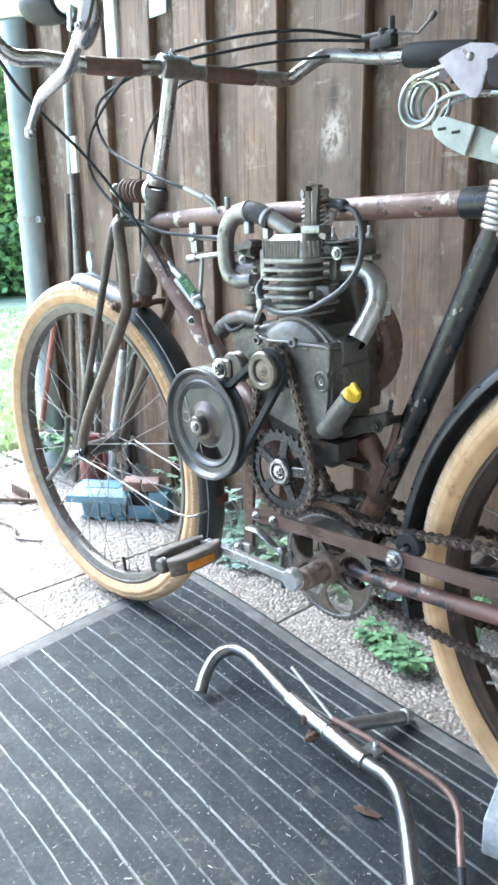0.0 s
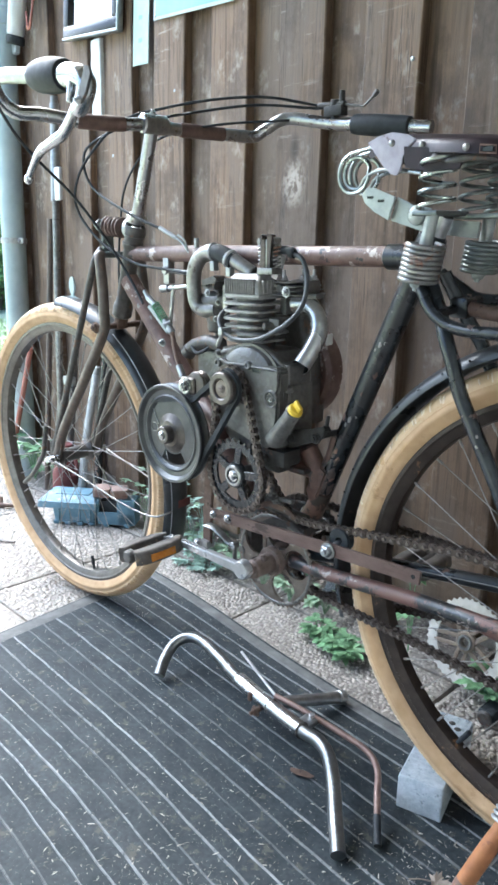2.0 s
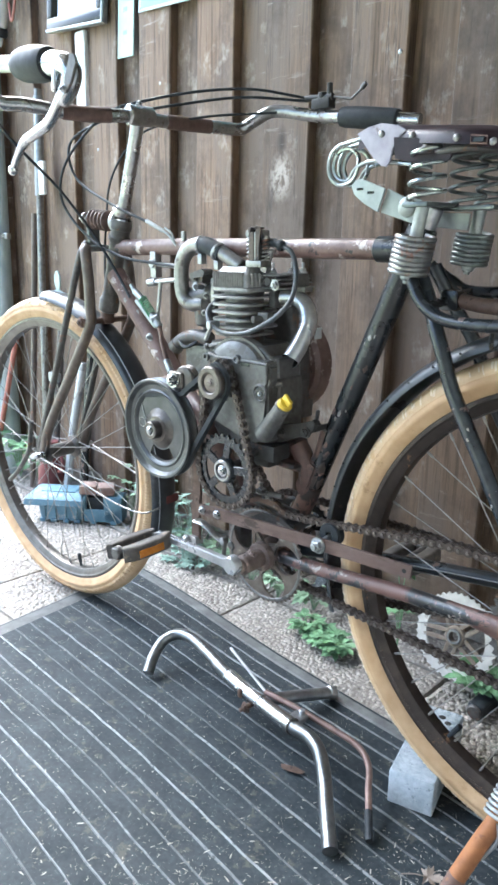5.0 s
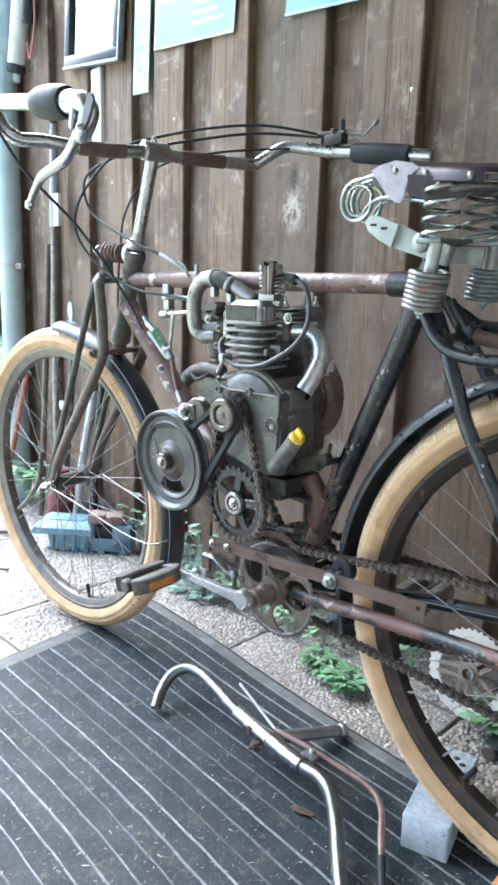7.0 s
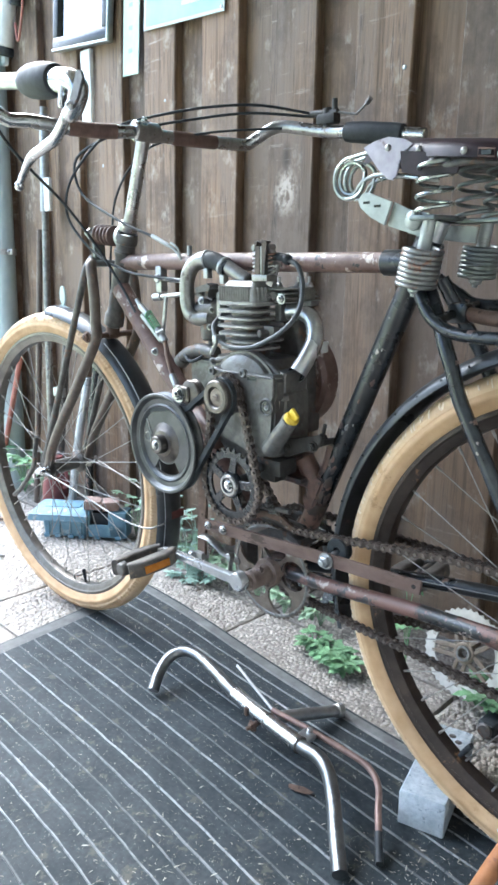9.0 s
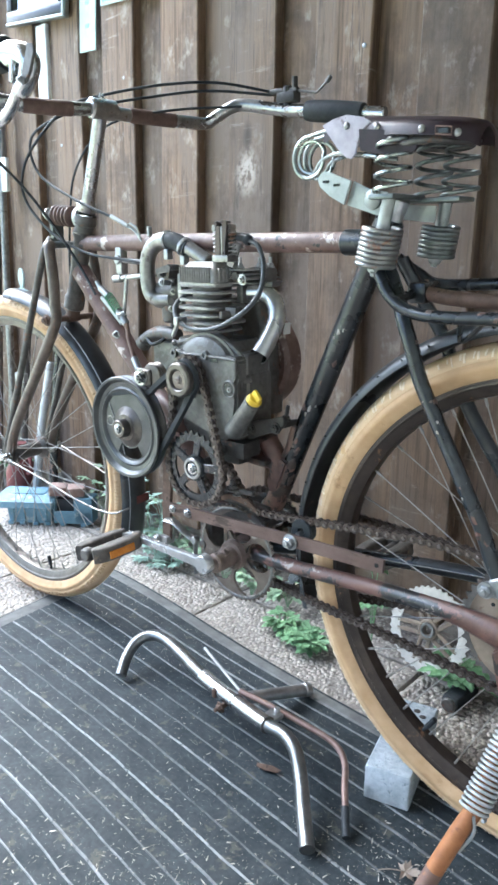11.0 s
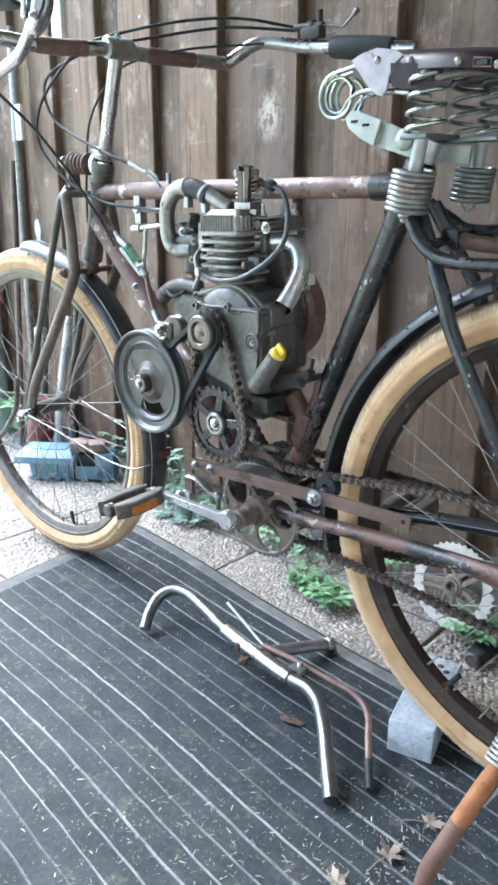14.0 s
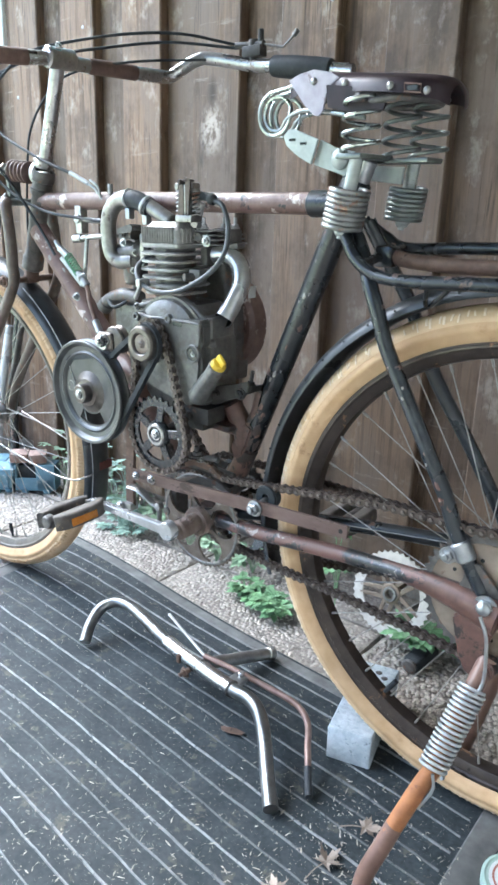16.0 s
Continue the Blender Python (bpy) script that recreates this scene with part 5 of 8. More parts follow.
pocket = part("bolt_pocket", lathe([(0.0105, -0.002), (0.0105, 0.0012), (0.0120, 0.0022), (0.0138, 0.0012), (0.0145, -0.002)], 28, along((0.1255, -0.082, 0.5960), (0.1255, -1, 0.5960)), True), CAST, engine, "rim of a sunken bolt pocket")
# black disc paints the shade that makes the pocket look sunken
part("pocket_shade", lathe([(0, 0.0006), (0.0104, 0.0006), (0.0104, -0.002)], 24, along((0.1255, -0.082, 0.5960), (0.1255, -1, 0.5960))), BLACKGLOSS, pocket)
part("pocket_bolt", lathe([(0.0018, 0.0004), (0.0018, 0.0020), (0.0036, 0.0024), (0.0042, 0.0004)], 16, along((0.1265, -0.082, 0.5955), (0.1265, -1, 0.5955)), True), OLDCHROME, pocket)
part("case_dome", turned([(0.0, -0.022), (0.050, -0.022), (0.062, -0.016), (0.066, -0.004), (0.066, 0.010)], (0.066, -0.058, 0.606), 40), CAST, engine)
part("gasket_ring", turned([(0.069, -0.006), (0.0735, -0.006), (0.0735, 0.004), (0.069, 0.004)], (0.066, -0.062, 0.600), 56), CAST, engine)
part("case_flange", joined(pipe([(-0.012, -0.062, 0.6500), (0.030, -0.064, 0.6600), (0.072, -0.064, 0.6660), (0.105, -0.062, 0.6600), (0.132, -0.058, 0.6400)], 0.0040, 10, 6), *[bolt((x, -0.066, z), (0, -1, 0.2), 0.0046, 0.0042, 0.002) for x, z in ((-0.006, 0.6515), (0.076, 0.6655))]), CAST, engine)
for x, z in ((0.128, 0.530), (0.092, 0.5265), (0.022, 0.546)):
    part("cover_bolt", bolt((x, -0.0825, z), (0, -1, 0), 0.0046, 0.0040, 0.001), STEEL, engine)
part("case_lug", joined(rod((0.129, -0.070, 0.6060), (0.141, -0.050, 0.6090), 0.0060), rod((0.1275, -0.072, 0.6058), (0.130, -0.068, 0.6064), 0.0078)), CAST, engine)
for k in range(6):
    z = 0.674 + 0.0116 * k
    hx = 0.0385 + (0.0040 if 0 < k < 6 else 0.0005) + 0.0006 * math.sin(k * 2.7)
    part("fin", stack([(CYL.x, CYL.y, hx - 0.0015, hx - 0.0015, 0.019, z - 0.0024), (CYL.x, CYL.y, hx, hx, 0.020, z - 0.0013), (CYL.x, CYL.y, hx, hx, 0.020, z + 0.0013), (CYL.x, CYL.y, hx - 0.0015, hx - 0.0015, 0.019, z + 0.0022)]), FINMETAL, engine)
part("barrel", lathe([(0.029, 0.655), (0.031, 0.657), (0.031, 0.740)], 32, Matrix.Translation((CYL.x, CYL.y, 0))), DARKMETAL, engine)
head = part("cylinder_head", stack([(0.045, -0.026, 0.038, 0.036, 0.006, 0.7400), (0.045, -0.026, 0.040, 0.038, 0.006, 0.7425), (0.045, -0.026, 0.040, 0.038, 0.006, 0.7465), (0.045, -0.026, 0.038, 0.036, 0.006, 0.7475), (0.044, -0.026, 0.036, 0.0345, 0.006, 0.766), (0.044, -0.022, 0.030, 0.029, 0.008, 0.777)]), FINMETAL, engine, "ribbed cast cylinder head")
for k in range(13):
    x = 0.010 + 0.0051 * k
    part("head_rib", block((x - 0.0011, -0.0650, 0.7475), (x + 0.0011, -0.046, 0.7700), 0.0008, 1), FINMETAL, engine)
for k in range(5):
    y = -0.052 + 0.0085 * k
    part("head_rib", block((0.070, y - 0.0012, 0.7475), (0.0835, y + 0.0012, 0.7680), 0.0008, 1), FINMETAL, engine)
part("rocker_box", joined(block((0.080, -0.024, 0.746), (0.106, 0.034, 0.766), 0.005), block((0.092, -0.004, 0.744), (0.130, 0.028, 0.768), 0.006), rod((0.098, -0.024, 0.756), (0.098, -0.036, 0.756), 0.007), block((0.112, 0.0, 0.740), (0.142, 0.02, 0.748), 0.003)), CAST, engine)
for k in range(4):
    part("cooling_plate", block((0.084, -0.034, 0.7455 + 0.0062 * k), (0.132 - 0.004 * k, 0.036, 0.7475 + 0.0062 * k), 0.0008, 1), FINMETAL, engine)
part("throttle_spindle", joined(rod((0.118, -0.040, 0.752), (0.118, 0.030, 0.752), 0.004), bolt((0.118, -0.040, 0.752), (0, -1, 0), 0.006, 0.005, 0.003)), STEEL, engine)
for x, y in ((0.088, -0.012), (0.100, 0.020), (0.120, 0.022), (0.122, 0.004)):
    part("head_bolt", bolt((x, y, 0.768), (0, 0, 1), 0.0052, 0.006, 0.009), STEEL, engine)
part("exhaust_flange", joined(block((0.084, -0.018, 0.715), (0.098, 0.022, 0.742), 0.004), block((0.090, -0.050, 0.690), (0.112, -0.034, 0.712), 0.003), rod((0.092, -0.062, 0.701), (0.100, -0.040, 0.701), 0.006)), DARKMETAL, engine)
VG = pose(0.054, -0.034, 0.144) @ Matrix.Diagonal((0.66, 0.72, 0.82, 1))
valve = part("valve_gear", moved(joined(block((0.020, -0.024, 0.772), (0.068, 0.010, 0.784), 0.003), block((0.036, -0.014, 0.784), (0.054, 0.004, 0.836), 0.003), block((0.018, -0.012, 0.824), (0.068, 0.002, 0.836), 0.003), rod((0.020, -0.018, 0.831), (0.020, 0.006, 0.831), 0.006), rod((0.062, -0.016, 0.832), (0.062, 0.006, 0.832), 0.0055)), VG), DULLALLOY, engine, "exposed rocker arm and valve springs", 30)
for x, y, r in ((0.022, -0.008, 0.0085), (0.064, -0.004, 0.0075)):
    part("valve_spring", moved(helix((x, y, 0.783), (x, y, 0.824), r, 0.0018, 6), VG), RUSTYSPRING, engine)
    part("spring_cap", lathe([(0, 0.006), (0.007, 0.005), (0.010, 0.001), (0.010, 0), (0, 0)], 16, VG @ pose(x, y, 0.822)), DULLALLOY, engine)
part("rocker_plate", moved(joined(slabbed([(0.030, 0.784), (0.034, 0.836), (0.042, 0.841), (0.046, 0.840), (0.046, 0.784)], 0.003, pose(0, -0.024, 0), 0.0006), slabbed([(0.050, 0.790), (0.050, 0.846), (0.060, 0.843), (0.066, 0.838), (0.058, 0.790)], 0.003, pose(0, -0.022, 0), 0.0006), rod((0.040, -0.030, 0.838), (0.040, 0.004, 0.838), 0.0042), block((0.028, -0.022, 0.838), (0.066, -0.008, 0.843), 0.004)), VG), CHAINMETAL, engine, "brown oily rocker plates")
part("push_rod", moved(joined(rod((0.058, -0.022, 0.772), (0.058, -0.018, 0.838), 0.0024), rod((0.050, -0.020, 0.776), (0.050, -0.016, 0.840), 0.0024), bolt((0.045, -0.005, 0.836), (0, 0, 1), 0.005, 0.005)), VG), DARKMETAL, engine)
part("spark_plug", joined(rod((0.086, -0.028, 0.770), (0.100, -0.030, 0.804), 0.006), lathe([(0.009, 0), (0.009, 0.007), (0.006, 0.008)], 6, along((0.086, -0.028, 0.772), (0.100, -0.030, 0.804)))), STEEL, engine)
part("plug_cap", joined(pipe([(0.094, -0.030, 0.813), (0.110, -0.031, 0.812), (0.124, -0.031, 0.808)], 0.0062, 14, 5), lathe([(0.0065, 0), (0.0078, 0.003), (0.0078, 0.008), (0.0058, 0.012)], 16, along((0.116, -0.031, 0.811), (0.130, -0.031, 0.804)))), BLACKRUB, engine, "black rubber spark plug cap")
part("ignition_lead", pipe([(0.124, -0.031, 0.808), (0.143, -0.032, 0.798), (0.155, -0.036, 0.770), (0.160, -0.050, 0.738), (0.154, -0.068, 0.716), (0.130, -0.076, 0.698), (0.094, -0.080, 0.6830), (0.050, -0.082, 0.6800), (0.018, -0.080, 0.6920), (0.001, -0.068, 0.710), (0.006, -0.050, 0.726), (0.016, -0.040, 0.732)], 0.0036, 12, 8), GREYRUB, engine, "grey ignition lead looped round the cylinder")
part("lead_clip", joined(block((0.016, -0.088, 0.683), (0.026, -0.066, 0.696), 0.003), rod((-0.004, -0.07, 0.664), (0.020, -0.080, 0.688), 0.0034)), STEEL, engine)
EXHAUST = spline([(0.090, 0.002, 0.730), (0.118, 0.008, 0.730), (0.140, 0.006, 0.718), (0.151, -0.002, 0.692), (0.148, -0.018, 0.664), (0.141, -0.032, 0.641)], 8)


def cut_pipe(r, cut=0.75):
    """The open exhaust tube, its end sawn off at a slant."""
    bm = sweep(EXHAUST, ring_section(r, 20), caps=False)
    bm.verts.ensure_lookup_table()
    end, axis = EXHAUST[-1], (EXHAUST[-1] - EXHAUST[-2]).normalized()
    toward = Vector((0.62, -0.77, 0.12))
    for v in bm.verts[-20:]:
        v.co += axis * -cut * (v.co - end).dot(toward)
    return bm


exhaust = part("exhaust_pipe", cut_pipe(0.0138), PALEALLOY, engine, "short polished exhaust pipe cut at a slant")
part("exhaust_bore", cut_pipe(0.0126), BLACKGLOSS, exhaust, "black inner tube of the exhaust pipe")
part("intake_pipe", joined(pipe([(-0.060, -0.020, 0.714), (-0.084, -0.028, 0.714), (-0.100, -0.031, 0.728), (-0.104, -0.031, 0.765), (-0.094, -0.031, 0.792), (-0.070, -0.031, 0.808), (-0.048, -0.030, 0.809)], 0.0128, 18, 8), rod((-0.012, -0.028, 0.800), (0.032, -0.022, 0.776), 0.0112, seg=18)), DULLALLOY, engine, "bent aluminium intake pipe")
part("intake_hose", pipe([(-0.054, -0.030, 0.809), (-0.035, -0.029, 0.807), (-0.008, -0.027, 0.795)], 0.0138, 18, 6), BLACKRUB, engine)
for a, b in (((-0.056, -0.030, 0.8092), (-0.048, -0.030, 0.8090)), ((-0.020, -0.028, 0.8010), (-0.012, -0.0275, 0.7970))):
    part("hose_clip", joined(rod(a, b, 0.0152, seg=24), block((a[0] - 0.001, a[1] - 0.006, a[2] - 0.030), (b[0] + 0.001, a[1] + 0.006, a[2] - 0.014), 0.002)), ZINC, engine)
part("carburettor", joined(rod((-0.098, -0.016, 0.722), (-0.020, -0.010, 0.735), 0.017, seg=24), rod((-0.064, -0.010, 0.745), (-0.062, -0.010, 0.770), 0.011), rod((-0.066, -0.010, 0.676), (-0.066, -0.010, 0.722), 0.019, 0.021, seg=24), rod((-0.066, -0.010, 0.664), (-0.066, -0.010, 0.678), 0.007), block((-0.078, -0.034, 0.748), (-0.048, -0.004, 0.762), 0.003), bolt((-0.062, -0.034, 0.756), (0, -1, 0), 0.005, 0.005)), DARKMETAL, engine, "oily carburettor")
part("needle_screw", joined(rod((-0.052, -0.030, 0.742), (-0.052, -0.046, 0.744), 0.0045), bolt((-0.052, -0.046, 0.744), (0, -1, 0.1), 0.005, 0.004, 0.002)), ZINC, engine)
part("fuel_pipe", pipe([(-0.066, -0.012, 0.668), (-0.070, -0.030, 0.650), (-0.090, -0.040, 0.640), (-0.118, -0.030, 0.650)], 0.0030, 10, 6), BLACKRUB, engine)
part("linkage_rod", pipe([(-0.120, -0.022, 0.750), (-0.085, -0.022, 0.753), (-0.060, -0.030, 0.750), (-0.030, -0.042, 0.746)], 0.0016, 8, 4), DARKMETAL, engine)
part("mixture_lever", slabbed([(-0.070, 0.764), (-0.040, 0.772), (-0.032, 0.768), (-0.036, 0.760), (-0.068, 0.756)], 0.003, pose(0, -0.044, 0), 0.0006), DARKMETAL, engine)
for x, z in ((-0.046, 0.728), (-0.030, 0.714), (-0.052, 0.700), (-0.024, 0.752)):
    part("body_screw", bolt((x, -0.028, z), (0, -1, 0), 0.004, 0.004, 0.002), DULLALLOY, engine)
part("inlet_flange", joined(block((-0.030, -0.034, 0.716), (-0.020, 0.012, 0.758), 0.004), block((-0.020, -0.020, 0.724), (0.002, 0.002, 0.750), 0.004)), DULLALLOY, engine)
part("choke_arm", joined(rod((-0.205, -0.018, 0.744), (-0.120, -0.020, 0.752), 0.0042), rod((-0.21, -0.018, 0.7435), (-0.188, -0.018, 0.7455), 0.0068), rod((-0.205, -0.006, 0.776), (-0.13, -0.008, 0.773), 0.0045), block((-0.212, -0.012, 0.752), (-0.196, 0.004, 0.800), 0.003), rod((-0.204, -0.016, 0.777), (-0.204, -0.004, 0.777), 0.008), pipe([(-0.172, -0.02, 0.752), (-0.178, -0.022, 0.71), (-0.186, -0.022, 0.672)], 0.0036, 8, 4)), STEEL, engine)
part("breather", joined(pipe([(-0.136, -0.022, 0.634), (-0.118, -0.022, 0.648), (-0.085, -0.022, 0.658), (-0.045, -0.022, 0.656)], 0.0118, 16, 6), rod((-0.139, -0.022, 0.631), (-0.126, -0.022, 0.643), 0.0135)), DARKMETAL, engine)
part("blower_cowl", stack([(0.040, 0.058, 0.062, 0.022, 0.012, 0.53), (0.040, 0.058, 0.066, 0.024, 0.012, 0.60), (0.042, 0.052, 0.060, 0.026, 0.012, 0.675), (0.044, 0.045, 0.050, 0.022, 0.012, 0.72)]), DARKMETAL, engine, "dark fan cowl")
part("governor_plate", block((-0.118, -0.018, 0.560), (-0.012, 0.044, 0.645), 0.010, 3), CAST, engine)
part("starter_housing", turned([(0, 0.118), (0.034, 0.118), (0.074, 0.110), (0.0845, 0.096), (0.0850, 0.066), (0.078, 0.060), (0, 0.060)], (0.039, 0, 0.614), 56), RUSTPAINT, engine, "rust-red round starter housing")
part("housing_seal", block((0.1085, 0.066, 0.660), (0.1125, 0.082, 0.678), 0.001, 1, None), WHITEPAINT, engine, "small white sticker")
part("oil_filler", joined(rod((0.128, -0.078, 0.530), (0.176, -0.086, 0.585), 0.0145, 0.0118, seg=20), rod((0.1735, -0.0856, 0.582), (0.1775, -0.0863, 0.5866), 0.0132, seg=20)), CAST, engine)
part("dipstick", joined(lathe([(0, 0.008), (0.009, 0.007), (0.0115, 0.004), (0.0115, -0.001), (0, -0.001)], 20, along((0.177, -0.0862, 0.586), (0.194, -0.089, 0.6055))), block((-0.0028, -0.009, 0.005), (0.0028, 0.009, 0.0165), 0.002, 2, along((0.177, -0.0862, 0.586), (0.194, -0.089, 0.6055)))), YELLOW, engine, "bright yellow dipstick cap")
part("mount_plate", joined(
    slabbed([(0.128, 0.541), (0.176, 0.552), (0.203, 0.561), (0.206, 0.556), (0.203, 0.546), (0.190, 0.534), (0.150, 0.524), (0.126, 0.520)], 0.010, pose(0, -0.052, 0), 0.0012),
    slabbed([(0.100, 0.512), (0.150, 0.534), (0.198, 0.548), (0.198, 0.540), (0.150, 0.520), (0.104, 0.498)], 0.040, pose(0, -0.042, 0), 0.001),
    bolt((0.196, -0.036, 0.552), (0.2, 0, 1), 0.0058, 0.006, 0.016), bolt((0.190, -0.052, 0.541), (0, -1, 0), 0.0066, 0.006, 0.002), bolt((0.143, -0.052, 0.532), (0, -1, 0), 0.0056, 0.005, 0.002)), BLACKIRON, engine, "dark oily engine mounting plate")
part("mount_pad", joined(block((0.066, -0.070, 0.486), (0.142, -0.030, 0.512), 0.004), block((0.090, -0.066, 0.474), (0.128, -0.036, 0.488), 0.004), rod((0.106, -0.072, 0.498), (0.106, -0.080, 0.498), 0.0075, seg=14)), BLACKIRON, engine, "dark oily foot of the engine")
cradle = part("engine_cradle", joined(pipe([(0.162, -0.006, 0.446), (0.158, -0.008, 0.475), (0.140, -0.010, 0.505)], 0.016, 14, 4), pipe([(0.165, -0.006, 0.47), (0.185, -0.008, 0.50), (0.196, -0.008, 0.54)], 0.009, 12, 4), block((0.02, -0.046, 0.486), (0.13, 0.03, 0.505), 0.005), pipe([(-0.12, -0.012, 0.545), (-0.06, -0.045, 0.545), (0.0, -0.062, 0.515)], 0.014, 14, 5)), REDRUST, bike, "rusty welded engine cradle")
part("strut", slabbed([(-0.062, 0.502), (-0.042, 0.502), (-0.044, 0.420), (-0.050, 0.360), (-0.054, 0.293), (-0.076, 0.293), (-0.072, 0.360), (-0.066, 0.420)], 0.006, pose(0, -0.052, 0), 0.0015), RUST, cradle, "rusty flat steel strap")
part("cradle_rod", joined(rod((0.065, -0.06, 0.425), (0.150, -0.056, 0.430), 0.0045), bolt((0.112, -0.062, 0.432), (0, -0.2, 1), 0.0075, 0.007, 0.008), rod((0.05, -0.02, 0.395), (0.15, -0.02, 0.388), 0.009), block((0.02, -0.03, 0.36), (0.15, 0.03, 0.375), 0.004)), DARKMETAL, cradle)

part("gusset", joined(slabbed([(0.150, 0.420), (0.166, 0.430), (0.186, 0.478), (0.172, 0.486), (0.156, 0.470), (0.142, 0.440)], 0.012, pose(0, -0.020, 0), 0.003), pipe([(0.070, -0.012, 0.470), (0.110, -0.014, 0.474), (0.160, -0.010, 0.470)], 0.0125, 14, 4)), REDRUST, cradle, "rust-red welded gusset and cross tube")
part("cross_plate", block((0.110, -0.040, 0.472), (0.158, 0.02, 0.480), 0.003), REDRUST, cradle)
part("spacer_arm", slabbed([(0.076, 0.412), (0.100, 0.420), (0.136, 0.419), (0.158, 0.408), (0.156, 0.400), (0.134, 0.409), (0.100, 0.411), (0.080, 0.402)], 0.005, pose(0, -0.060, 0), 0.001), RUST, cradle)
part("spacer_arm", slabbed([(0.070, 0.372), (0.098, 0.388), (0.140, 0.392), (0.166, 0.380), (0.164, 0.371), (0.138, 0.382), (0.100, 0.377), (0.076, 0.362)], 0.005, pose(0, -0.052, 0), 0.001), DARKMETAL, cradle)
part("clamp_bolt", bolt((0.118, -0.060, 0.423), (0, -0.1, 1), 0.0055, 0.006, 0.005), DULLALLOY, cradle)

# drive
CH_Y = -0.092
PUL = Vector((-0.089, -0.104, 0.508))
PULLEYMAT = surface("worn_grey_pulley", (0.055, 0.057, 0.058), (0.11, 0.112, 0.113), 40, (0.28, 0.48), 0.5, 0.15, depth=0.0004)
pulley = part("pulley", lathe([(0.059, 0.001), (0.0625, -0.0028), (0.0655, -0.0040), (0.0685, -0.0022), (0.076, -0.0032), (0.0815, -0.0095), (0.0850, -0.0100), (0.0865, -0.0085), (0.0865, -0.0055), (0.076, 0.002), (0.0865, 0.0085), (0.0865, 0.011), (0.075, 0.0105), (0.059, 0.006)], 72, Matrix.Translation(PUL) @ Y_AXIS, True), PULLEYMAT, bike, "dished grey steel belt pulley with kidney slots")


def sector(r0, r1, a0, a1, y0, y1, n=14):
    """A flat curved bar about y between two radii and two angles."""
    ring = [(r1 * math.cos(radians(a0 + (a1 - a0) * k / n)), r1 * math.sin(radians(a0 + (a1 - a0) * k / n))) for k in range(n + 1)]
    ring += [(r0 * math.cos(radians(a1 - (a1 - a0) * k / n)), r0 * math.sin(radians(a1 - (a1 - a0) * k / n))) for k in range(n + 1)]
    return slabbed(ring, y1 - y0, pose(0, y0, 0))


web = [lathe([(0.0575, 0.0005), (0.0600, 0.0005), (0.0600, 0.0055), (0.0575, 0.0050)], 64, Y_AXIS, True), sector(0.0200, 0.0375, -122, -54, 0.0006, 0.0049, 20), sector(0.0570, 0.0580, -122, -54, 0.0006, 0.0049, 20), sector(0.0200, 0.0580, -54, 238, 0.0006, 0.0049, 80)]
part("web", moved(joined(*web), Matrix.Translation(PUL)), PULLEYMAT, pulley)
part("hub", turned([(0, -0.0195), (0.0095, -0.0195), (0.0100, -0.0215), (0.0142, -0.0215), (0.0155, -0.0200), (0.0160, -0.0070), (0.0225, -0.0060), (0.0240, -0.0045), (0.0300, -0.0020), (0.0350, 0.0004), (0.0350, 0.004), (0, 0.010)], PUL, 40), RUBBED, pulley)
part("balance_mark", joined(rod(PUL + Vector((-0.047, -0.0002, 0.036)), PUL + Vector((-0.036, -0.0002, 0.010)), 0.0009, seg=8), lathe([(0.0075, -0.0006), (0.0085, -0.0006), (0.0085, 0.0004), (0.0075, 0.0004)], 24, Matrix.Translation(PUL + Vector((-0.046, 0, 0.004))) @ Y_AXIS, True)), OLDCHROME, pulley, "scratched pale mark")
part("hub_nut", bolt(PUL + Vector((0, -0.0198, 0)), (0, -1, 0), 0.0072, 0.0050, 0.0015), OLDCHROME, pulley)


def loop_round(c1, r1, c2, r2, n=40):
    """The open path of a belt about two circles in x and z."""
    d = Vector((c2[0] - c1[0], c2[1] - c1[1]))
    L, base = d.length, math.atan2(d.y, d.x)
    off = math.acos((r1 - r2) / L)
    pts = []
    for k in range(n + 1):
        a = base + off + (2 * math.pi - 2 * off) * k / n
        pts.append((c1[0] + r1 * math.cos(a), c1[1] + r1 * math.sin(a)))
    for k in range(n + 1):
        a = base - off + 2 * off * k / n
        pts.append((c2[0] + r2 * math.cos(a), c2[1] + r2 * math.sin(a)))
    return pts


SHAFT = (0.050, 0.606)
belt_path = loop_round((PUL.x, PUL.z), 0.0815, SHAFT, 0.026)[7:]
belt_path = [p for p in belt_path if not (p[0] < SHAFT[0] - 0.001 and p[1] > SHAFT[1] + 0.0175 and math.hypot(p[0] - SHAFT[0], p[1] - SHAFT[1]) < 0.03)]
belt_path += [(-0.036 + 0.023 * math.cos(radians(a)), 0.598 + 0.023 * math.sin(radians(a))) for a in (-35, -60, -85, -110)]
part("drive_belt", sweep([Vector((x, -0.1035, z)) for x, z in belt_path], [(-0.0055, 0.004), (0.0055, 0.004), (0.004, -0.003), (-0.004, -0.003)], True, up=(0, 1, 0)), BLACKRUB, bike, "black V-belt")
tension = part("tensioner", joined(turned([(0, -0.010), (0.014, -0.010), (0.0205, -0.008), (0.0225, -0.005), (0.0185, 0.001), (0.0225, 0.007), (0.0, 0.009)], (-0.026, -0.093, 0.600), 32), block((-0.058, -0.108, 0.585), (-0.022, -0.098, 0.6125), 0.006, 3)), RUBBED, bike, "worn belt tensioner wheel and block")
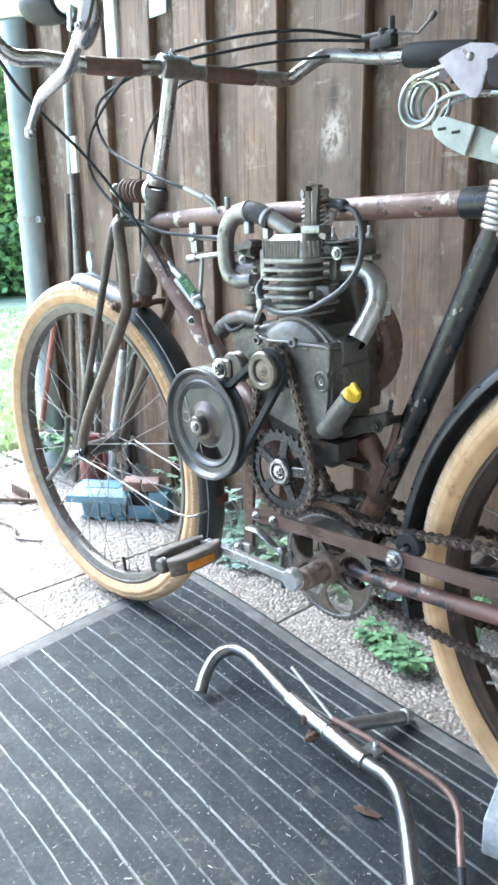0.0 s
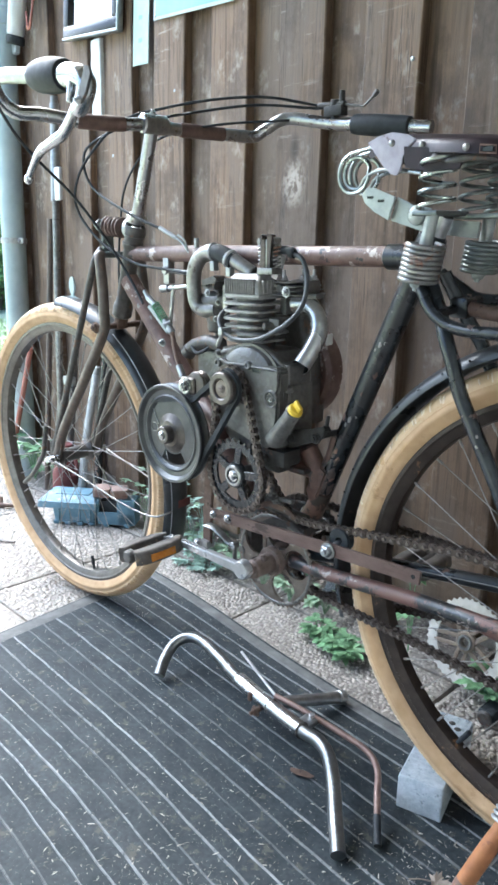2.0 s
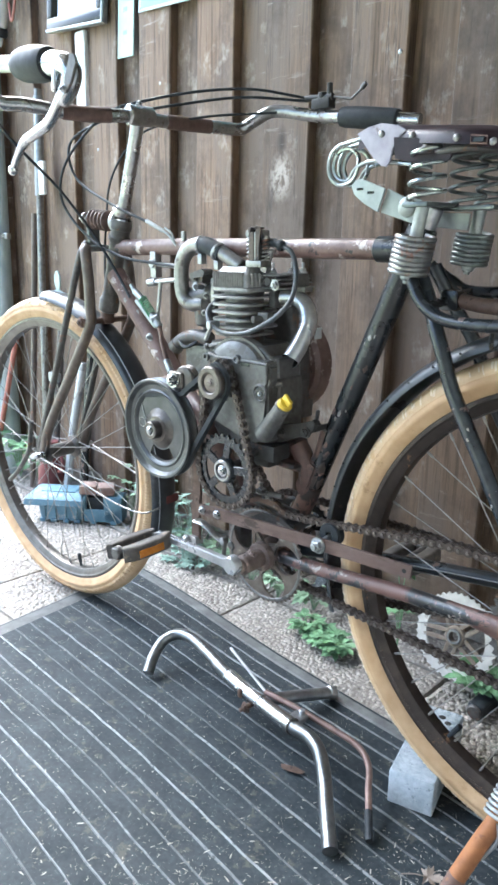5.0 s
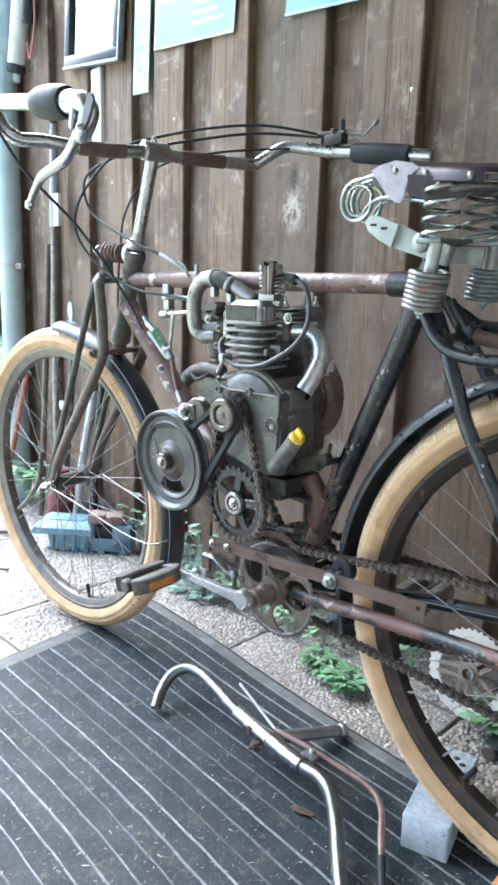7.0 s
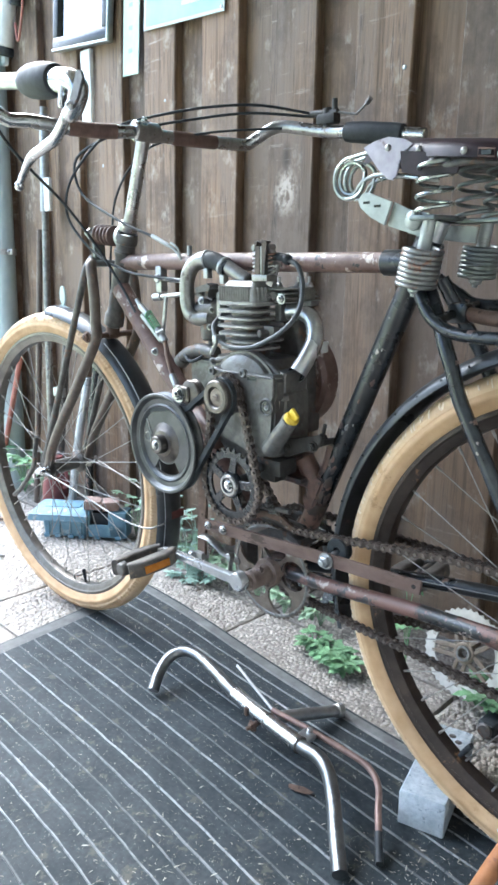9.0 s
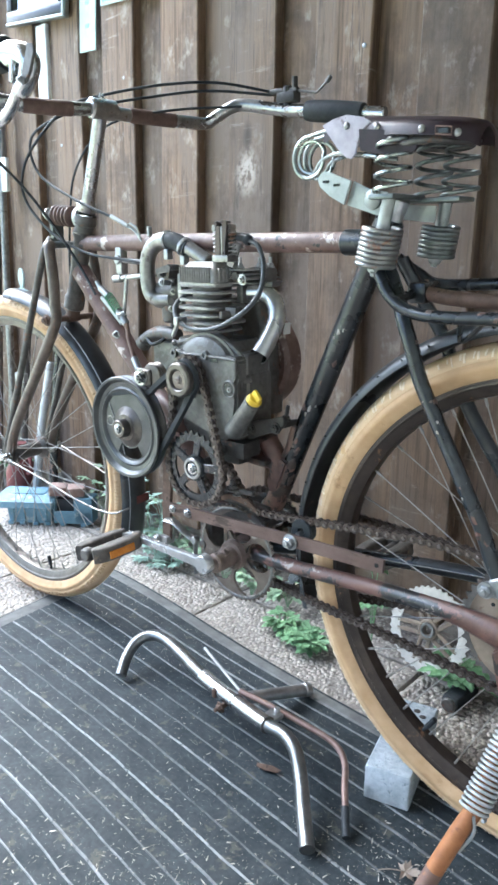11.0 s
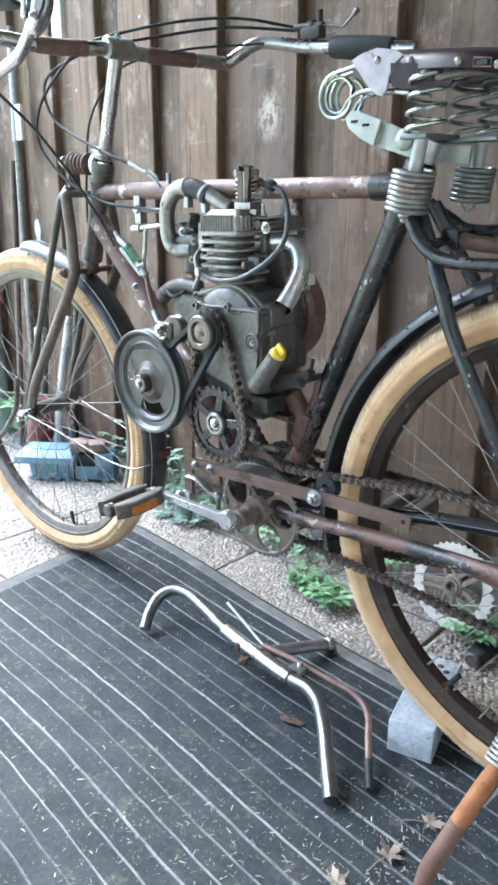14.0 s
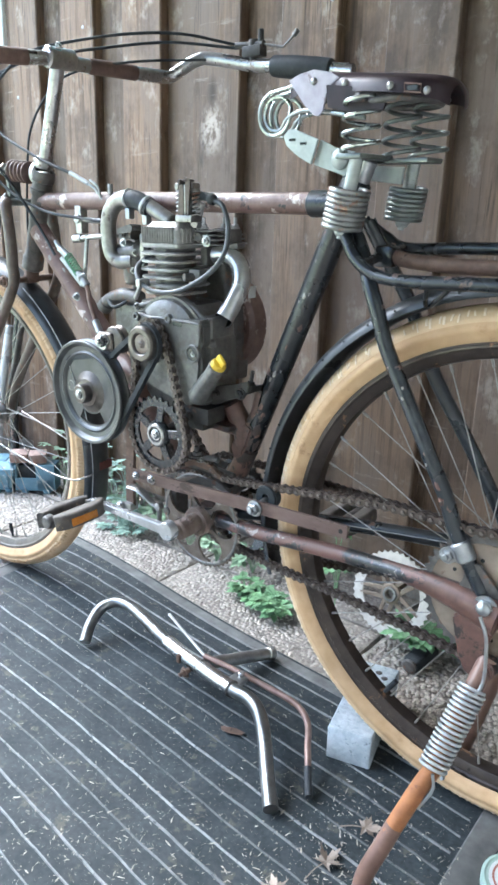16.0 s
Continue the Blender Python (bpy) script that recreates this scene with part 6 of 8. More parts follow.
part("washer", turned([(0, -0.002), (0.0125, -0.002), (0.0135, 0), (0, 0)], (-0.042, -0.108, 0.599), 24), DULLALLOY, tension)
part("nut", bolt((-0.042, -0.110, 0.599), (0, -1, 0), 0.0098, 0.008, 0.003), OLDCHROME, tension, "bright hexagon nut")
part("tensioner_arm", joined(block((-0.07, -0.086, 0.585), (0.05, -0.078, 0.608), 0.004), pipe([(-0.122, -0.06, 0.583), (-0.09, -0.08, 0.59), (-0.05, -0.085, 0.60)], 0.006, 10, 4)), RUST, bike, "rusty tensioner arm")
out_sprocket = part("output_sprocket", moved(disc_gear(0.033, 14, 0.006, 0.005, 0.005), Matrix.Translation((SHAFT[0], CH_Y, SHAFT[1]))), DARKMETAL, bike, "small engine output sprocket")
part("hub_disc", turned([(0, -0.004), (0.0145, -0.004), (0.0155, -0.008), (0.0175, -0.0095), (0.0240, -0.0095), (0.0265, -0.0070), (0.0265, 0.004), (0, 0.004)], (SHAFT[0], -0.107, SHAFT[1]), 40), RUBBED, out_sprocket, "worn bright hub disc")
part("hub_core", joined(turned([(0, -0.0062), (0.0138, -0.0058), (0.0138, -0.002), (0, -0.002)], (SHAFT[0], -0.107, SHAFT[1]), 32), bolt((SHAFT[0], -0.1128, SHAFT[1]), (0, -1, 0), 0.0055, 0.003, 0.0)), WORNSTEEL, out_sprocket, "oily brown hub core")
JACK = (0.058, 0.463)
jack = part("jackshaft_sprocket", joined(moved(disc_gear(0.061, 28, 0.044, 0.004, 0.006), Matrix.Translation((JACK[0], CH_Y, JACK[1]))), *[block((-0.007, CH_Y - 0.0022, 0.014), (0.007, CH_Y + 0.0022, 0.046), 0.001, 1, pose(JACK[0], 0, JACK[1], 0, 72 * k + 10, 0)) for k in range(5)], turned([(0, -0.006), (0.020, -0.006), (0.022, -0.002), (0.022, 0.004), (0, 0.004)], (JACK[0], CH_Y, JACK[1]), 32)), BLACKPAINT, bike, "dark spoked intermediate sprocket")
part("bearing_cap", turned([(0, -0.0050), (0.0125, -0.0050), (0.0132, -0.0085), (0.0165, -0.0085), (0.0178, -0.0070), (0.0178, 0.0), (0, 0.0)], (JACK[0], CH_Y, JACK[1]), 36), OLDCHROME, jack)
part("cap_recess", turned([(0, -0.0056), (0.0120, -0.0054), (0.0120, -0.003), (0, -0.003)], (JACK[0], CH_Y, JACK[1]), 32), DARKMETAL, jack)
part("shaft_nut", bolt((JACK[0], CH_Y - 0.0058, JACK[1]), (0, -1, 0), 0.0070, 0.0060, 0.0015), CHROME, jack)
part("jackshaft", rod((JACK[0], CH_Y, JACK[1]), (JACK[0], 0.04, JACK[1]), 0.010), DARKMETAL, jack)

PITCH = 0.0127
link_bm = bmesh.new()
for y in (-0.0042, 0.0042):
    arc = [(0.00635 + 0.0056 * math.cos(radians(a)), 0.0060 * math.sin(radians(a))) for a in range(-115, 116, 23)]
    plate = arc + [(0, 0.0036)] + [(-x, -z) for x, z in arc] + [(0, -0.0036)]
    link_bm = joined(link_bm, slabbed(plate, 0.0012, pose(0, y - 0.0006, 0)))
plate_faces = len(link_bm.faces)
for x in (-0.00635, 0.00635):
    link_bm = joined(link_bm, turned([(0, -0.0075), (0.0024, -0.0072), (0.0027, -0.0048), (0.0042, -0.0034), (0.0042, 0.0034), (0.0027, 0.0048), (0.0024, 0.0072), (0, 0.0075)], (x, 0, 0), 10))
first = part("link", link_bm, CHAINMETAL)
LINK = first.data
PINMETAL = surface("greasy_pin", (0.11, 0.092, 0.081), (0.23, 0.198, 0.178), 90, (0.3, 0.5), 0.5, 0.2, depth=0.0003)
LINK.materials.append(PINMETAL)
for poly in LINK.polygons[plate_faces:]:
    poly.material_index = 1
bpy.data.objects.remove(first)


def chain(name, pts, label, closed=True):
    """Links of one pitch laid along a path; every second one sits a little wider."""
    path = [Vector(p) for p in pts]
    if closed:
        path.append(path[0])
    cum = [0.0]
    for a, b in zip(path, path[1:]):
        cum.append(cum[-1] + (b - a).length)
    n = int(cum[-1] / PITCH)
    body = None
    spots = []
    i = 0
    for k in range(n):
        s = (k + 0.5) * cum[-1] / n
        while cum[i + 1] < s:
            i += 1
        t = (s - cum[i]) / max(cum[i + 1] - cum[i], 1e-9)
        spots.append((path[i].lerp(path[i + 1], t), (path[i + 1] - path[i]).normalized()))
    holder = None
    for k, (p, d) in enumerate(spots):
        side = Vector((0, 1, 0))
        up = d.cross(side).normalized()
        side = up.cross(d).normalized()
        rot = Matrix((d, side, up)).transposed().to_4x4()
        m = Matrix.Translation(p) @ rot @ Matrix.Diagonal((1, 1.0 if k % 2 else 0.78, 1, 1))
        if holder is None:
            holder = placed(name, LINK, bike, label, m)
            inv = m.inverted()
        else:
            placed("link", LINK, holder, at=inv @ m)
    return holder


chain("primary_chain", [(x, CH_Y, z) for x, z in loop_round(JACK, 0.060, SHAFT, 0.030, 30)], "oily roller chain from engine to intermediate sprocket")
rs = []
for k in range(26):
    a = radians(100 - 200 * k / 25)
    rs.append((0.58 + 0.088 * math.cos(a), -0.056, 0.35 + 0.088 * math.sin(a)))
front_run = spline([(0.54, -0.055, 0.264), (0.388, -0.050, 0.274), (0.24, -0.030, 0.268), (0.12, 0.005, 0.262), (0.03, 0.010, 0.33), (0.012, -0.03, 0.42), (0.020, -0.052, 0.470), (0.050, -0.054, 0.496), (0.082, -0.054, 0.478), (0.112, -0.054, 0.440), (0.142, -0.054, 0.408), (0.185, -0.054, 0.404), (0.30, -0.055, 0.418), (0.43, -0.056, 0.434)], 8)
chain("drive_chain", rs + [tuple(p) for p in front_run], "long oily drive chain to the rear wheel")
RING_C = (BB.x, 0.306)
chain("pedal_chain", [(x, 0.047, z) for x, z in loop_round(RING_C, 0.088, (0.58, 0.35), 0.036, 30)], "oily pedal chain")
TANRUST = surface("tan_rusty_plate", (0.17, 0.135, 0.10), (0.29, 0.235, 0.18), 45, (0.5, 0.75), 0.1, 0.4, spots=((0.10, 0.065, 0.045), 30, 0.60, 0.8), depth=0.0006)
rear_gear = part("rear_sprocket", moved(disc_gear(0.086, 42, 0.072, 0.004, 0.0055), Matrix.Translation((0.58, -0.056, 0.35))), DARKMETAL, bike, "tan rusty rear sprocket plate with small holes")
part("plate", turned([(0.012, -0.003), (0.058, -0.002), (0.070, -0.001), (0.0735, -0.003), (0.0735, 0.003), (0.012, 0.003)], (0.58, -0.056, 0.35), 56), TANRUST, rear_gear)
# eight black discs on the plate paint the dark of its holes
for k in range(8):
    a = radians(45 * k + 12)
    part("plate_hole", lathe([(0, 0.0006), (0.0026, 0.0006), (0.0026, -0.001)], 12, along((0.58 + 0.052 * math.cos(a), -0.0582, 0.35 + 0.052 * math.sin(a)), (0.58 + 0.052 * math.cos(a), -1, 0.35 + 0.052 * math.sin(a)))), BLACKGLOSS, rear_gear)


def chainring(y, R, teeth, material, label, arms=5):
    """A toothed ring on arms whose sides are the arcs of round cut-outs."""
    ring = part("chainring", moved(disc_gear(R, teeth, R * 0.885, 0.0035, 0.0040), Matrix.Translation((BB.x, y, BB.z))), material, bike, label)
    half, mid, hole = math.pi / arms, R * 0.575, R * 0.298
    cx, cz = mid * math.cos(half), mid * math.sin(half)
    side = [(cx + hole * math.cos(radians(a)), cz + hole * math.sin(radians(a))) for a in range(170, 371, 20)]
    side = [(R * 0.22, R * 0.12)] + side + [(R * 0.90, R * 0.36)]
    outline = side + [(x, -z) for x, z in side[::-1]]
    o = BB + Vector((0, y, 0))
    for k in range(arms):
        a = radians(90 + 360 * k / arms + 24)
        c, s = math.cos(a), math.sin(a)
        part("arm", slabbed([(o.x + c * x - s * z, o.z + s * x + c * z) for x, z in outline], 0.0045, pose(0, y - 0.002, 0), 0.0007), material, ring)
    part("boss", turned([(0, -0.008), (0.018, -0.008), (0.024, -0.003), (0.026, 0.004), (0, 0.004)], BB + Vector((0, y, 0)), 32), material, ring)
    return ring


BROWNRING = surface("oily_rusty_ring", (0.13, 0.102, 0.082), (0.27, 0.23, 0.195), 60, (0.3, 0.5), 0.35, 0.4, spots=((0.40, 0.37, 0.33), 30, 0.60, 0.4), depth=0.0006)
near_ring = chainring(-0.036, 0.0855, 50, BROWNRING, "oily rusty chainring on the near side")
# bright band added for the sky's reflection along the ring's edge
part("polished_rim", lathe([(0.0755, -0.0022), (0.0765, -0.0030), (0.0795, -0.0030), (0.0805, -0.0022)], 72, Matrix.Translation(BB + Vector((0, -0.036, 0))) @ Y_AXIS, True), DULLALLOY, near_ring, "polished rim, added bright for the sky's reflection")
chainring(0.047, 0.093, 46, CHROME, "chromed pedal chainring")
part("crank_axle", joined(rod((BB.x, -0.10, BB.z), (BB.x, 0.09, BB.z), 0.0125), rod((BB.x, -0.092, BB.z), (BB.x, -0.040, BB.z), 0.0165), bolt((BB.x + 0.004, -0.07, BB.z + 0.014), (0.2, -0.3, 1), 0.007, 0.006)), CRUST, bike, "rusty crank axle")


def crank(y, tip, label):
    a, b = Vector((BB.x - 0.006, y, BB.z + 0.004)), Vector(tip)
    d = (b - a).normalized()
    bm = sweep([a - d * 0.004, a + d * 0.01, a.lerp(b, 0.5), b - d * 0.012, b + d * 0.006], lambda i: [(s * (0.0055 if 0 < i < 4 else 0.0045), t * (0.0088, 0.0088, 0.0070, 0.0062, 0.0052)[i]) for s, t in ((-1, -1), (1, -1), (1, 1), (-1, 1))], up=(0, 0, 1))
    bmesh.ops.bevel(bm, geom=bm.edges[:], offset=0.0014, segments=2, affect='EDGES')
    side = -1 if y < 0 else 1
    return part("crank_arm", joined(bm, turned([(0, -0.008), (0.0145, -0.008), (0.0165, -0.005), (0.0165, 0.006), (0, 0.007)], a, 28)), PALEALLOY, bike, label)


crank(-0.106, (-0.086, -0.114, 0.316), "chromed crank arm")
crank(0.100, (0.262, 0.108, 0.292), "chromed crank arm")


def pedal(c, side):
    x, y, z = c
    p = part("pedal", joined(rod((x, y - 0.050, z), (x, y + 0.050, z), 0.0065), rod((x, y - 0.054, z), (x, y - 0.040, z), 0.0115, 0.0125, seg=20), rod((x, y + 0.038, z), (x, y + 0.048, z), 0.0110, seg=20), block((x - 0.027, y - 0.046, z - 0.0085), (x + 0.027, y - 0.040, z + 0.0085), 0.003), block((x - 0.027, y + 0.038, z - 0.0085), (x + 0.027, y + 0.044, z + 0.0085), 0.003)), DARKMETAL, bike, "worn black rubber block pedal", at=pose(x, y, z, 0, -9, 0) @ pose(-x, -y, -z))
    for s in (-1, 1):
        bow = spline([(x + s * 0.0190, y - 0.0490, z), (x + s * 0.0265, y - 0.034, z), (x + s * 0.0300, y - 0.005, z), (x + s * 0.0270, y + 0.030, z), (x + s * 0.0185, y + 0.0480, z)], 5)
        part("tread_block", sweep(bow, lambda i: [(a * (0.55 + 0.45 * min(1, 3.5 * i / 20, 3.5 * (20 - i) / 20)), b) for a, b in rounded_section(0, 0, 0.0125, 0.0130, 0.006, 4)], up=(0, 0, 1)), PEDALRUB, p)
        if side < 0:
            part("reflector", block((-0.0012, -0.026, -0.0065), (0.0012, 0.026, 0.0065), 0.0008, 1, pose(x + s * 0.0418, y - 0.006, z - 0.002)), ORANGE, p, "orange reflector")


pedal((-0.092, -0.156, 0.308), -1)
pedal((0.262, 0.150, 0.292), 1)
flat = part("tension_bar", slabbed([(-0.022, 0.362), (0.242, 0.376), (0.395, 0.382), (0.397, 0.402), (0.242, 0.396), (-0.020, 0.382)], 0.005, pose(0, -0.0815, 0), 0.0008), BARRUST, bike, "flat rusty steel bar with bolts")
# the bar is uncut; this disc paints the hole's dark inside
part("bolt_hole", lathe([(0.0032, 0), (0.0032, 0.0006), (0, 0.0006)], 14, along((0.386, -0.0815, 0.392), (0.386, -1, 0.392))), BLACKGLOSS, flat, "black disc for the shade in an empty bolt hole")
for x, z, r in ((-0.010, 0.373, 0.0055), (0.026, 0.375, 0.006)):
    part("bar_bolt", bolt((x, -0.082, z), (0, -1, 0), r, 0.005, 0.002), OLDCHROME, flat)
part("roller_bolt", joined(bolt((0.242, -0.083, 0.385), (0, -1, 0), 0.0092, 0.009, 0.004), rod((0.244, -0.08, 0.386), (0.246, -0.045, 0.394), 0.006)), ZINC, flat, "bright roller bolt")
part("roller", turned([(0.006, -0.008), (0.017, -0.008), (0.0185, -0.006), (0.016, 0.0), (0.0185, 0.006), (0.017, 0.008), (0.006, 0.008)], (0.248, -0.058, 0.397), 28), BLACKRUB, flat, "black chain roller")
part("toggle", joined(sweep(spline([(-0.020, -0.088, 0.353), (0.000, -0.089, 0.353), (0.018, -0.089, 0.346), (0.034, -0.088, 0.336), (0.050, -0.087, 0.334)], 6), lambda i: [(a * 0.0035, b * (0.0092 - 0.0042 * i / 24)) for a, b in ring_section(1.0, 12)], up=(0, -1, 0)), rod((0.046, -0.092, 0.334), (0.046, -0.080, 0.334), 0.0065), pipe([(0.046, -0.085, 0.334), (0.044, -0.085, 0.30), (0.040, -0.08, 0.27)], 0.0040, 8, 4)), DULLALLOY, flat, "small chromed lever")
part("hanger", joined(block((-0.075, -0.06, 0.285), (-0.055, -0.04, 0.30), 0.003), bolt((-0.078, -0.062, 0.292), (0, -1, 0), 0.007, 0.006)), STEEL, flat)
part("tool_bracket", joined(block((0.0, -0.03, 0.26), (0.03, 0.0, 0.36), 0.004), rod((0.014, -0.04, 0.30), (0.014, 0.0, 0.30), 0.008)), DARKMETAL, flat)

# saddle
def saddle_shell(inset=0.0):
    """Leather top with skirts, from nose to tail."""
    xs = [0.240, 0.255, 0.275, 0.300, 0.325, 0.350, 0.376, 0.404, 0.428, 0.446, 0.456, 0.460]
    wd = [0.012, 0.017, 0.020, 0.026, 0.034, 0.044, 0.054, 0.060, 0.0595, 0.053, 0.040, 0.020]
    tz = [0.953, 0.958, 0.957, 0.956, 0.953, 0.950, 0.947, 0.944, 0.941, 0.938, 0.935, 0.931]
    sk = [0.020, 0.022, 0.022, 0.021, 0.020, 0.020, 0.020, 0.0205, 0.021, 0.022, 0.022, 0.022]
    rows = []
    for x, w, z, s in zip(xs, wd, tz, sk):
        row = []
        for k in range(17):
            t = -1 + 2 * k / 16
            a = abs(t)
            if a < 0.62:
                y, h = t / 0.62 * w * 0.93, z - 0.010 * (a / 0.62) ** 2
            else:
                q = (a - 0.62) / 0.38
                y, h = math.copysign(w * (0.93 + 0.07 * math.sin(q * math.pi / 2)), t), z - 0.010 - (s - 0.006) * q
            row.append(Vector((x, y, h)))
        rows.append(row)
    bm = bmesh.new()
    top = [[bm.verts.new(p) for p in r] for r in rows]
    low = [[bm.verts.new(Vector((p.x, p.y * 0.955, p.z - (0.003 if abs(k - 8) < 6 else 0.0)))) for k, p in enumerate(r)] for r in rows]
    nr, nc = len(rows), 17
    for i in range(nr - 1):
        for j in range(nc - 1):
            bm.faces.new((top[i][j], top[i][j + 1], top[i + 1][j + 1], top[i + 1][j]))
            bm.faces.new((low[i][j], low[i + 1][j], low[i + 1][j + 1], low[i][j + 1]))
        for j in (0, nc - 1):
            bm.faces.new((top[i][j], top[i + 1][j], low[i + 1][j], low[i][j]))
    for i in (0, nr - 1):
        for j in range(nc - 1):
            bm.faces.new((top[i][j], low[i][j], low[i][j + 1], top[i][j + 1]))
    return bm


SPRINGBRIGHT = surface("greenish_bright_wire", (0.30, 0.33, 0.31), (0.52, 0.55, 0.53), 80, (0.2, 0.35), 0.85, 0.1, depth=0.0003)
saddle = part("saddle", saddle_shell(), LEATHER, bike, "worn dark leather saddle on coil springs", 60)
for side in (-1,):
    flap = [(0.251, 0.947), (0.268, 0.953), (0.288, 0.956), (0.312, 0.951), (0.324, 0.944), (0.312, 0.936), (0.307, 0.926), (0.3025, 0.909), (0.297, 0.904), (0.289, 0.906), (0.276, 0.917), (0.262, 0.934)]
    part("nose_flap", slabbed(flap, 0.003, pose(0, side * 0.0305 - 0.0015, 0), 0.0008), PALELEATHER, saddle, "pale leather flap at the saddle nose")
for x, y, z in ((0.289, -0.0320, 0.943), (0.338, -0.0400, 0.936), (0.408, -0.0605, 0.925), (0.448, -0.0530, 0.918)):
    part("rivet", lathe([(0.0045, 0), (0.0042, 0.0012), (0.0026, 0.0024), (0, 0.0028)], 16, along((x, y, z), (x, y - 1, z + 0.1))), DULLALLOY, saddle, "bright domed rivet")
part("buckle_slot", sweep([Vector((0.434 + 0.0085 * sx, -0.0592 + 0.0025 * sx, 0.9210 - 0.001 * sx + 0.0040 * sz)) for sx, sz in ((-1, -1), (-1, 1), (1, 1), (1, -1))], ring_section(0.0011, 6), True, up=(0, 1, 0)), COPPER, saddle)
# black block paints the shaded opening inside the buckle outline
part("slot_hole", block((0.4275, -0.0606, 0.9178), (0.4405, -0.0575, 0.9240), 0.0008, 1), BLACKGLOSS, saddle)
part("inner_flap", slabbed([(0.314, 0.934), (0.317, 0.909), (0.338, 0.904), (0.368, 0.900), (0.392, 0.902), (0.398, 0.918), (0.360, 0.928)], 0.003, pose(0, -0.0440, 0.002), 0.0008), LEATHER, saddle, "dark folded leather flap")
for y in (-0.012, 0.012):
    loop = []
    for k in range(30):
        a = radians(90 + 560 * k / 29)
        r = 0.0275 - 0.009 * k / 29
        loop.append((0.217 + r * math.cos(a), y + (0.004 if k > 14 else 0.0), 0.912 + r * math.sin(a)))
    part("wire_spring", pipe([(0.40, y * 3.2, 0.930), (0.33, y * 2.2, 0.935), (0.26, y, 0.944)] + loop + [(0.238, y, 0.908), (0.27, y * 1.4, 0.914), (0.33, y * 2, 0.905)], 0.0028, 10, 3), SPRINGBRIGHT, saddle, "looped chromed saddle spring")
bracket = part("seat_bracket", joined(slabbed([(0.243, 0.884), (0.251, 0.892), (0.262, 0.891), (0.296, 0.878), (0.286, 0.850), (0.264, 0.861), (0.248, 0.873)], 0.004, pose(0, -0.030, 0), 0.0008), slabbed([(0.294, 0.879), (0.318, 0.868), (0.344, 0.863), (0.346, 0.833), (0.330, 0.836), (0.285, 0.850)], 0.004, pose(0, -0.0325, 0, 0, 0, 2), 0.0012)), OLIVEZINC, saddle, "galvanised steel saddle bracket with slots")
part("bracket_bolt", lathe([(0.0125, 0), (0.0118, 0.003), (0.007, 0.006), (0, 0.007)], 24, along((0.325, -0.0225, 0.855), (0.325, -0.1, 0.855))), OLIVEZINC, bracket)
# thin black strips on the plate paint the shade of two slots
for x, z in ((0.2575, 0.8795), (0.2745, 0.8745)):
    part("slot", block((x - 0.005, -0.0312, z - 0.0016), (x + 0.005, -0.0298, z + 0.0016), 0.0004, 1), BLACKGLOSS, bracket)
part("cross_plate", slabbed([(0.332, 0.832), (0.388, 0.826), (0.390, 0.846), (0.334, 0.850)], 0.004, pose(0, 0.020, 0), 0.0008), OLIVEZINC, bracket, "grey steel cross plate")
part("spring_seat", joined(block((0.340, -0.06, 0.853), (0.375, 0.02, 0.859), 0.0025), block((0.352, 0.012, 0.850), (0.424, 0.056, 0.856), 0.0025)), SPRINGSTEEL, bracket)
for x, y, z0, z1 in ((0.361, -0.038, 0.862, 0.922), (0.384, 0.020, 0.856, 0.920), (0.410, 0.042, 0.856, 0.920)):
    part("coil_spring", helix((x, y, z0), (x, y, z1), 0.0225, 0.0025, 3.6, 8, 24, 0.0195), SPRINGBRIGHT if y < 0 else SPRINGSTEEL, saddle, "open coil spring under the saddle")
for p, q, n in (((0.3450, -0.046, 0.774), (0.3545, -0.046, 0.820), 8), ((0.3815, 0.042, 0.783), (0.3875, 0.042, 0.822), 7)):
    part("buffer_spring", helix(p, q, 0.0228 if n == 8 else 0.0212, 0.0033, n, 10, 28), RUSTYSPRING if n == 8 else SPRINGSTEEL, saddle, "tight steel buffer spring")
    part("spring_bolt", joined(rod(Vector(p) - (Vector(q) - Vector(p)) * 0.15, Vector(q) + (Vector(q) - Vector(p)) * 0.85, 0.0082), bolt(Vector(p) - (Vector(q) - Vector(p)) * 0.02, Vector(p) - Vector(q), 0.0075, 0.007, 0.004)), OLIVEZINC, saddle)
part("under_frame", pipe([(0.285, -0.020, 0.928), (0.320, -0.028, 0.918), (0.365, -0.038, 0.914), (0.405, -0.044, 0.916), (0.428, -0.028, 0.914), (0.434, 0.0, 0.914), (0.428, 0.028, 0.914), (0.395, 0.044, 0.914), (0.330, 0.028, 0.918)], 0.0045, 10, 5), DARKMETAL, saddle)
part("tension_plate", block((0.345, -0.034, 0.922), (0.415, 0.034, 0.927), 0.002), DARKMETAL, saddle)
for x, y in ((0.361, -0.038), (0.392, 0.034)):
    part("spring_top", lathe([(0, 0.010), (0.008, 0.010), (0.012, 0.004), (0.012, 0), (0, 0)], 24, pose(x, y, 0.914)), DARKMETAL, saddle)
part("seat_post", rod((0.333, 0, 0.815), (0.352, 0, 0.856), 0.0125), STEEL, saddle)

# carrier
carrier = part("carrier", pipe([(0.335, -0.030, 0.790), (0.352, -0.044, 0.764), (0.370, -0.050, 0.740), (0.398, -0.055, 0.724), (0.444, -0.060, 0.719), (0.55, -0.062, 0.722), (0.80, -0.062, 0.726)], 0.0078, 14, 6), BLACKPAINT, bike, "black tubular luggage carrier")
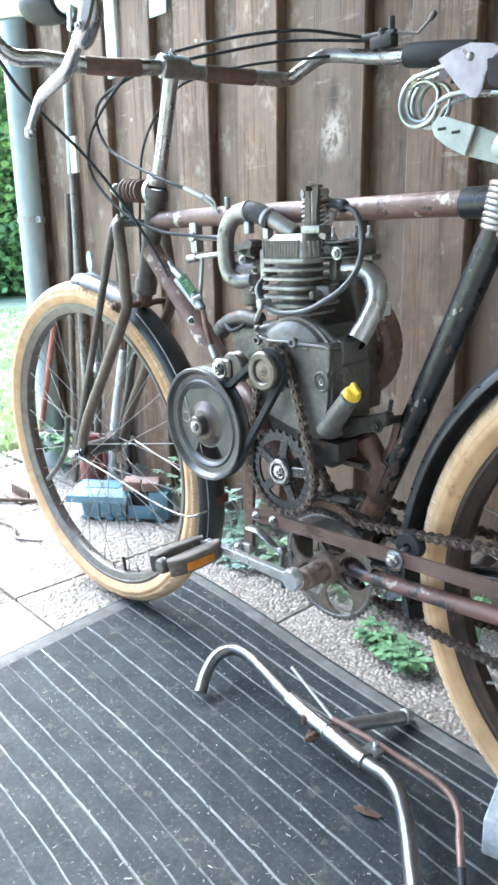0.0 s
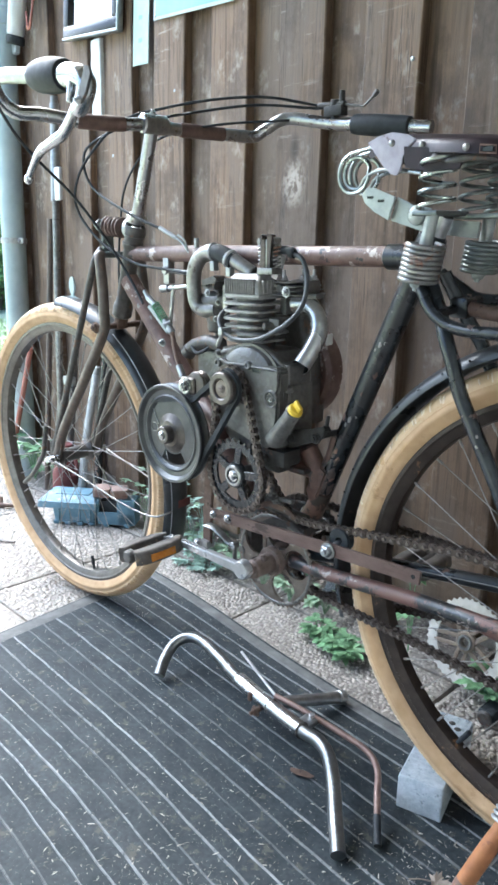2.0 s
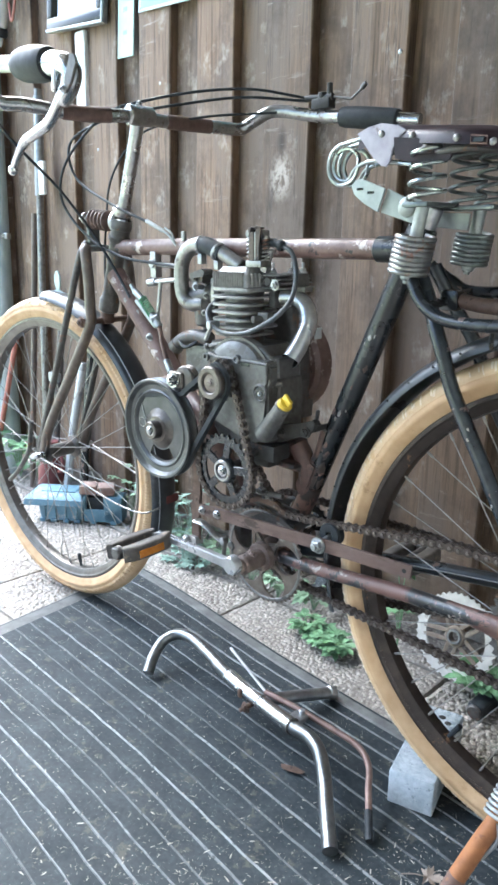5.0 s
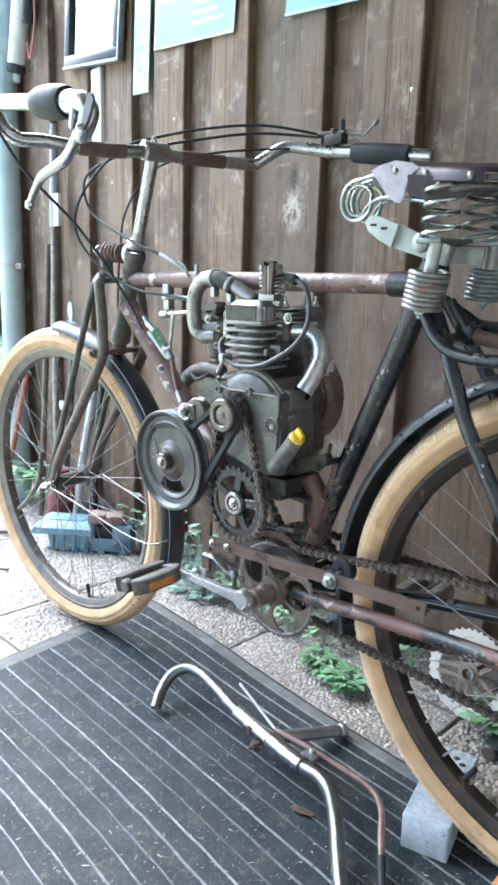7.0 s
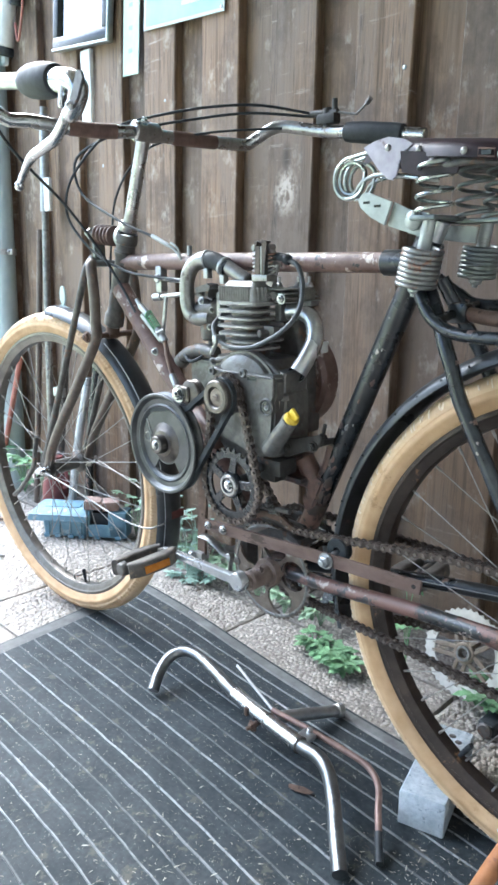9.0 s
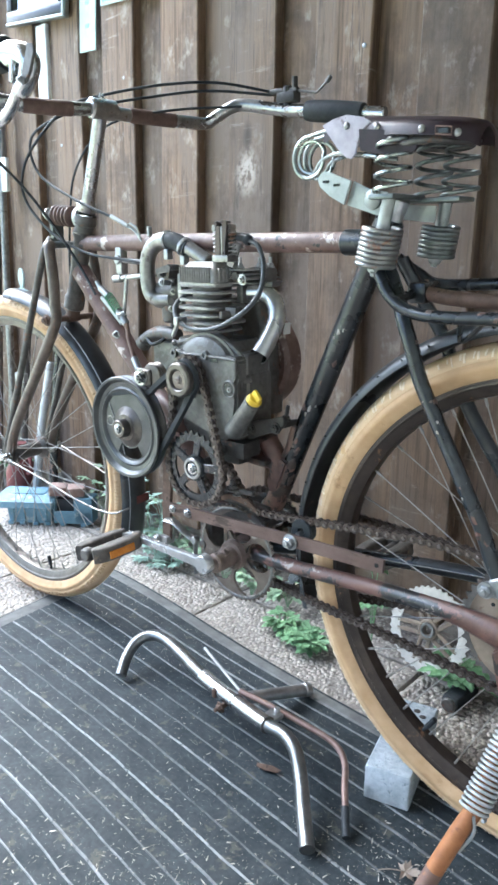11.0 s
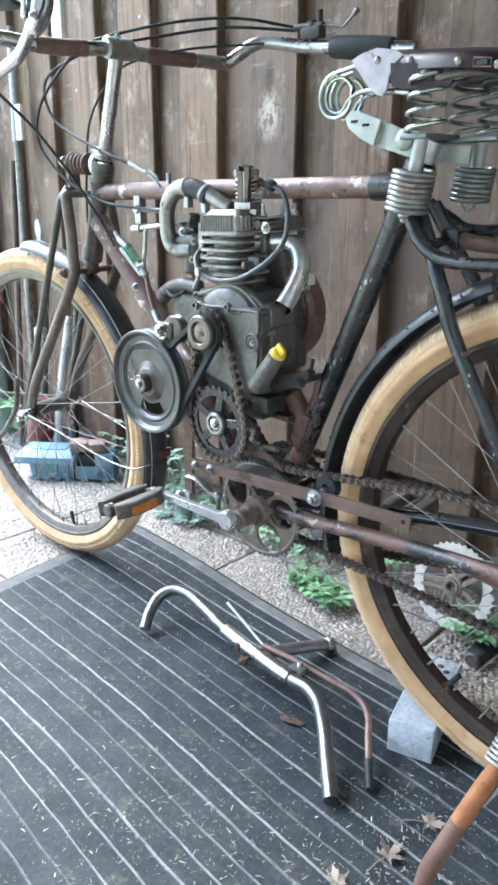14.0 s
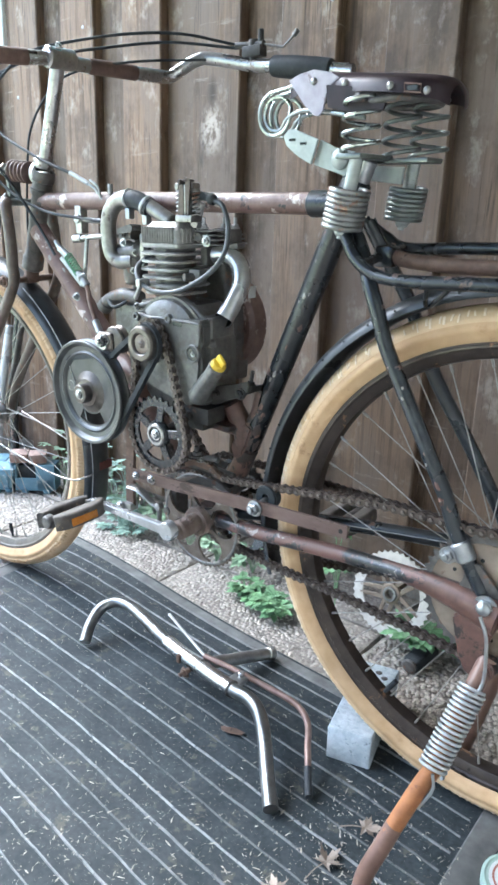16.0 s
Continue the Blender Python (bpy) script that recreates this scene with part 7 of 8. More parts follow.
part("far_rail", pipe([(0.325, 0.045, 0.782), (0.352, 0.055, 0.762), (0.385, 0.060, 0.748), (0.50, 0.060, 0.752), (0.80, 0.060, 0.752)], 0.0078, 14, 6), BLACKPAINT, carrier)
part("middle_rail", pipe([(0.390, 0.000, 0.742), (0.430, 0.0, 0.736), (0.52, 0.0, 0.734), (0.80, 0.0, 0.736)], 0.0092, 14, 6), RUST, carrier, "rusty middle rail")
part("cross_piece", joined(rod((0.380, -0.056, 0.735), (0.380, 0.058, 0.748), 0.006), block((0.372, -0.012, 0.728), (0.398, 0.012, 0.754), 0.005)), BLACKPAINT, carrier)
part("cross_piece", rod((0.62, -0.062, 0.724), (0.62, 0.060, 0.752), 0.006), BLACKPAINT, carrier)
for pts in ([(0.470, -0.060, 0.718), (0.462, -0.045, 0.700), (0.458, -0.034, 0.690)], [(0.500, -0.060, 0.720), (0.480, -0.045, 0.702), (0.464, -0.034, 0.690)], [(0.55, 0.05, 0.75), (0.535, 0.02, 0.742), (0.50, 0.0, 0.735)]):
    part("carrier_stay", pipe(pts, 0.003, 8, 4), BLACKPAINT, carrier)

# prop stand
STANDBROWN = surface("brown_rusted_tube", (0.11, 0.060, 0.042), (0.205, 0.122, 0.092), 30, (0.4, 0.65), 0, 0.35, spots=((0.30, 0.135, 0.05), 18, 0.65, 0.7), depth=0.0008)
PALESPRING = surface("pale_zinc_wire", (0.36, 0.38, 0.39), (0.50, 0.52, 0.53), 70, (0.35, 0.5), 0.5, 0.1, depth=0.0003)
stand = part("prop_stand", pipe([(0.592, -0.068, 0.275), (0.5890, -0.088, 0.255), (0.5800, -0.122, 0.206), (0.5713, -0.150, 0.163), (0.562, -0.174, 0.136), (0.5490, -0.200, 0.0955)], 0.0106, 16, 6), ORANGERUST, bike, "rusty orange prop stand with a zinc spring")
part("stand_foot", pipe([(0.5495, -0.1990, 0.0970), (0.5425, -0.210, 0.073), (0.531, -0.227, 0.036), (0.527, -0.234, 0.008)], 0.0109, 16, 6), STANDBROWN, stand, "brown painted lower leg")
part("stand_spring", helix((0.5885, -0.093, 0.250), (0.5700, -0.154, 0.159), 0.0158, 0.0022, 18, 8, 20), PALESPRING, stand, "zinc-plated coil spring")
part("spring_wire", pipe([(0.587, -0.097, 0.350), (0.598, -0.100, 0.325), (0.600, -0.097, 0.27), (0.596, -0.106, 0.252), (0.588, -0.106, 0.246)], 0.0022, 8, 6), ZINC, stand)
part("wire_hook", pipe([(0.577, -0.166, 0.166), (0.580, -0.170, 0.146), (0.568, -0.180, 0.120)], 0.002, 8, 4), ZINC, stand)
part("second_leg", pipe([(0.596, -0.030, 0.262), (0.5772, 0.030, 0.190), (0.5548, 0.050, 0.100), (0.535, 0.068, 0.020)], 0.0105, 14, 5), STANDBROWN, stand)
part("stand_head", pipe([(0.5925, -0.066, 0.277), (0.5890, -0.088, 0.255), (0.5838, -0.108, 0.227)], 0.0112, 16, 6), STANDBROWN, stand, "brown rusted head of the stand")
part("stand_plate", joined(rod((0.594, -0.080, 0.268), (0.594, -0.020, 0.266), 0.0125), bolt((0.594, -0.080, 0.268), (0, -1, 0), 0.008, 0.005)), REDRUST, stand)

# ---- things on the mat and the paving ----
BARCHROME = surface("dulled_chrome", (0.14, 0.146, 0.148), (0.27, 0.278, 0.28), 60, (0.25, 0.44), 0.88, 0.1, spots=((0.20, 0.18, 0.155), 60, 0.62, 0.6), depth=0.0003)
spare = tagged(new("spare_handlebar"), "old chromed bicycle handlebar lying on the rubber mat", "handlebar")
part("bar", pipe([(-0.137, -0.121, 0.0125), (-0.150, -0.096, 0.034), (-0.153, -0.068, 0.055), (-0.138, -0.045, 0.066), (-0.108, -0.038, 0.068), (-0.060, -0.044, 0.064), (0.032, -0.065, 0.056), (0.125, -0.078, 0.052), (0.207, -0.096, 0.060), (0.245, -0.101, 0.064), (0.274, -0.112, 0.058), (0.302, -0.134, 0.040), (0.335, -0.170, 0.024), (0.374, -0.212, 0.0115)], 0.0110, 20, 8), BARCHROME, spare, "dulled chromed bent bar")
part("sleeve", pipe([(0.028, -0.0645, 0.0563), (0.075, -0.0715, 0.0535), (0.125, -0.0780, 0.0522), (0.170, -0.0875, 0.0555), (0.205, -0.0955, 0.0598)], 0.0136, 20, 6), CHROME, spare, "thicker chromed middle sleeve")
for a, b in (((0.118, -0.0768, 0.0522), (0.121, -0.0773, 0.0521)), ((0.203, -0.0950, 0.0596), (0.208, -0.0962, 0.0602))):
    part("seam", rod(a, b, 0.0141, seg=24), DARKMETAL, spare)
part("stem", joined(rod((0.118, -0.060, 0.050), (0.151, 0.081, 0.0135), 0.0108, seg=20), rod((0.1495, 0.0745, 0.0152), (0.153, 0.090, 0.0115), 0.0128, seg=20)), STEEL, spare, "dull steel stem")
part("clamp_bolt", joined(bolt((0.098, -0.092, 0.040), (-0.3, -1, -0.2), 0.0075, 0.007, 0.006), rod((0.098, -0.092, 0.040), (0.106, -0.070, 0.048), 0.005), block((0.072, -0.088, 0.046), (0.080, -0.074, 0.062), 0.002)), RUST, spare, "rusty clamp bolt")
part("clip", joined(block((0.186, -0.096, 0.058), (0.212, -0.062, 0.066), 0.002), rod((0.199, -0.064, 0.055), (0.199, -0.064, 0.072), 0.005)), STEEL, spare)
part("brake_rod", rod((0.004, -0.037, 0.092), (0.120, -0.060, 0.060), 0.0026, seg=10), STEEL, spare, "thin steel brake rod")
part("rusty_rod", pipe([(0.112, -0.058, 0.061), (0.170, -0.054, 0.060), (0.238, -0.049, 0.055), (0.300, -0.050, 0.052), (0.335, -0.068, 0.046), (0.358, -0.100, 0.031), (0.376, -0.124, 0.020)], 0.0052, 12, 8), COPPER, spare, "rusty brown brake lever rod")
part("rod_tip", pipe([(0.374, -0.122, 0.0212), (0.386, -0.138, 0.0130), (0.399, -0.155, 0.0068)], 0.0058, 12, 5), BLACKRUB, spare, "black rubber rod tip")
part("lever_plate", slabbed([(-0.020, -0.005), (0.004, -0.008), (0.022, -0.003), (0.018, 0.005), (-0.004, 0.007), (-0.018, 0.003)], 0.0010, pose(0.226, -0.118, 0.0032, 90, 0, 20), 0.0004), RUST, spare, "small flat reddish-brown piece")

chock = tagged(part("stone_block", stack([(0, 0, 0.034, 0.096, 0.003, 0), (0, 0, 0.0345, 0.0965, 0.003, 0.051), (0, 0, 0.0325, 0.0945, 0.004, 0.0545)]), PALEBLUE, at=pose(0.377, 0.038, 0.0005, 0, 0, 15)), "pale blue-grey concrete block chocking the rear wheel", "block")
for x, y in ((-0.016, 0.066), (0.004, 0.072), (-0.006, 0.052), (0.016, 0.060), (-0.018, 0.080)):
    part("pit", lathe([(0, 0.0008), (0.005, 0.0006), (0.006, 0)], 10, pose(x, y, 0.0545)), DARKMETAL, chock, "dark stain")

ring_thing = tagged(new("loose_chainwheel"), "loose silver chainwheel leaning on the wooden wall", "chainwheel")
ring_thing.matrix_world = pose(0.282, 0.296, 0.099, -12, 0, -2.5)
part("toothed_rim", disc_gear(0.085, 40, 0.062, 0.004, 0.0040), CHALKY, ring_thing)
for k in range(5):
    a = 72 * k + 46
    part("arm", joined(block((-0.0125, -0.002, 0.018), (-0.0045, 0.002, 0.068), 0.001, 1, pose(0, 0, 0, 0, a, 0)), block((0.0045, -0.002, 0.018), (0.0125, 0.002, 0.068), 0.001, 1, pose(0, 0, 0, 0, a, 0))), TANRUST, ring_thing)
part("boss", turned([(0.008, -0.004), (0.019, -0.004), (0.021, -0.002), (0.021, 0.004), (0.008, 0.004)], (0, 0, 0), 28), TANRUST, ring_thing)
part("lock_ring", turned([(0.010, -0.008), (0.014, -0.008), (0.015, -0.004), (0.010, -0.004)], (0, 0, 0), 24), DULLALLOY, ring_thing)

shoe = tagged(new("pedal_rubber"), "dirty black rubber pedal block on the paving", "pedal rubber")
shoe.matrix_world = pose(0.366, 0.276, SLAB_TOP + 0.002, 0, 0, 88)
part("body", block((-0.045, -0.016, 0), (0.045, 0.016, 0.026), 0.006, 3), BLACKRUB, shoe)
part("end_cap", rod((-0.052, 0, 0.013), (-0.044, 0, 0.013), 0.014, seg=20), DARKMETAL, shoe)


def dry_leaf(x, y, turn, size, seed):
    """A curled maple-like leaf with five pointed lobes."""
    q = random.Random(seed)
    bm = bmesh.new()
    tips = [(-125, 0.55), (-62, 0.85), (0, 1.0), (62, 0.85), (125, 0.55)]
    edge = []
    for (a0, r0), (a1, r1) in zip(tips, tips[1:]):
        edge += [(a0, r0), (a0 + 0.18 * (a1 - a0), r0 * 0.58), (a0 + 0.32 * (a1 - a0), r0 * 0.66), (a0 + 0.5 * (a1 - a0), 0.30), (a0 + 0.68 * (a1 - a0), r1 * 0.66), (a0 + 0.82 * (a1 - a0), r1 * 0.58)]
    edge += [tips[-1], (165, 0.22), (195, 0.22)]
    curl = q.uniform(0.25, 0.5)
    hub = bm.verts.new((0, 0, 0.04 * size))
    inner, outer = [], []
    for a, r in edge:
        r *= q.uniform(0.9, 1.1) * 0.62 * size
        for f, ring in ((0.5, inner), (1.0, outer)):
            px, py = f * r * math.cos(radians(a)), f * r * math.sin(radians(a))
            ring.append(bm.verts.new((px * (1 - 0.12 * f), py * (1 - 0.25 * curl), 0.04 * size + curl * py * py / size * 1.5 + 0.05 * size * math.sin(4 * a * 0.017 + seed) * f)))
    n = len(edge)
    for k in range(n):
        m = (k + 1) % n
        bm.faces.new((hub, inner[k], inner[m]))
        bm.faces.new((inner[k], outer[k], outer[m], inner[m]))
    leaf = tagged(part("dry_leaf", bm, DRYLEAF, at=pose(x, y, 0.0012, 0, 0, turn)), "curled dry brown lobed leaf on the mat", "leaf", group="dry leaves")
    part("stalk", pipe([(0, 0, 0.04 * size), (-0.35 * size, 0.03 * size, 0.05 * size), (-0.70 * size, 0.0, 0.02 * size)], 0.0009, 6, 3), DRYLEAF, leaf)


dry_leaf(0.486, -0.146, 35, 0.050, 1)
dry_leaf(0.474, -0.226, 80, 0.056, 2)
dry_leaf(0.448, -0.300, 140, 0.044, 3)


def litter(n, area, size):
    """Chips and bits of bark strewn over the mat, as one mesh."""
    vs, fs = [], []
    for i in range(n):
        u, v = area()
        p = on_mat(u, v)
        s = size * math.exp(rng.gauss(-0.2, 0.55))
        s = min(s, 0.0052)
        l = s * rng.uniform(0.6, 1.25)
        w = s * rng.uniform(0.07, 0.26)
        a = rng.uniform(0, math.pi)
        d, q = Vector((math.cos(a), math.sin(a), rng.uniform(-0.15, 0.15))), Vector((-math.sin(a), math.cos(a), rng.uniform(-0.2, 0.2)))
        z = Vector((0, 0, 0.0012 + 0.12 * w))
        b = len(vs)
        h = Vector((0, 0, 0.0008 + 0.12 * w))
        for c in (p - d * l - q * w * 0.4, p - d * l * 0.2 - q * w, p + d * l - q * w * 0.3, p + d * l * 0.7 + q * w * 0.7, p - d * l * 0.5 + q * w):
            vs.append(tuple(c + z))
        vs.append(tuple(p + z + h))
        fs += [(b + k, b + (k + 1) % 5, b + 5) for k in range(5)]
    me = bpy.data.meshes.new("chips")
    me.from_pydata(vs, [], fs)
    me.materials.append(CHIPS)
    return me


def all_over():
    return rng.uniform(0.03, 0.97), rng.uniform(0.03, 0.95)


def heaps():
    cx, cy, s = rng.choice(((0.62, 0.46, 0.06), (0.72, 0.40, 0.08), (0.80, 0.44, 0.07), (0.90, 0.28, 0.05), (0.88, 0.36, 0.05), (0.86, 0.22, 0.05), (0.55, 0.55, 0.10), (0.9, 0.42, 0.05)))
    return min(0.97, max(0.03, rng.gauss(cx, s))), min(0.95, max(0.04, rng.gauss(cy, s)))


crumbs = placed("chips", litter(8000, all_over, 0.0011))
tagged(crumbs, "small pale wood chips and grit scattered over the mat", "chips", kind="stuff")
shavings = placed("shavings", litter(1300, heaps, 0.0030))
tagged(shavings, "pale wood shavings and bark bits on the mat", "shavings", kind="stuff")

tin = tagged(new("tin"), "round mint-green tin with a red and white lid", "tin")
tin.matrix_world = pose(0.684, -0.143, SLAB_TOP + 0.004)
part("can", lathe([(0, 0), (0.040, 0), (0.041, 0.003), (0.041, 0.050), (0, 0.050)], 40), SIGNGREEN, tin)
part("lid", lathe([(0.0425, 0.042), (0.0425, 0.054), (0.039, 0.056), (0.037, 0.0545), (0, 0.0545)], 40), SIGNGREEN, tin, "mint-green lid rim")
part("lid_print", lathe([(0.034, 0.0549), (0.034, 0.0556), (0, 0.0556)], 40), WHITEPAINT, tin)
for r0, r1 in ((0.030, 0.0275), (0.021, 0.018), (0.012, 0.006)):
    part("print_ring", lathe([(r0, 0.0557), (r0, 0.0560), (r1, 0.0560), (r1, 0.0557)], 40), REDPAINT, tin, "red printed ring")

# ---- by the foot of the wall ----
crate = tagged(new("tool_box"), "faded blue plastic box with a hinged lid by the wall", "box")
crate.matrix_world = pose(-1.055, 0.179, SLAB_TOP + 0.003, 0, 0, 38)
part("body", stack([(0.066, 0.044, 0.064, 0.040, 0.008, 0.006), (0.066, 0.044, 0.070, 0.043, 0.008, 0.058)]), BLUEBOX, crate)
part("lid", joined(stack([(0.050, 0.044, 0.094, 0.056, 0.006, 0.056), (0.050, 0.044, 0.096, 0.058, 0.006, 0.058), (0.050, 0.044, 0.094, 0.056, 0.006, 0.076), (0.050, 0.052, 0.078, 0.042, 0.008, 0.092)]), block((0.0, 0.020, 0.088), (0.11, 0.075, 0.095), 0.003)), BLUEBOX, crate, "faded sloping blue lid")
part("bin", joined(block((0.146, 0.000, 0.008), (0.262, 0.006, 0.048), 0.003), block((0.146, 0.054, 0.008), (0.262, 0.060, 0.090), 0.003), block((0.204, 0.000, 0.008), (0.262, 0.058, 0.090), 0.005), block((0.146, 0.004, 0.006), (0.255, 0.056, 0.016), 0.003), block((0.142, 0.0, 0.008), (0.148, 0.060, 0.088), 0.002)), BLUEBOX, crate, "open compartment of the box")
part("hollow", block((0.149, 0.012, 0.018), (0.202, 0.052, 0.082), 0.002), BLACKRUB, crate, "black block that fills the compartment")
for x in (0.010, 0.045, 0.085, 0.120, 0.170, 0.235):
    part("foot", block((x - 0.010, -0.002, 0), (x + 0.010, 0.022, 0.012), 0.004), BLUEBOX, crate)
for k in range(4):
    part("rib", block((0.014 + 0.034 * k, -0.003, 0.014), (0.020 + 0.034 * k, 0.012, 0.054), 0.002), BLUEBOX, crate)
for dx, dy, tn, tilt in ((0.150, 0.036, 8, 6), (0.205, 0.034, 14, -5)):
    tagged(part("brick", block((-0.026, -0.034, 0), (0.026, 0.026, 0.028), 0.005, 2), BRICKRED, at=crate.matrix_world @ pose(dx, dy, 0.0925, 0, tilt * 0.3, tn)), "weathered reddish-brown brick lying on the blue box", "brick", group="bricks on the box")


def stick(name, pts, r, material, label, category, extra=()):
    thing = tagged(new(name), label, category)
    part("shaft", pipe(pts, r, 14, 5), material, thing)
    for nm, bm, mt in extra:
        part(nm, bm, mt, thing)
    return thing


stick("garden_cane", [(-1.640, 0.325, -0.005), (-1.560, 0.350, 0.28), (-1.470, 0.383, 0.62)], 0.0095, REDPAINT, "faded red garden stick leaning on the wall", "stick")
stick("rake_handle", [(-1.26, 0.335, -0.004), (-1.300, 0.365, 0.45), (-1.325, 0.385, 0.80), (-1.318, 0.395, 1.30)], 0.0115, DULLALLOY, "grey metal garden tool leaning on the wall", "garden tool",
      (("white_sleeve", pipe([(-1.3225, 0.3875, 0.985), (-1.320, 0.3915, 1.13), (-1.3182, 0.3945, 1.28)], 0.0145, 14, 3), ZINC), ("label_tag", block((-1.300, 0.372, 0.985), (-1.268, 0.384, 1.085), 0.003), WHITEPAINT)))
stick("white_tube", [(-1.115, 0.310, -0.004), (-1.088, 0.330, 0.25), (-1.060, 0.355, 0.45)], 0.013, PALETAB, "white plastic tube leaning on the wall", "tube",
      (("grey_ring", rod((-1.071, 0.345, 0.37), (-1.068, 0.348, 0.385), 0.0145), STEEL), ("tube_end", rod((-1.0605, 0.3545, 0.447), (-1.056, 0.3585, 0.475), 0.012), ZINC)))
stick("spade_handle", [(-1.02, 0.315, -0.004), (-1.03, 0.345, 0.30), (-1.005, 0.372, 0.62)], 0.013, BLACKPAINT, "dark garden tool handle leaning on the wall", "garden tool")
stick("iron_bar", [(-1.20, 0.315, -0.004), (-1.192, 0.340, 0.30), (-1.182, 0.365, 0.60)], 0.012, DARKMETAL, "dark iron bar leaning on the wall", "iron bar", (("bracket", block((-1.215, 0.325, 0.40), (-1.165, 0.345, 0.43), 0.004), ZINC),))
stick("broom_stick", [(-1.38, 0.34, -0.004), (-1.365, 0.365, 0.5), (-1.355, 0.385, 0.93)], 0.010, FORKPAINT, "brown wooden broom stick leaning on the wall", "broom stick")
jug = tagged(new("watering_jug"), "small dark red plastic jug among the garden tools", "jug")
jug.matrix_world = pose(-1.175, 0.300, SLAB_TOP + 0.002)
part("body", lathe([(0, 0), (0.040, 0), (0.046, 0.02), (0.044, 0.12), (0.030, 0.165), (0.022, 0.20), (0.024, 0.215), (0, 0.215)], 28), DEEPRED, jug)
part("ear", pipe([(0.042, 0, 0.12), (0.066, 0, 0.13), (0.064, 0, 0.17), (0.028, 0, 0.19)], 0.006, 10, 5), DEEPRED, jug)
scrap = tagged(new("scrap_iron"), "rusty iron bracket lying on the paving", "scrap iron")
part("angle", joined(block((-1.42, 0.10, SLAB_TOP + 0.003), (-1.30, 0.135, SLAB_TOP + 0.010), 0.002), block((-1.42, 0.128, SLAB_TOP + 0.003), (-1.30, 0.135, SLAB_TOP + 0.04), 0.002)), RUST, scrap)
part("pin", rod((-1.38, 0.06, SLAB_TOP + 0.012), (-1.25, 0.17, SLAB_TOP + 0.012), 0.007), RUST, scrap)
twig = tagged(part("twig", pipe([(-1.22, -0.02, SLAB_TOP + 0.008), (-1.13, 0.00, SLAB_TOP + 0.010), (-1.05, -0.03, SLAB_TOP + 0.008), (-0.98, 0.01, SLAB_TOP + 0.008)], 0.004, 8, 5), FORKPAINT), "dry crooked twig lying on the paving", "twig")

# ---- on the wall ----
def hung(name, label, category, x, z, off=-0.004, tilt=0.0):
    thing = tagged(new(name), label, category)
    thing.matrix_world = wall_frame() @ pose(x, off, z, 0, tilt, 0)
    return thing


mirror = hung("framed_mirror", "black-framed mirror hanging on the wooden wall", "mirror", -1.080, 1.582, -0.012, 6)
MW, MH = 0.150, 0.148
part("glass", block((-MW + 0.026, -0.004, -MH + 0.026), (MW - 0.026, 0.000, MH - 0.026), 0), MIRRORGLASS, mirror, "bright mirror glass")
for a, b in (((-MW, -MH), (MW, -MH + 0.030)), ((-MW, MH - 0.030), (MW, MH)), ((-MW, -MH + 0.030), (-MW + 0.030, MH - 0.030)), ((MW - 0.030, -MH + 0.030), (MW, MH - 0.030))):
    part("rail", block((a[0], -0.016, a[1]), (b[0], 0.010, b[1]), 0.005, 2), BLACKGLOSS, mirror)
part("lower_trim", block((-MW, -0.018, -MH - 0.008), (MW, 0.002, -MH), 0.002), ZINC, mirror, "pale metal lower edge")
part("side_trim", block((MW, -0.018, -MH - 0.008), (MW + 0.007, 0.002, MH), 0.002), ZINC, mirror, "pale metal side edge")

slat = tagged(part("wall_slat", board_mesh(0.054, 0.205, 0.012, 9), WHITEPAINT, at=wall_frame() @ pose(-1.112, -0.0125, 1.215)), "narrow white painted slat fixed to the wall", "slat")
plate = hung("enamel_strip", "narrow pale green enamel plate with worn dark marks", "plate", -0.852, 1.50, -0.006, 3)
part("sheet", block((-0.037, -0.0015, -0.185), (0.037, 0.0015, 0.25), 0.001, 1), SIGNGREEN, plate)
for z in (-0.13, -0.075, -0.02, 0.075, 0.12):
    part("mark", block((-0.010, -0.0022, z), (0.006, -0.0012, z + 0.010), 0.0004, 1), SIGNBLUE, plate, "faded dark bar")
sign = hung("enamel_sign", "large pale blue and white enamel sign on the wall", "sign", -0.628, 1.5565, -0.006, 4.4)
part("sheet", block((-0.160, -0.0015, -0.160), (0.160, 0.0015, 0.24), 0.001, 1), SIGNWHITE, sign)
part("band", block((-0.150, -0.0022, -0.152), (0.150, -0.0012, -0.055), 0.0004, 1), SIGNBLUE, sign, "faded blue lower band")
part("roundel", turned([(0.052, -0.0022), (0.062, -0.0022), (0.062, -0.0012), (0.052, -0.0012)], (0.06, 0, -0.01), 40), SIGNBLUE, sign, "faded blue ring")
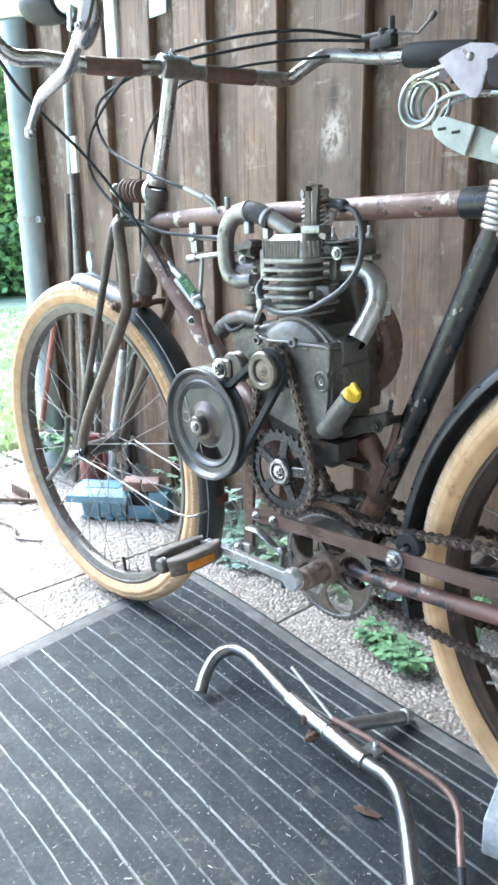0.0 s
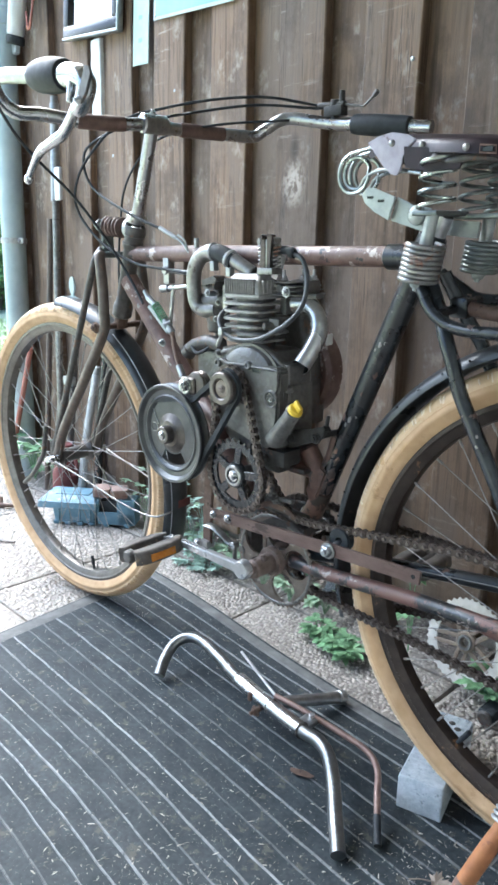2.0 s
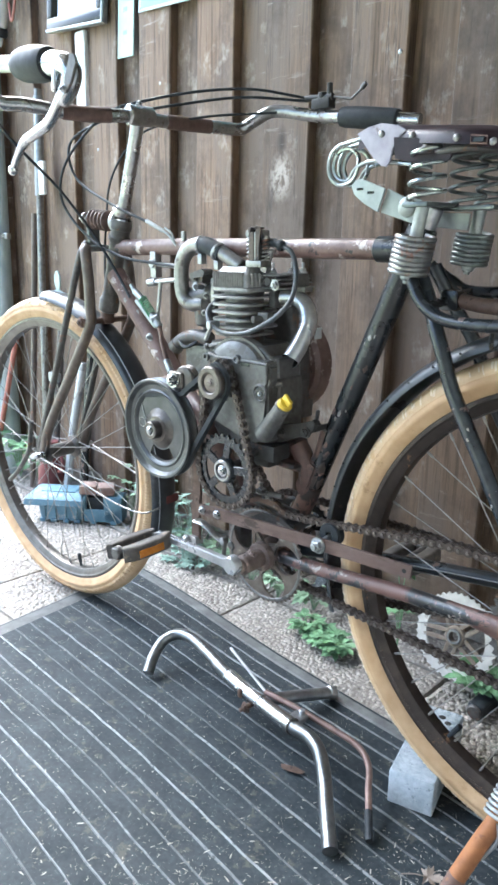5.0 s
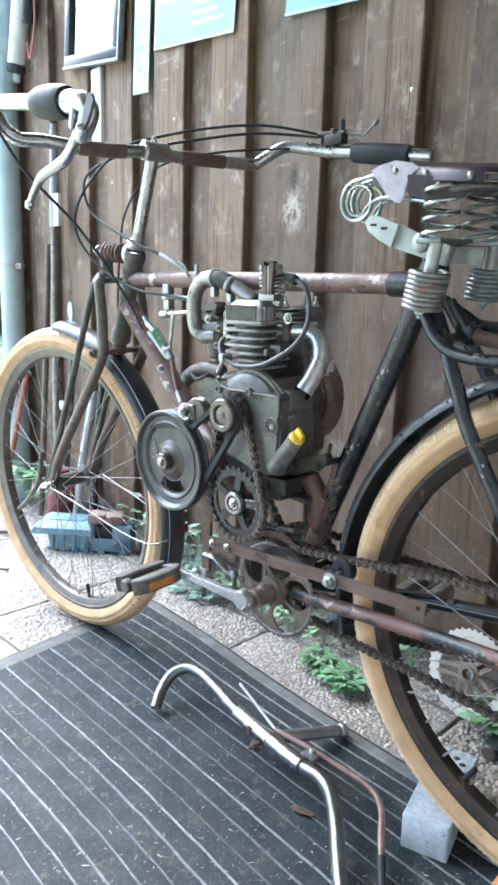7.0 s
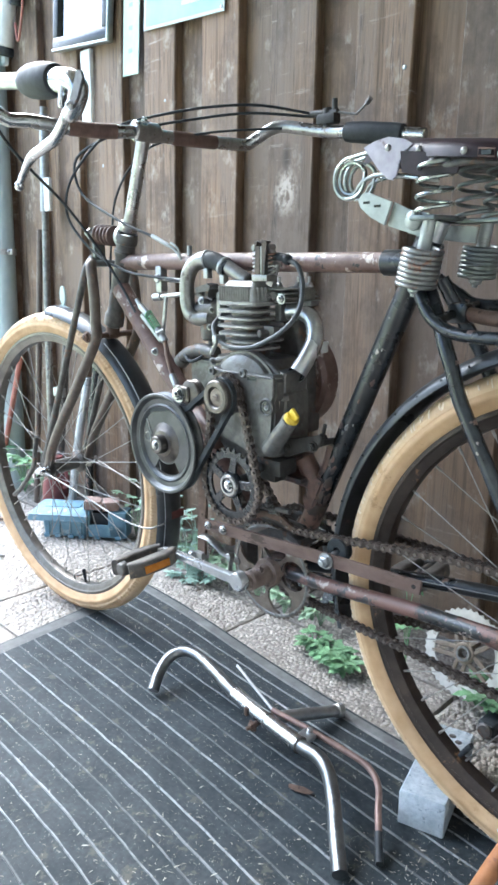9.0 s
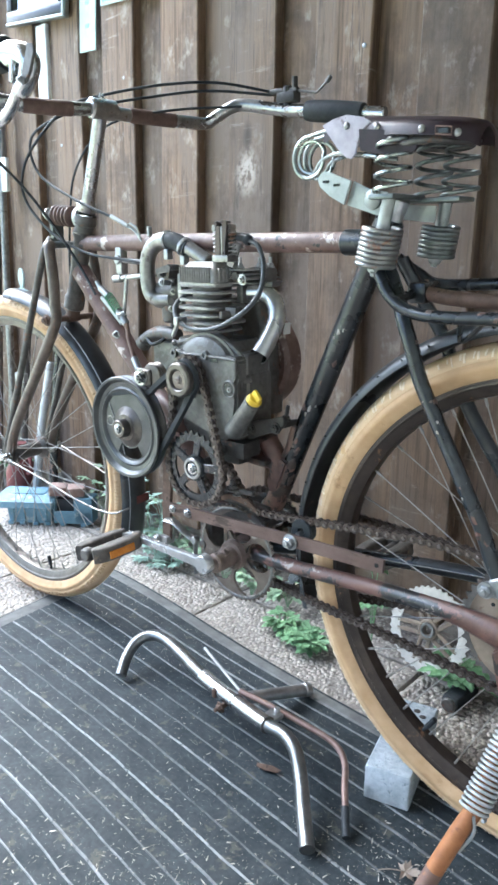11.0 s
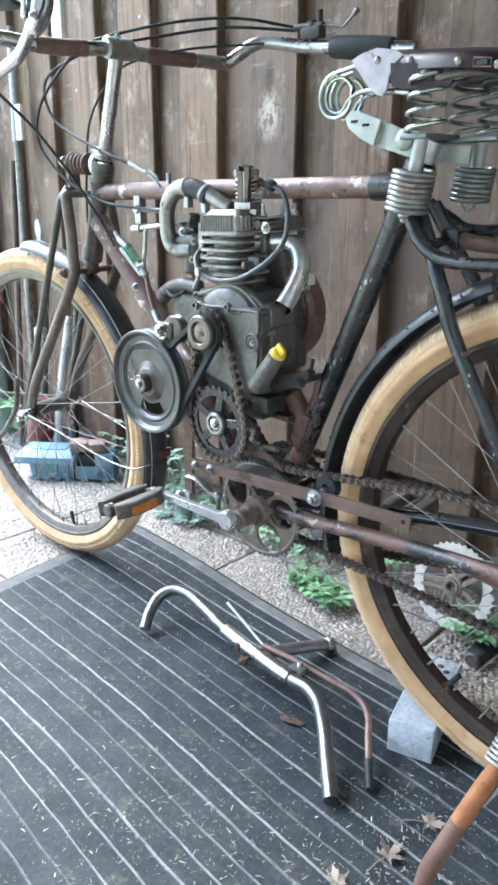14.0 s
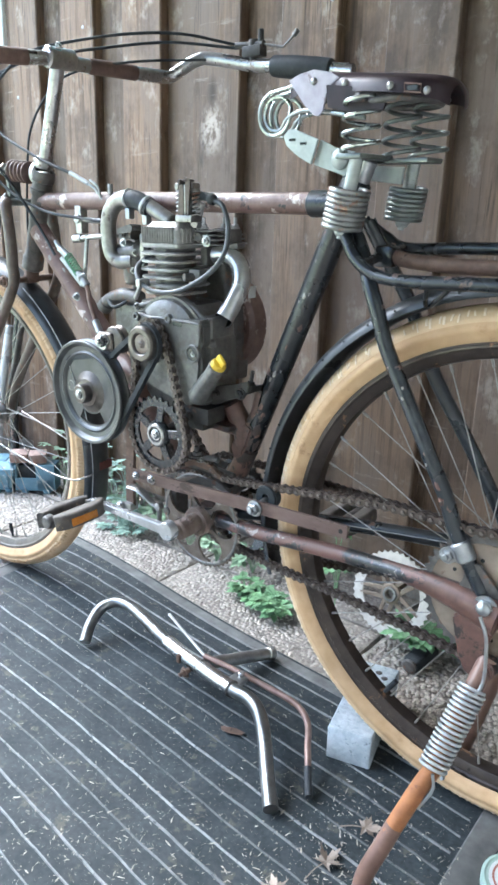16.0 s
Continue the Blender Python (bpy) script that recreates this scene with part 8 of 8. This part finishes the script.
for k in range(3):
    part("text_bar", block((0.0, -0.0030, -0.125 + 0.022 * k), (0.120 - 0.02 * k, -0.0021, -0.114 + 0.022 * k), 0.0003, 1), SIGNWHITE, sign, "pale bar of unreadable writing")
for x in (-0.15, 0.15):
    part("screw", lathe([(0.004, 0), (0.003, 0.002), (0, 0.0025)], 10, along((x, -0.0015, -0.150), (x, -1, -0.150))), STEEL, sign)
sign2 = hung("blue_sign", "faded light blue enamel sign on the wall", "sign", -0.196, 1.507, -0.006, 5)
part("sheet", block((-0.106, -0.0015, -0.140), (0.106, 0.0015, 0.24), 0.001, 1), SIGNBLUE, sign2)
for k in range(2):
    part("text_bar", block((-0.02, -0.0022, -0.118 + 0.030 * k), (0.085, -0.0012, -0.103 + 0.030 * k), 0.0003, 1), SIGNWHITE, sign2, "pale bar of unreadable writing")
part("edge_line", block((-0.106, -0.0022, -0.140), (0.106, -0.0012, -0.134), 0.0003, 1), SIGNWHITE, sign2)
hook_tool = hung("hanging_tool", "white and black hand tool hanging on the wall", "hand tool", -1.53, 1.60, -0.03, 8)
part("barrel", rod((-0.015, 0, -0.085), (0.020, 0, 0.20), 0.029, seg=24), WHITEPAINT, hook_tool)
part("black_grip", rod((0.060, 0.0, 0.03), (0.075, 0.0, 0.20), 0.020, seg=16), BLACKRUB, hook_tool)
part("end_ring", rod((-0.018, 0.0, -0.112), (-0.0145, 0.0, -0.084), 0.0305, seg=24), BLACKRUB, hook_tool)
part("blade", block((-0.09, -0.006, -0.14), (0.005, 0.004, -0.055), 0.012, 3), PALEBLUE, hook_tool)
part("cord", pipe([(0.07, 0, 0.2), (0.10, 0.005, 0.05), (0.085, 0.0, -0.07), (0.06, 0.0, -0.02)], 0.004, 8, 6), REDPAINT, hook_tool)
for x, z in ((-0.717, 1.231), (0.024, 1.175), (0.018, 1.06), (-1.02, 1.10)):
    nail = tagged(part("nail", lathe([(0.0045, 0), (0.0045, 0.0015), (0.002, 0.0028), (0, 0.003)], 10, along((0, 0.001, 0), (0, -1, 0))), ZINC, at=wall_frame() @ pose(x, 0, z)), "bright nail head in a wall board", "nail", group="nails in the wall")
